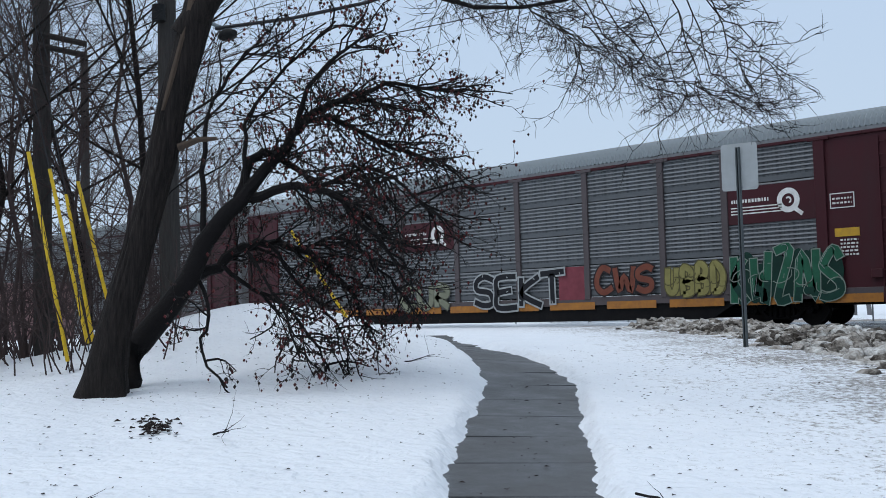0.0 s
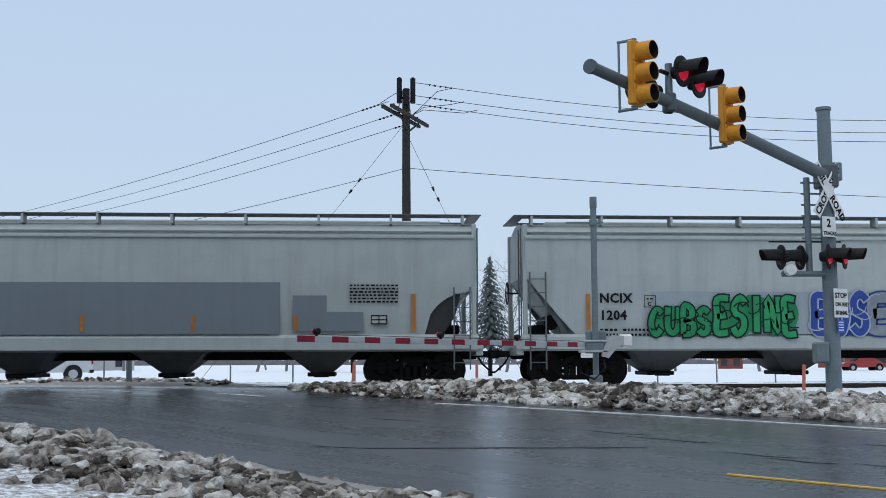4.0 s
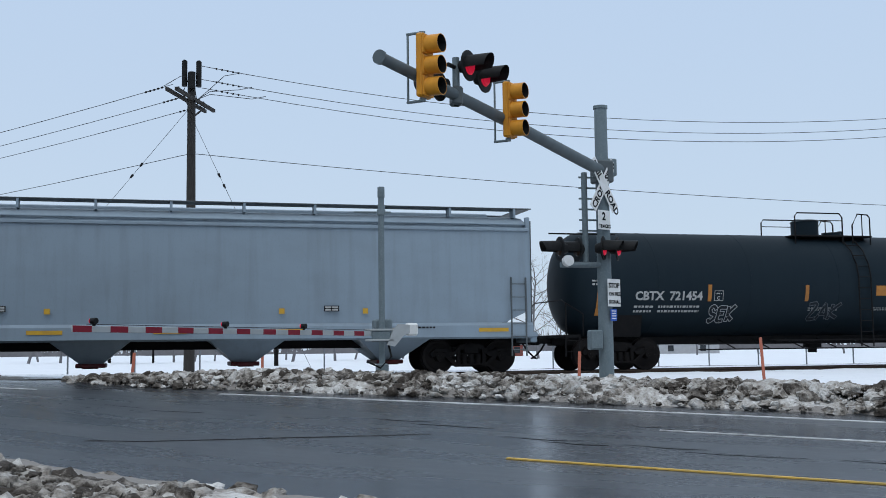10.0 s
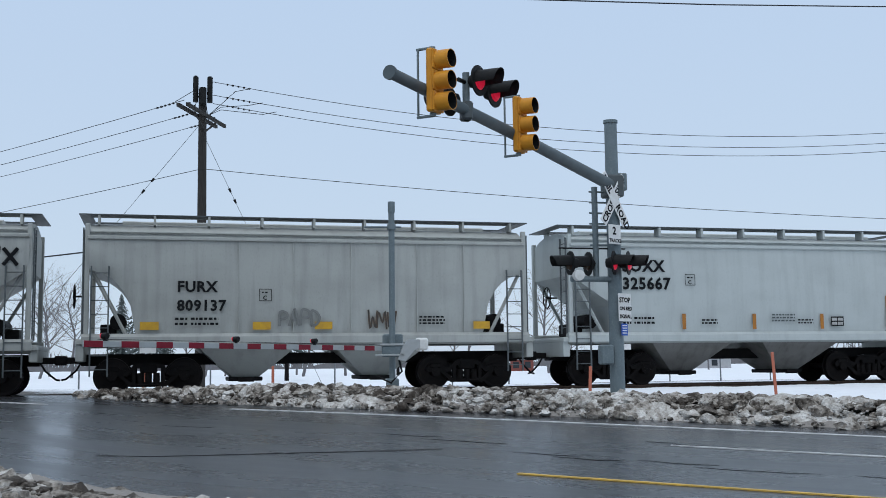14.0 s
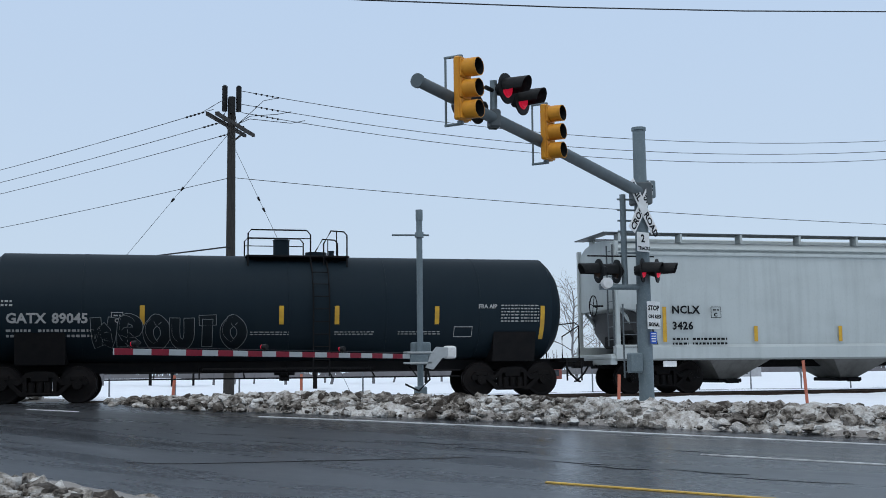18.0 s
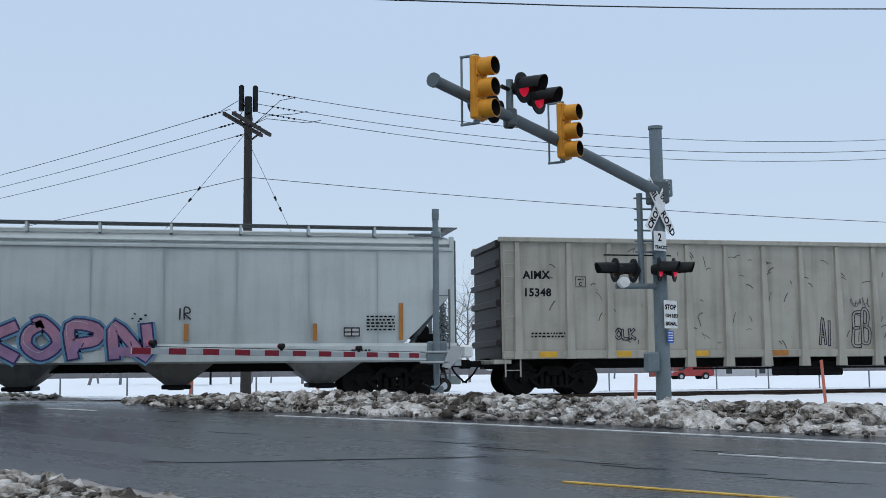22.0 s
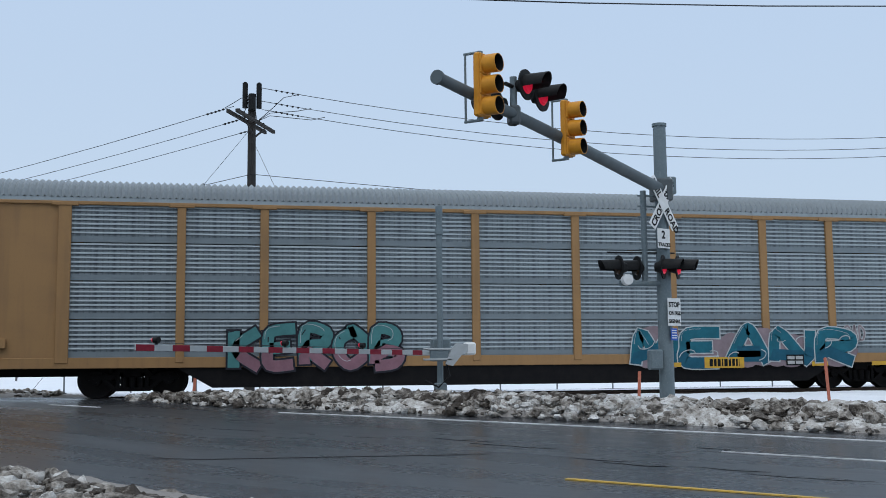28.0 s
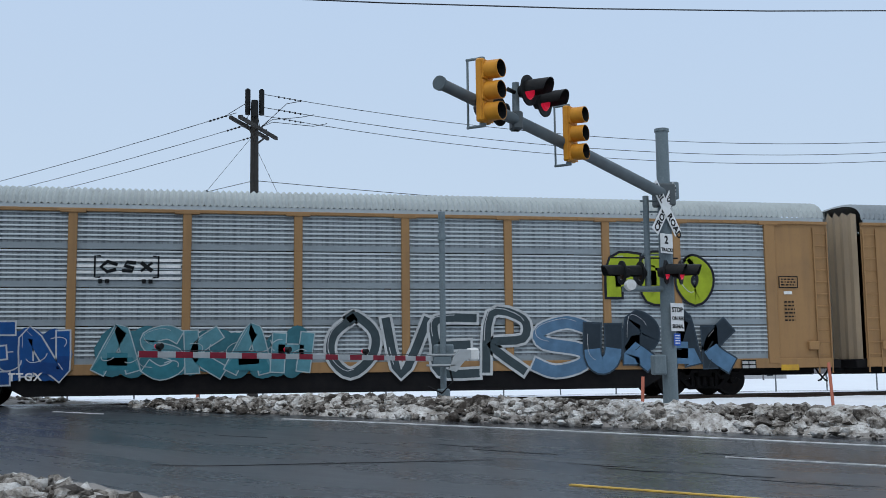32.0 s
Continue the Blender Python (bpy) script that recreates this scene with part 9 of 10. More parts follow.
    for k, (az, el) in enumerate(ends):
        d = 10.6 + rnd.uniform(-1, 1)
        az, el = az - 0.4, el + 0.35
        p = at_angle(az - 6 + rnd.uniform(-1, 1), 21 + rnd.uniform(0, 2), d + 0.5) - o
        q = at_angle(az - 2.4 + rnd.uniform(-0.6, 0.6), max(el + 3.2, 16.0) + rnd.uniform(-0.5, 0.8), d) - o
        m = at_angle(az - 0.6, el + 2.1, d - 0.1) - o
        e = at_angle(az, el + 0.9, d - 0.1) - o
        bend = open_curve3([p, q, m, e], 4)
        bend = [c + Vector((rnd.uniform(-1, 1), rnd.uniform(-1, 1), rnd.uniform(-1, 1))) * 0.055 for c in bend]
        part("limb", Geo().tube(bend, 0.010, 5, 0.003), M["bark_dark"], root, "slender drooping limb")
        for j in range(11):
            f = (j + rnd.random()) / 11
            b = bend[min(len(bend) - 1, 4 + int(f * (len(bend) - 4)))]
            dd = (e - q).normalized() * 0.4 + Vector((rnd.uniform(-0.5, 0.9), rnd.uniform(-0.7, 0.7), rnd.uniform(-0.5, 0.3)))
            grow(twigs, rnd, b, dd, rnd.uniform(0.3, 0.66), 0.0065, 2, 0.01, 0.5, 4, 3, wob=0.4, shrink=0.62, steps=4)
    part("crown", twigs, M["twig"], root, "drooping bare twigs", smooth=None)


def open_curve3(pts, k):
    out = []
    for i in range(len(pts) - 1):
        p0, p1, p2, p3 = (Vector(pts[min(max(i + j, 0), len(pts) - 1)]) for j in (-1, 0, 1, 2))
        for j in range(k):
            t = j / k
            out.append(0.5 * (2 * p1 + (p2 - p0) * t + (2 * p0 - 5 * p1 + 4 * p2 - p3) * t * t + (3 * p1 - p0 - 3 * p2 + p3) * t ** 3))
    return out + [Vector(pts[-1])]


def make_crab():
    root = thing("tree", "small leaning crab-apple tree with shrivelled dark fruit", "tree", at=(-11.5, 6.35, 0.7))
    o = Vector((-11.5, 6.35, 0.7))
    rnd = random.Random(9)
    d0 = 13.1
    A_ = lambda az, el, d=d0: at_angle(az, el, d) - o
    tr = Geo().tube([A_(-62.3, -5.6), A_(-61.47, -2.78), A_(-61.0, -1.18), A_(-59.5, 0.62), A_(-58.4, 2.16), A_(-57.7, 3.87), A_(-56.6, 5.3), A_(-55.66, 6.15)], 0.17, 12, 0.085)
    part("trunk", tr, M["bark_dark"], root, "dark leaning trunk")
    mains = [
        (0.085, 5, ((-55.66, 6.15), (-54.5, 7.6), (-53.5, 8.7), (-52.8, 9.7), (-51.6, 10.6), (-50.5, 11.0), (-49.2, 11.1), (-47.7, 10.6))),
        (0.065, 4, ((-56.0, 5.7), (-55.6, 7.3), (-55.0, 8.3), (-54.0, 8.4), (-53.0, 7.6), (-51.8, 6.6), (-50.4, 5.9), (-48.5, 4.4))),
        (0.065, 6, ((-55.3, 6.15), (-53.7, 6.65), (-52.4, 6.55), (-51.0, 6.15), (-49.7, 4.75), (-48.2, 3.1))),
        (0.075, 6, ((-58.3, 2.16), (-57.0, 2.7), (-55.8, 3.55), (-54.5, 3.8), (-52.9, 3.5), (-51.5, 2.6), (-50.3, 1.1), (-49.35, -0.8))),
        (0.04, 3, ((-57.7, 4.0), (-57.8, 6.7), (-57.6, 9.3), (-56.7, 11.9), (-55.4, 13.4), (-54.1, 14.6))),
        (0.035, 5, ((-52.9, 9.5), (-52.2, 11.7), (-50.6, 13.4), (-48.8, 14.4))),
        (0.045, 10, ((-52.3, 10.1), (-50.7, 10.1), (-49.0, 9.1), (-47.2, 8.4), (-45.3, 7.7))),
        (0.03, 5, ((-56.8, 2.6), (-55.2, 1.4), (-53.4, 0.2), (-52.1, -1.6), (-51.4, -3.1))),
        (0.025, 2, ((-58.0, 2.0), (-57.5, 0.1), (-58.0, -1.6), (-56.7, -3.5))),
        (0.035, 8, ((-50.7, 11.0), (-48.3, 11.85), (-46.5, 11.6), (-44.6, 11.4))),
        (0.03, 3, ((-55.4, 6.3), (-55.6, 9.3), (-55.0, 11.0), (-52.4, 13.7), (-50.6, 15.0))),
        (0.03, 10, ((-51.8, 6.6), (-49.5, 7.6), (-47.5, 6.6), (-46.0, 5.2))),
        (0.025, 8, ((-52.9, 3.5), (-50.6, 4.0), (-48.8, 2.4), (-47.6, 0.9))),
        (0.025, 6, ((-54.5, 3.8), (-53.0, 1.8), (-51.6, 0.2), (-50.4, -1.8))),
        (0.02, 5, ((-55.8, 3.55), (-54.6, 2.0), (-53.6, -0.2), (-53.0, -2.2))),
    ]
    tw, tips = Geo(), []
    for k, (r0, many, line) in enumerate(mains):
        m = [A_(az, el, d0 + (0.9 * math.sin(k * 2.1 + 0.5)) * min(1, j / 3)) for j, (az, el) in enumerate(line)]
        fine = open_curve3(m, 3)
        fine = [p + Vector((rnd.uniform(-1, 1), rnd.uniform(-1, 1), rnd.uniform(-1, 1))) * 0.03 for p in fine]
        part("limb", Geo().tube(fine, r0, 8, max(0.012, r0 * 0.25)), M["bark_dark"], root, "crooked dark limb")
        for j in range(len(m) - 1):
            if j == 0 and k not in (6, 9, 11, 12):
                continue
            for q in range(many):
                p = m[j].lerp(m[j + 1], rnd.random())
                dd = (m[j + 1] - m[j]).normalized() * 0.5 + Vector((rnd.uniform(-0.35, 0.75), rnd.uniform(-0.6, 0.6), rnd.uniform(-0.75, 0.6)))
                grow(tw, rnd, p, dd, rnd.uniform(0.4, 0.95), 0.014, 2, 0.03 if k not in (4, 5, 10) else -0.03, 0.6, 4, 4, tips, wob=0.5, shrink=0.55, steps=4)
    part("crown", tw, M["bark_dark"], root, "tangle of dark twigs", smooth=None)
    fr, fr2 = Geo(), Geo()
    rnd.shuffle(tips)
    for p in tips[:5600]:
        q = p + Vector((rnd.uniform(-0.03, 0.03), rnd.uniform(-0.03, 0.03), rnd.uniform(-0.06, 0.0)))
        r = rnd.uniform(0.012, 0.026)
        (fr if rnd.random() < 0.5 else fr2).add([q + Vector(v) * r for v in ((1, 0, 0), (-1, 0, 0), (0, 1, 0), (0, -1, 0), (0, 0, 1), (0, 0, -1.2))], [(0, 2, 4), (2, 1, 4), (1, 3, 4), (3, 0, 4), (2, 0, 5), (1, 2, 5), (3, 1, 5), (0, 3, 5)])
    part("fruit", fr, M["berry"], root, "shrivelled dark-red fruit", smooth=None)
    part("fruit", fr2, M["leaf_dark"], root, "blackened fruit and leaf scraps", smooth=None)


def tree_prototype(seed, height, r, material, depth=3, kids=6, spread=0.5, name="tree", label="bare leafless tree"):
    rnd = random.Random(seed)
    root = thing(name, label, "tree")
    t, c = Geo(), Geo()
    pts = [Vector((0, 0, -0.2))]
    for k in range(6):
        pts.append(pts[-1] + Vector((rnd.uniform(-0.04, 0.04) * height, rnd.uniform(-0.04, 0.04) * height, height * 0.15)))
    t.tube(pts, r, 9, r * 0.3)
    for k in range(kids * 3):
        f = 0.3 + 0.7 * (k + rnd.random()) / (kids * 3)
        i = min(int(f * 6), 5)
        q = pts[i].lerp(pts[i + 1], f * 6 - i)
        a = k * 2.4 + rnd.uniform(-0.5, 0.5)
        d = Vector((math.cos(a), math.sin(a), rnd.uniform(0.5, 1.3)))
        grow(c, rnd, q, d, height * 0.42 * (1.25 - 0.7 * f), r * 0.4 * (1.2 - 0.7 * f), depth - 1, -0.03, spread, 5, 5, wob=0.2, shrink=0.55, steps=4)
    part("trunk", t, material, root)
    part("crown", c, material, root, "bare branching crown", smooth=None)
    return root


def conifer_prototype(seed, height):
    rnd = random.Random(seed)
    root = thing("conifer_tree", "tall far conifer with haze mixed into its grey-green", "tree")
    part("trunk", Geo().cyl((0, 0, -0.2), (0, 0, height * 0.95), 0.22, 8, 0.04), M["bark_dark"], root)
    g = Geo()
    for k in range(150):
        f = (k + rnd.random()) / 150
        z = height * (0.26 + 0.74 * f)
        reach = (1 - f) ** 0.85 * height * 0.2 * rnd.uniform(0.65, 1.15) + 0.15
        a = k * 2.39996
        d = Vector((math.cos(a), math.sin(a), 0))
        side = Vector((-d.y, d.x, 0))
        for j in range(5):
            s0, s1 = reach * j / 5, reach * (j + 1.4) / 5
            w = 0.5 * reach * (1 - 0.12 * j) * 0.35
            p0, p1 = Vector((0, 0, z - s0 * 0.25)) + d * s0, Vector((0, 0, z - s1 * 0.32)) + d * s1
            v = [p0 - side * w + Vector((0, 0, rnd.uniform(-0.25, 0.05))), p0 + Vector((0, 0, 0.1)), p0 + side * w + Vector((0, 0, rnd.uniform(-0.25, 0.05))), p1 + Vector((rnd.uniform(-0.1, 0.1), 0, -0.12))]
            g.add(v, [(0, 1, 3), (1, 2, 3), (0, 3, 2)])
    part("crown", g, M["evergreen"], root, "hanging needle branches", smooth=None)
    return root


def place(proto, first, spots):
    for k, (x, y, z, turn, scale) in enumerate(spots):
        m = Matrix.LocRotScale((x, y, z), Euler((0, 0, turn)), None)
        ob = proto if k == 0 and first else copy_thing(proto, m)
        ob.matrix_basis = m
        ob.scale = (scale, scale, scale)


def make_woods():
    rnd = random.Random(21)
    protos = [tree_prototype(30 + k, 9.5, 0.055, M["twig_brown"], 3, 6, name="tree", label="slender bare tree in the thicket") for k in range(3)]
    for n, pr in enumerate(protos):
        spots = []
        for k in range(6):
            az, d = -76 + 19.5 * rnd.random(), rnd.uniform(16.5, 27)
            p = at_angle(az, 0, d)
            spots.append((p.x, p.y, ground_z(p.x, p.y) - 0.05, rnd.uniform(0, 6), rnd.uniform(0.5, 0.95)))
        place(pr, True, spots)
    # two stout trunks just behind the leaning tree
    pr = tree_prototype(44, 12, 0.095, M["bark"], 3, 5, label="stout bare tree at the thicket's edge")
    spots = []
    for az, d, s in ((-67.9, 19, 0.8), (-61.4, 18.5, 0.75), (-70, 20, 0.9), (-63.4, 22, 0.8)):
        p = at_angle(az, 0, d)
        spots.append((p.x, p.y, ground_z(p.x, p.y) - 0.05, az, s))
    place(pr, True, spots)
    # undergrowth
    g = Geo()
    for k in range(330):
        az, d = -76 + 17 * rnd.random(), rnd.uniform(14.5, 24)
        p = at_angle(az, 0, d)
        z = ground_z(p.x, p.y)
        grow(g, rnd, (p.x, p.y, z), (rnd.uniform(-0.4, 0.4), rnd.uniform(-0.4, 0.4), 1), rnd.uniform(0.7, 2.3), 0.012, 1, 0.02, 0.5, 5, 3, wob=0.35, steps=4)
    # fine sprays of twigs that fill the thicket's height
    for k in range(60):
        az, el, d = -77 + 20.5 * rnd.random(), rnd.uniform(0.5, 18), rnd.uniform(15.5, 24)
        p = at_angle(az, el, d)
        grow(g, rnd, p, (rnd.uniform(-1, 1), rnd.uniform(-1, 1), rnd.uniform(-0.3, 0.9)), rnd.uniform(1.0, 2.2), 0.013, 1, 0.01, 0.55, 6, 3, wob=0.3, steps=4)
    for k in range(220):
        az, el, d = -77 + 22.5 * rnd.random(), rnd.uniform(-0.5, 6.5), rnd.uniform(16.5, 24)
        p = at_angle(az, el, d)
        grow(g, rnd, p, (rnd.uniform(-1, 1), rnd.uniform(-1, 1), rnd.uniform(-0.2, 0.9)), rnd.uniform(0.8, 1.8), 0.014, 1, 0.01, 0.55, 6, 3, wob=0.35, steps=4)
    solid("thicket", g, M["twig_brown"], "tangled leafless undergrowth", "undergrowth", kind="stuff", smooth=None)
    # trees beyond the railway, with haze mixed into their colour
    far = [tree_prototype(60 + k, 11, 0.16, M["haze_twig"], 3, 6, label="distant bare tree with haze in its colour") for k in range(3)]
    spots = [[], [], []]
    for k, (az, d, s) in enumerate(((-24.4, 75, 1.0), (-33.5, 82, 1.12), (-31.3, 84, 1.0), (-35.5, 86, 1.1), (-34.6, 84, 1.0), (-32.4, 83, 1.08), (-23.6, 76, 0.95), (-25.1, 77, 0.95), (-5.5, 112, 0.95), (-4, 115, 0.9), (5.0, 112, 0.9), (7.3, 110, 1.0), (9.5, 115, 0.95), (13.6, 112, 0.95), (15.9, 115, 0.9), (20.0, 112, 0.95), (-38, 84, 0.8), (-42, 90, 0.9), (-47, 90, 1.0), (-52, 85, 1.1), (-12, 130, 0.9), (-9, 135, 0.8), (1.4, 118, 0.8), (2.4, 122, 0.75), (3.4, 126, 0.7), (7, 130, 0.8), (10.5, 126, 0.75), (13, 130, 0.85), (15.2, 128, 0.8), (21, 140, 0.75), (24, 140, 0.8), (28, 135, 0.7), (31, 140, 0.8), (35, 140, 0.8), (38, 135, 0.9), (-5, 135, 0.8), (-57, 60, 1.0), (-60, 62, 1.1), (-64, 60, 1.1))):
        p = at_angle(az, 0, d)
        spots[k % 3].append((p.x, p.y, ground_z(p.x, p.y) - 0.1, k * 1.7, s))
    for pr, sp in zip(far, spots):
        place(pr, True, sp)
    pr = conifer_prototype(7, 11)
    place(pr, True, [(*at_angle(az, 0, d).xy, ground_z(*at_angle(az, 0, d).xy) - 0.1, az, s) for az, d, s in ((-0.6, 105, 0.93), (-1.7, 112, 0.75), (0.4, 114, 0.6), (6.5, 78, 0.78), (12.2, 110, 0.8), (23.5, 130, 0.8))])
    # woods on the horizon, and a low haze-coloured hedge band filling their feet
    g = Geo()
    for k in range(1500):
        az = -70 + 125 * rnd.random()
        p = at_angle(az, 0, rnd.uniform(380, 460))
        h = rnd.uniform(4, 9) * (0.7 + 0.5 * math.sin(az * 0.4) ** 2)
        d = Vector((rnd.uniform(-0.3, 0.3), rnd.uniform(-0.3, 0.3), 1))
        base = Vector((p.x, p.y, ground_z(p.x, p.y) - 0.2))
        w = h * 0.3
        for j in range(4):
            q = base + Vector((rnd.uniform(-w, w), rnd.uniform(-w, w), h * rnd.uniform(0.4, 1)))
            g.tube([base, base.lerp(q, 0.5) + Vector((0, 0, h * 0.08)), q], 0.22, 3, 0.05)
    for k in range(300):
        a0, a1 = radians(-78 + k * 0.48), radians(-78 + (k + 1) * 0.48)
        h0, h1 = (1.9 + 0.9 * math.sin(q * 37) + 0.6 * math.sin(q * 91) for q in (a0, a1))
        for d, dd in ((372, 6),):
            v = []
            for a, h in ((a0, h0), (a1, h1)):
                for r, z in ((d, -1.0), (d, h), (d + dd, h * 0.9), (d + dd, -1.0)):
                    x, y = r * math.sin(a), r * math.cos(a)
                    v.append((x, y, ground_z(x, y) + z))
            g.add(v, [(0, 4, 5, 1), (1, 5, 6, 2), (2, 6, 7, 3)])
    solid("far_woods", g, M["haze_twig"], "line of bare far woods with haze in their colour", "woods", kind="stuff", smooth=None)


def make_guys():
    """The poles behind the leaning tree, a lamp and the sleeved guy wires."""
    p = at_angle(-65.45, 0, 18.5)
    z0 = ground_z(p.x, p.y)
    root = thing("utility_pole", "wooden pole with a slanting crossarm among the thicket", "utility pole", at=(p.x, p.y, z0 - 0.1))
    part("pole", Geo().cyl((0, 0, 0), (0, 0, 9), 0.15, 12, 0.12), M["wood"], root)
    for e in (14.0, 13.45):
        c = [at_angle(az, e - 0.17 * (az + 65.4), 18.3) - Vector((p.x, p.y, z0 - 0.1)) for az in (-65.7, -63.3)]
        part("crossarm", Geo().tube(c, 0.05, 6), M["wood"], root, "slanting wooden crossarm")
    p = at_angle(-59.4, 0, 17.0)
    z0 = ground_z(p.x, p.y)
    root = thing("utility_pole", "wooden street pole half hidden behind the leaning tree", "utility pole", at=(p.x, p.y, z0 - 0.1))
    part("pole", Geo().cyl((0, 0, 0), (0, 0, 10), 0.16, 12, 0.12), M["wood"], root)
    a = at_angle(-56.4, 14.25, 16.5) - Vector((p.x, p.y, z0 - 0.1))
    part("lamp_arm", Geo().tube([(0, 0, a.z + 0.3), a * 0.5 + Vector((0, 0, a.z * 0.5 + 0.35)), a + Vector((0, 0, 0.1))], 0.03, 8), M["galv"], root)
    part("lamp_head", Geo().loft([[(a.x + dx, a.y + 0.11 * math.cos(t) * r, a.z + 0.02 + 0.085 * math.sin(t) * r) for t in np.linspace(0, 6.28, 13)[:-1]] for dx, r in ((-0.16, 0.5), (-0.06, 1), (0.1, 1.05), (0.2, 0.5))]), M["dark"], root, "dark street-lamp head")
    t = at_angle(-59.8, 15.3, 16.8) - Vector((p.x, p.y, z0 - 0.1))
    part("transformer", Geo().cyl(t - Vector((0, 0, 0.12)), t + Vector((0, 0, 0.12)), 0.1, 16), M["dark"], root, "dark transformer can")
    span = Geo().tube([at_angle(-57.0, 14.62, 16.5) - Vector((p.x, p.y, z0 - 0.1)), at_angle(-53, 15.2, 16.5) - Vector((p.x, p.y, z0 - 0.1)), at_angle(-49.08, 15.97, 16.5) - Vector((p.x, p.y, z0 - 0.1)), at_angle(-40, 18.5, 16.5) - Vector((p.x, p.y, z0 - 0.1))], 0.028, 6)
    part("service_cable", span, M["cable"], root, "thick black service cable")
    for (a0, e0), (a1, e1), d in (((-66.09, 8.34), (-64.34, -1.89), 14.6), ((-65.11, 7.53), (-63.41, -1.04), 15.4), ((-64.35, 6.3), (-63.15, -0.95), 15.6), ((-63.79, 6.94), (-62.1, -0.5), 15.8), ((-53.3, 4.4), (-50.2, -0.7), 16.4)):
        top, bot = at_angle(a0, e0, d + 0.6), at_angle(a1, e1, d)
        v = (top - bot).normalized()
        gy = thing("guy_wire", "steel guy wire in a yellow plastic guard", "guy wire", "guy wires", at=bot)
        zb = ground_z(bot.x, bot.y) - bot.z - 0.15
        part("guard", Geo().cyl((0, 0, 0), top - bot, 0.026, 10), M["guard"], gy, "bright yellow plastic guard")
        part("strand", Geo().cyl(v * min(-0.02, zb / max(v.z, 0.2)), (top - bot) + v * 3.0, 0.008, 5), M["cable"], gy)


def make_litter():
    rnd = random.Random(31)
    for az, el, n in ((-57.4, -6.0, 5), (-36.0, -9.6, 6), (-47.6, -2.6, 3), (-66.5, -9.0, 4)):
        best = None
        for d in np.arange(3, 30, 0.05):
            p = at_angle(az, el, d)
            if p.z <= ground_z(p.x, p.y):
                best = p
                break
        if best is None:
            continue
        g = Geo()
        a = rnd.uniform(0, 6)
        grow(g, rnd, (best.x, best.y, best.z + 0.03), (math.cos(a), math.sin(a), 0.12), 0.5, 0.009, 1, 0.03, 0.5, n, 4, wob=0.3, steps=5)
        solid("fallen_twig", g, M["bark_dark"], "dark broken twig lying on the snow", "twig", "fallen twigs", smooth=None)
    # a small heap of wet leaves on the lawn
    c = None
    for d in np.arange(5, 30, 0.05):
        p = at_angle(-60.36, -5.34, d)
        if p.z <= ground_z(p.x, p.y):
            c = p
            break
    g = Geo()
    for k in range(100):
        u, v = rnd.gauss(0, 0.09), rnd.gauss(0, 0.3)
        x, y = c.x + u * 0.5 - v * 0.85, c.y + u * 0.86 + v * 0.45
        z, r, a = ground_z(x, y) + rnd.uniform(0.002, 0.02), rnd.uniform(0.015, 0.045), rnd.uniform(0, 6)
        cs, sn = math.cos(a) * r, math.sin(a) * r
        g.add([(x - cs, y - sn, z), (x + sn * 0.6, y - cs * 0.6, z + r * 0.6), (x + cs, y + sn, z), (x - sn * 0.6, y + cs * 0.6, z + r * 0.4)], [(0, 1, 2), (0, 2, 3)])
    solid("leaf_heap", g, M["leaf_dark"], "small heap of wet dark leaves on the snow", "litter", kind="stuff", smooth=None)
    # scraps of leaf and bark on the snow
    g = Geo()
    for k in range(3000):
        x, y = rnd.uniform(-16, 4), rnd.uniform(2, 14)
        if across(x, y) > 5.5 or float(walk_distance(np.array([x]), np.array([y]))[0]) < 0.75:
            continue
        z = ground_z(x, y) + 0.004
        r = rnd.uniform(0.006, 0.022)
        a = rnd.uniform(0, 6)
        c, s = math.cos(a) * r, math.sin(a) * r
        g.add([(x - c, y - s, z), (x + s * 0.5, y - c * 0.5, z + r * 0.4), (x + c, y + s, z), (x - s * 0.5, y + c * 0.5, z + r * 0.3)], [(0, 1, 2), (0, 2, 3)])
    for k in range(90):
        i = 3 + int(rnd.random() * 4)
        a, b = Vector(WALK[i]), Vector(WALK[i + 1])
        p = a.lerp(b, rnd.random()) + Vector((rnd.uniform(-0.5, 0.5), rnd.uniform(-0.3, 0.3)))
        z, r, t = float(base_height(p.x, p.y)) + 0.002, rnd.uniform(0.01, 0.03), rnd.uniform(0, 6)
        c, s = math.cos(t) * r, math.sin(t) * r
        g.add([(p.x - c, p.y - s, z), (p.x + s * 0.5, p.y - c * 0.5, z + r * 0.4), (p.x + c, p.y + s, z), (p.x - s * 0.5, p.y + c * 0.5, z + r * 0.3)], [(0, 1, 2), (0, 2, 3)])
    solid("leaf_scraps", g, M["leaf_dark"], "scattered dark leaf scraps on the snow", "litter", kind="stuff", smooth=None)
    # grass and stones showing at the walk's edge
    g = Geo()
    for k in range(900):
        t = rnd.random()
        i = 1 + int(t * 3)
        a, b = Vector(WALK[i]), Vector(WALK[i + 1])
        d = (b - a).normalized()
        side = 1 if rnd.random() < 0.75 else -1
        p = a.lerp(b, rnd.random()) + Vector((-d.y, d.x)) * side * rnd.uniform(0.5, 0.68)
        rock(g, rnd, p.x, p.y, float(base_height(p.x, p.y)) + 0.0, rnd.uniform(0.012, 0.05))
    solid("edge_gravel", g, M["ballast"], "dark stones and turf at the walk's edge", "gravel", kind="stuff", smooth=None)


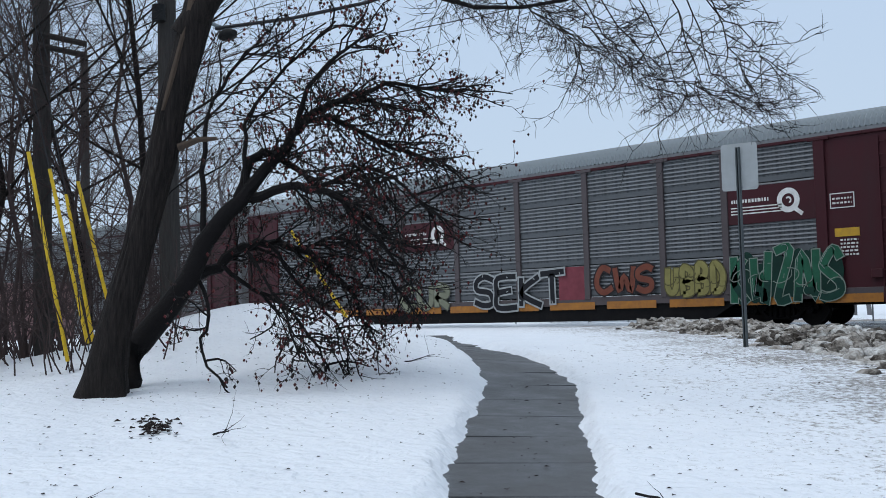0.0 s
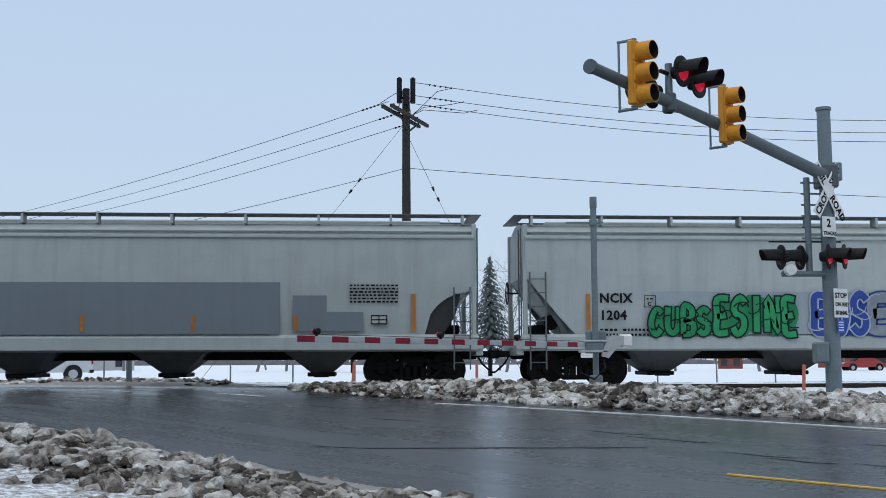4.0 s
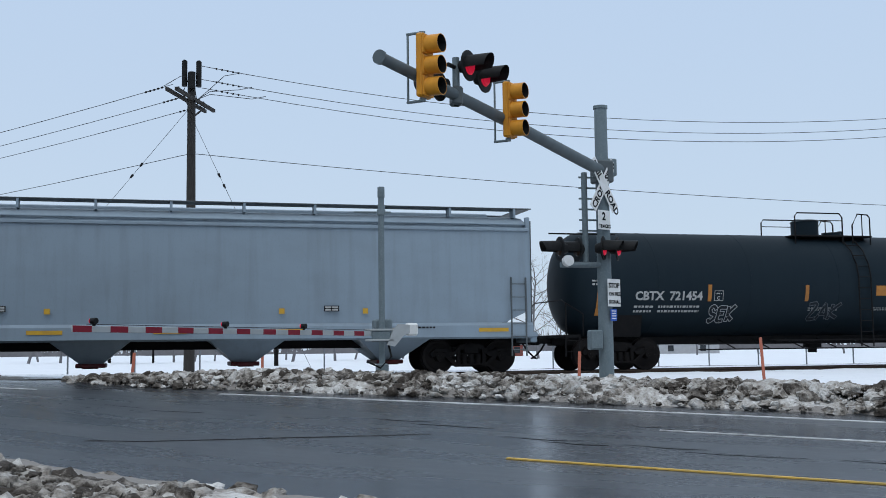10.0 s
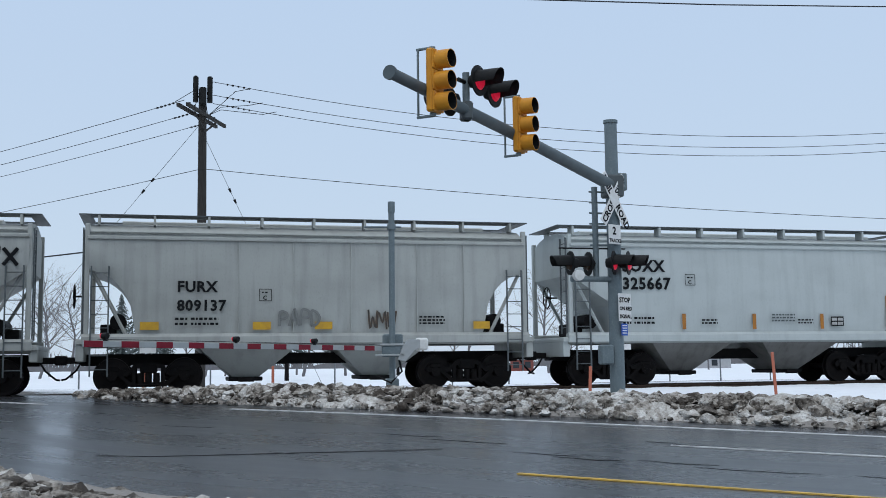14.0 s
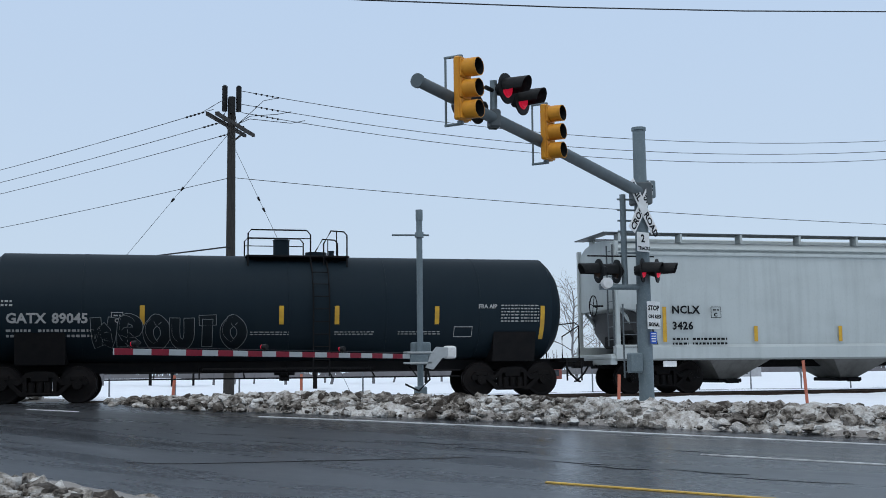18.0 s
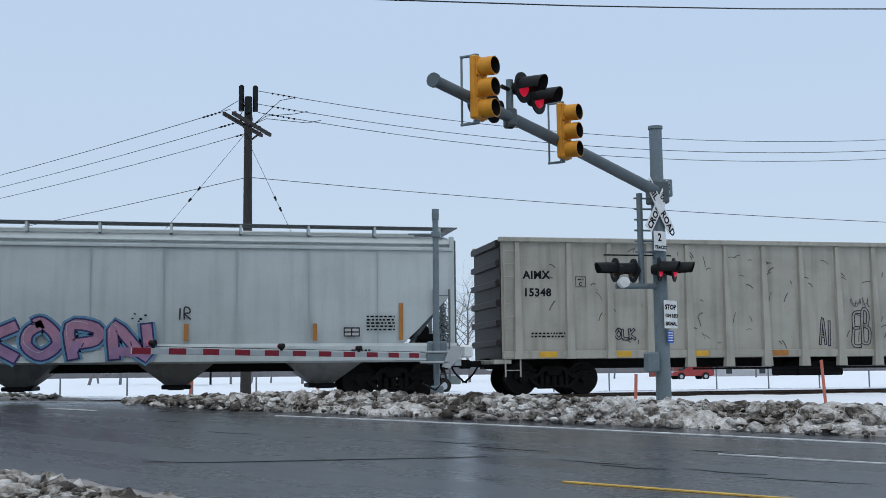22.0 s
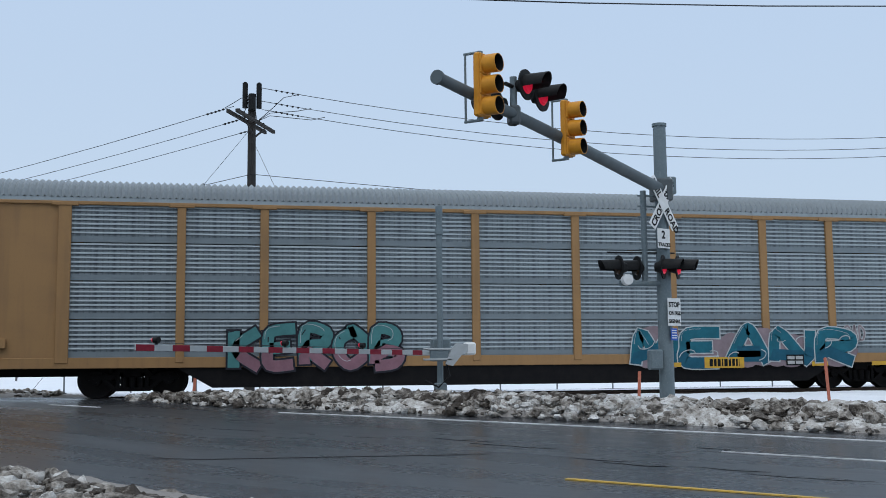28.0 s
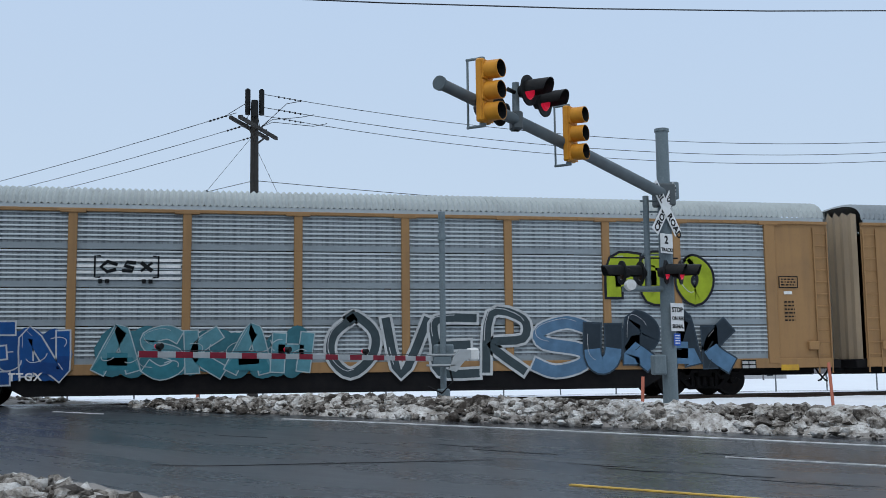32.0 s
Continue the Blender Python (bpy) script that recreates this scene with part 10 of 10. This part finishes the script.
def make_far():
    def block(name, label, az, el0, el1, daz, d, material, depth=6, roof=None):
        c = at_angle(az, el0, d)
        w = d * radians(daz) / 2
        h = d * (math.tan(radians(el1)) - math.tan(radians(el0)))
        z = ground_z(c.x, c.y) - 0.3
        h = max(h, c.z + h - z)
        root = thing(name, label, "building", at=(c.x, c.y, z), turn=-az)
        part("wall", Geo().box(-w, w, 0, depth, 0, h * (0.72 if roof else 1.0), 0.05), material, root, smooth=None)
        if roof:
            part("roof", Geo().prism([(-w - 0.3, h * 0.72), (0, h), (w + 0.3, h * 0.72)], "y", -0.3, depth + 0.3), roof, root, smooth=None)
        for k in range(max(2, int(w / 2.5))):
            x = -w + (k + 0.5) * 2 * w / max(2, int(w / 2.5))
            part("window", Geo().box(x - 0.4, x + 0.4, -0.04, 0.02, h * 0.25, h * 0.55, 0.01), M["glass"], root, smooth=None)
        return root
    block("shed", "small red shed in the snowy field", 18.6, -0.46, 0.55, 1.2, 150, M["brick_red"], 5, M["roof_grey"])
    block("house", "low pale house beyond the field", 27.5, -0.4, 0.5, 3.2, 160, M["siding"], 7, M["roof_grey"])
    block("warehouse", "long low red building in the haze", 25.0, -0.5, 0.15, 4.5, 170, M["brick_red"], 8)
    block("house", "low grey house by the far trees", -13.0, -0.3, 0.7, 3.0, 140, M["siding"], 7, M["roof_grey"])
    block("warehouse", "red and grey building behind the thicket", -66.5, -1.0, 2.0, 5, 42, M["pink_wall"], 8)
    # advertising panel beside the far road
    c = at_angle(-21.6, -0.6, 62)
    z = ground_z(c.x, c.y)
    root = thing("billboard", "small teal and white advertising panel on posts", "billboard", at=(c.x, c.y, z), turn=21)
    part("panel", Geo().box(-1.35, 1.35, -0.06, 0.06, 0.5, 1.5, 0.02), spray((0.08, 0.2, 0.24)), root)
    part("frame", Geo().box(-1.42, 1.42, -0.03, 0.09, 0.43, 1.57, 0.02), M["sign_back"], root)
    g = Geo()
    flat_poly(g, [(-0.85 + 0.33 * math.cos(t), 1.0 + 0.33 * math.sin(t)) for t in np.linspace(0, 6.28, 25)[:-1]], -0.066)
    part("disc", g, M["white"], root, smooth=None)
    for k in range(3):
        part("text_bar", Geo().box(-0.2, 1.1 - 0.3 * k, -0.068, -0.06, 1.2 - 0.2 * k, 1.28 - 0.2 * k), M["white"], root, smooth=None)
    for x in (-1.1, 1.1):
        part("post", Geo().box(x - 0.06, x + 0.06, 0, 0.1, -0.2, 0.5), M["galv"], root, smooth=None)
    # far pole on the left
    p = at_angle(-28.2, 0, 78)
    root = thing("utility_pole", "far utility pole with one crossarm", "utility pole", at=(p.x, p.y, ground_z(p.x, p.y)))
    part("pole", Geo().cyl((0, 0, -0.1), (0, 0, 12.9), 0.16, 8, 0.12), M["wood"], root)
    part("crossarm", Geo().box(-1.6, 0.2, -0.06, 0.06, 10.8, 10.95), M["wood"], root, smooth=None)


PALE_CAR = mat("white_car_paint", (0.42, 0.44, 0.46), 0.25, spec=0.5, second=(0.5, 0.51, 0.52), scale=2)
GREEN_CAR = mat("grey_green_car_paint", (0.16, 0.19, 0.18), 0.3, second=(0.12, 0.14, 0.14), scale=2)
RED_CAR = mat("red_car_paint", (0.32, 0.05, 0.05), 0.3, second=(0.25, 0.05, 0.05), scale=2)

make_ground()
make_road()
make_track()
make_banks()
make_cantilever()
make_gate()
make_utility()
make_far_signal()
make_sign()
make_stakes()
make_fence()
make_big_tree()
make_crab()
make_woods()
make_guys()
make_litter()
make_far()
jeep_at = at_angle(-15.7, 0, 60)
make_vehicle("suv", "white sport-utility car waiting beyond the crossing", PALE_CAR, 4.6, 1.9, 1.74, "suv", (jeep_at.x, jeep_at.y, ground_z(jeep_at.x, jeep_at.y)), 16)
passing = make_vehicle("sedan", "grey-green sedan passing behind the train", GREEN_CAR, 4.6, 1.8, 1.45, "sedan", (0, 0, 0), 180)
red_at = at_angle(24.8, 0, 120)
make_vehicle("sedan", "red car parked beyond the field", RED_CAR, 4.6, 1.8, 1.5, "sedan", (red_at.x, red_at.y, ground_z(red_at.x, red_at.y)), 0)
build_train()
make_walk()


def motions():
    ends = zip(JOINTS, JOINTS[1:])
    for car, (a, b) in zip(CARS, ends):
        mid = (a + b) / 2
        walk(car, [(t, pose(mid - travelled(t), TRACK, RAIL)) for t in range(0, 33)])
    # the wheels roll: one turn for each 2.87 m
    rows = [k / 30 for k in range(0, 961)]
    done = {}
    for w, q in WHEELS:
        if q not in done:
            walk(w, [(t, pose(q, 0, 0.457, 0, -math.degrees(travelled(t) / 0.457), 0)) for t in rows])
            done[q] = w.animation_data
        else:
            w.rotation_mode = "QUATERNION"
            w.animation_data_create().action = done[q].action
            w.animation_data.action_slot = done[q].action_slot
    z = ground_z(20, 58)
    walk(passing, [(0, pose(-190, 58, z, 0, 0, 180)), (19, pose(-27, 58, z, 0, 0, 180)), (21.5, pose(4.3, 58, z, 0, 0, 180)), (22.5, pose(18.2, 58, z, 0, 0, 180)), (23, pose(26.0, 58, z, 0, 0, 180)), (23.5, pose(34.0, 58, z, 0, 0, 180)), (26, pose(74, 58, z, 0, 0, 180)), (32, pose(170, 58, z, 0, 0, 180))])


motions()
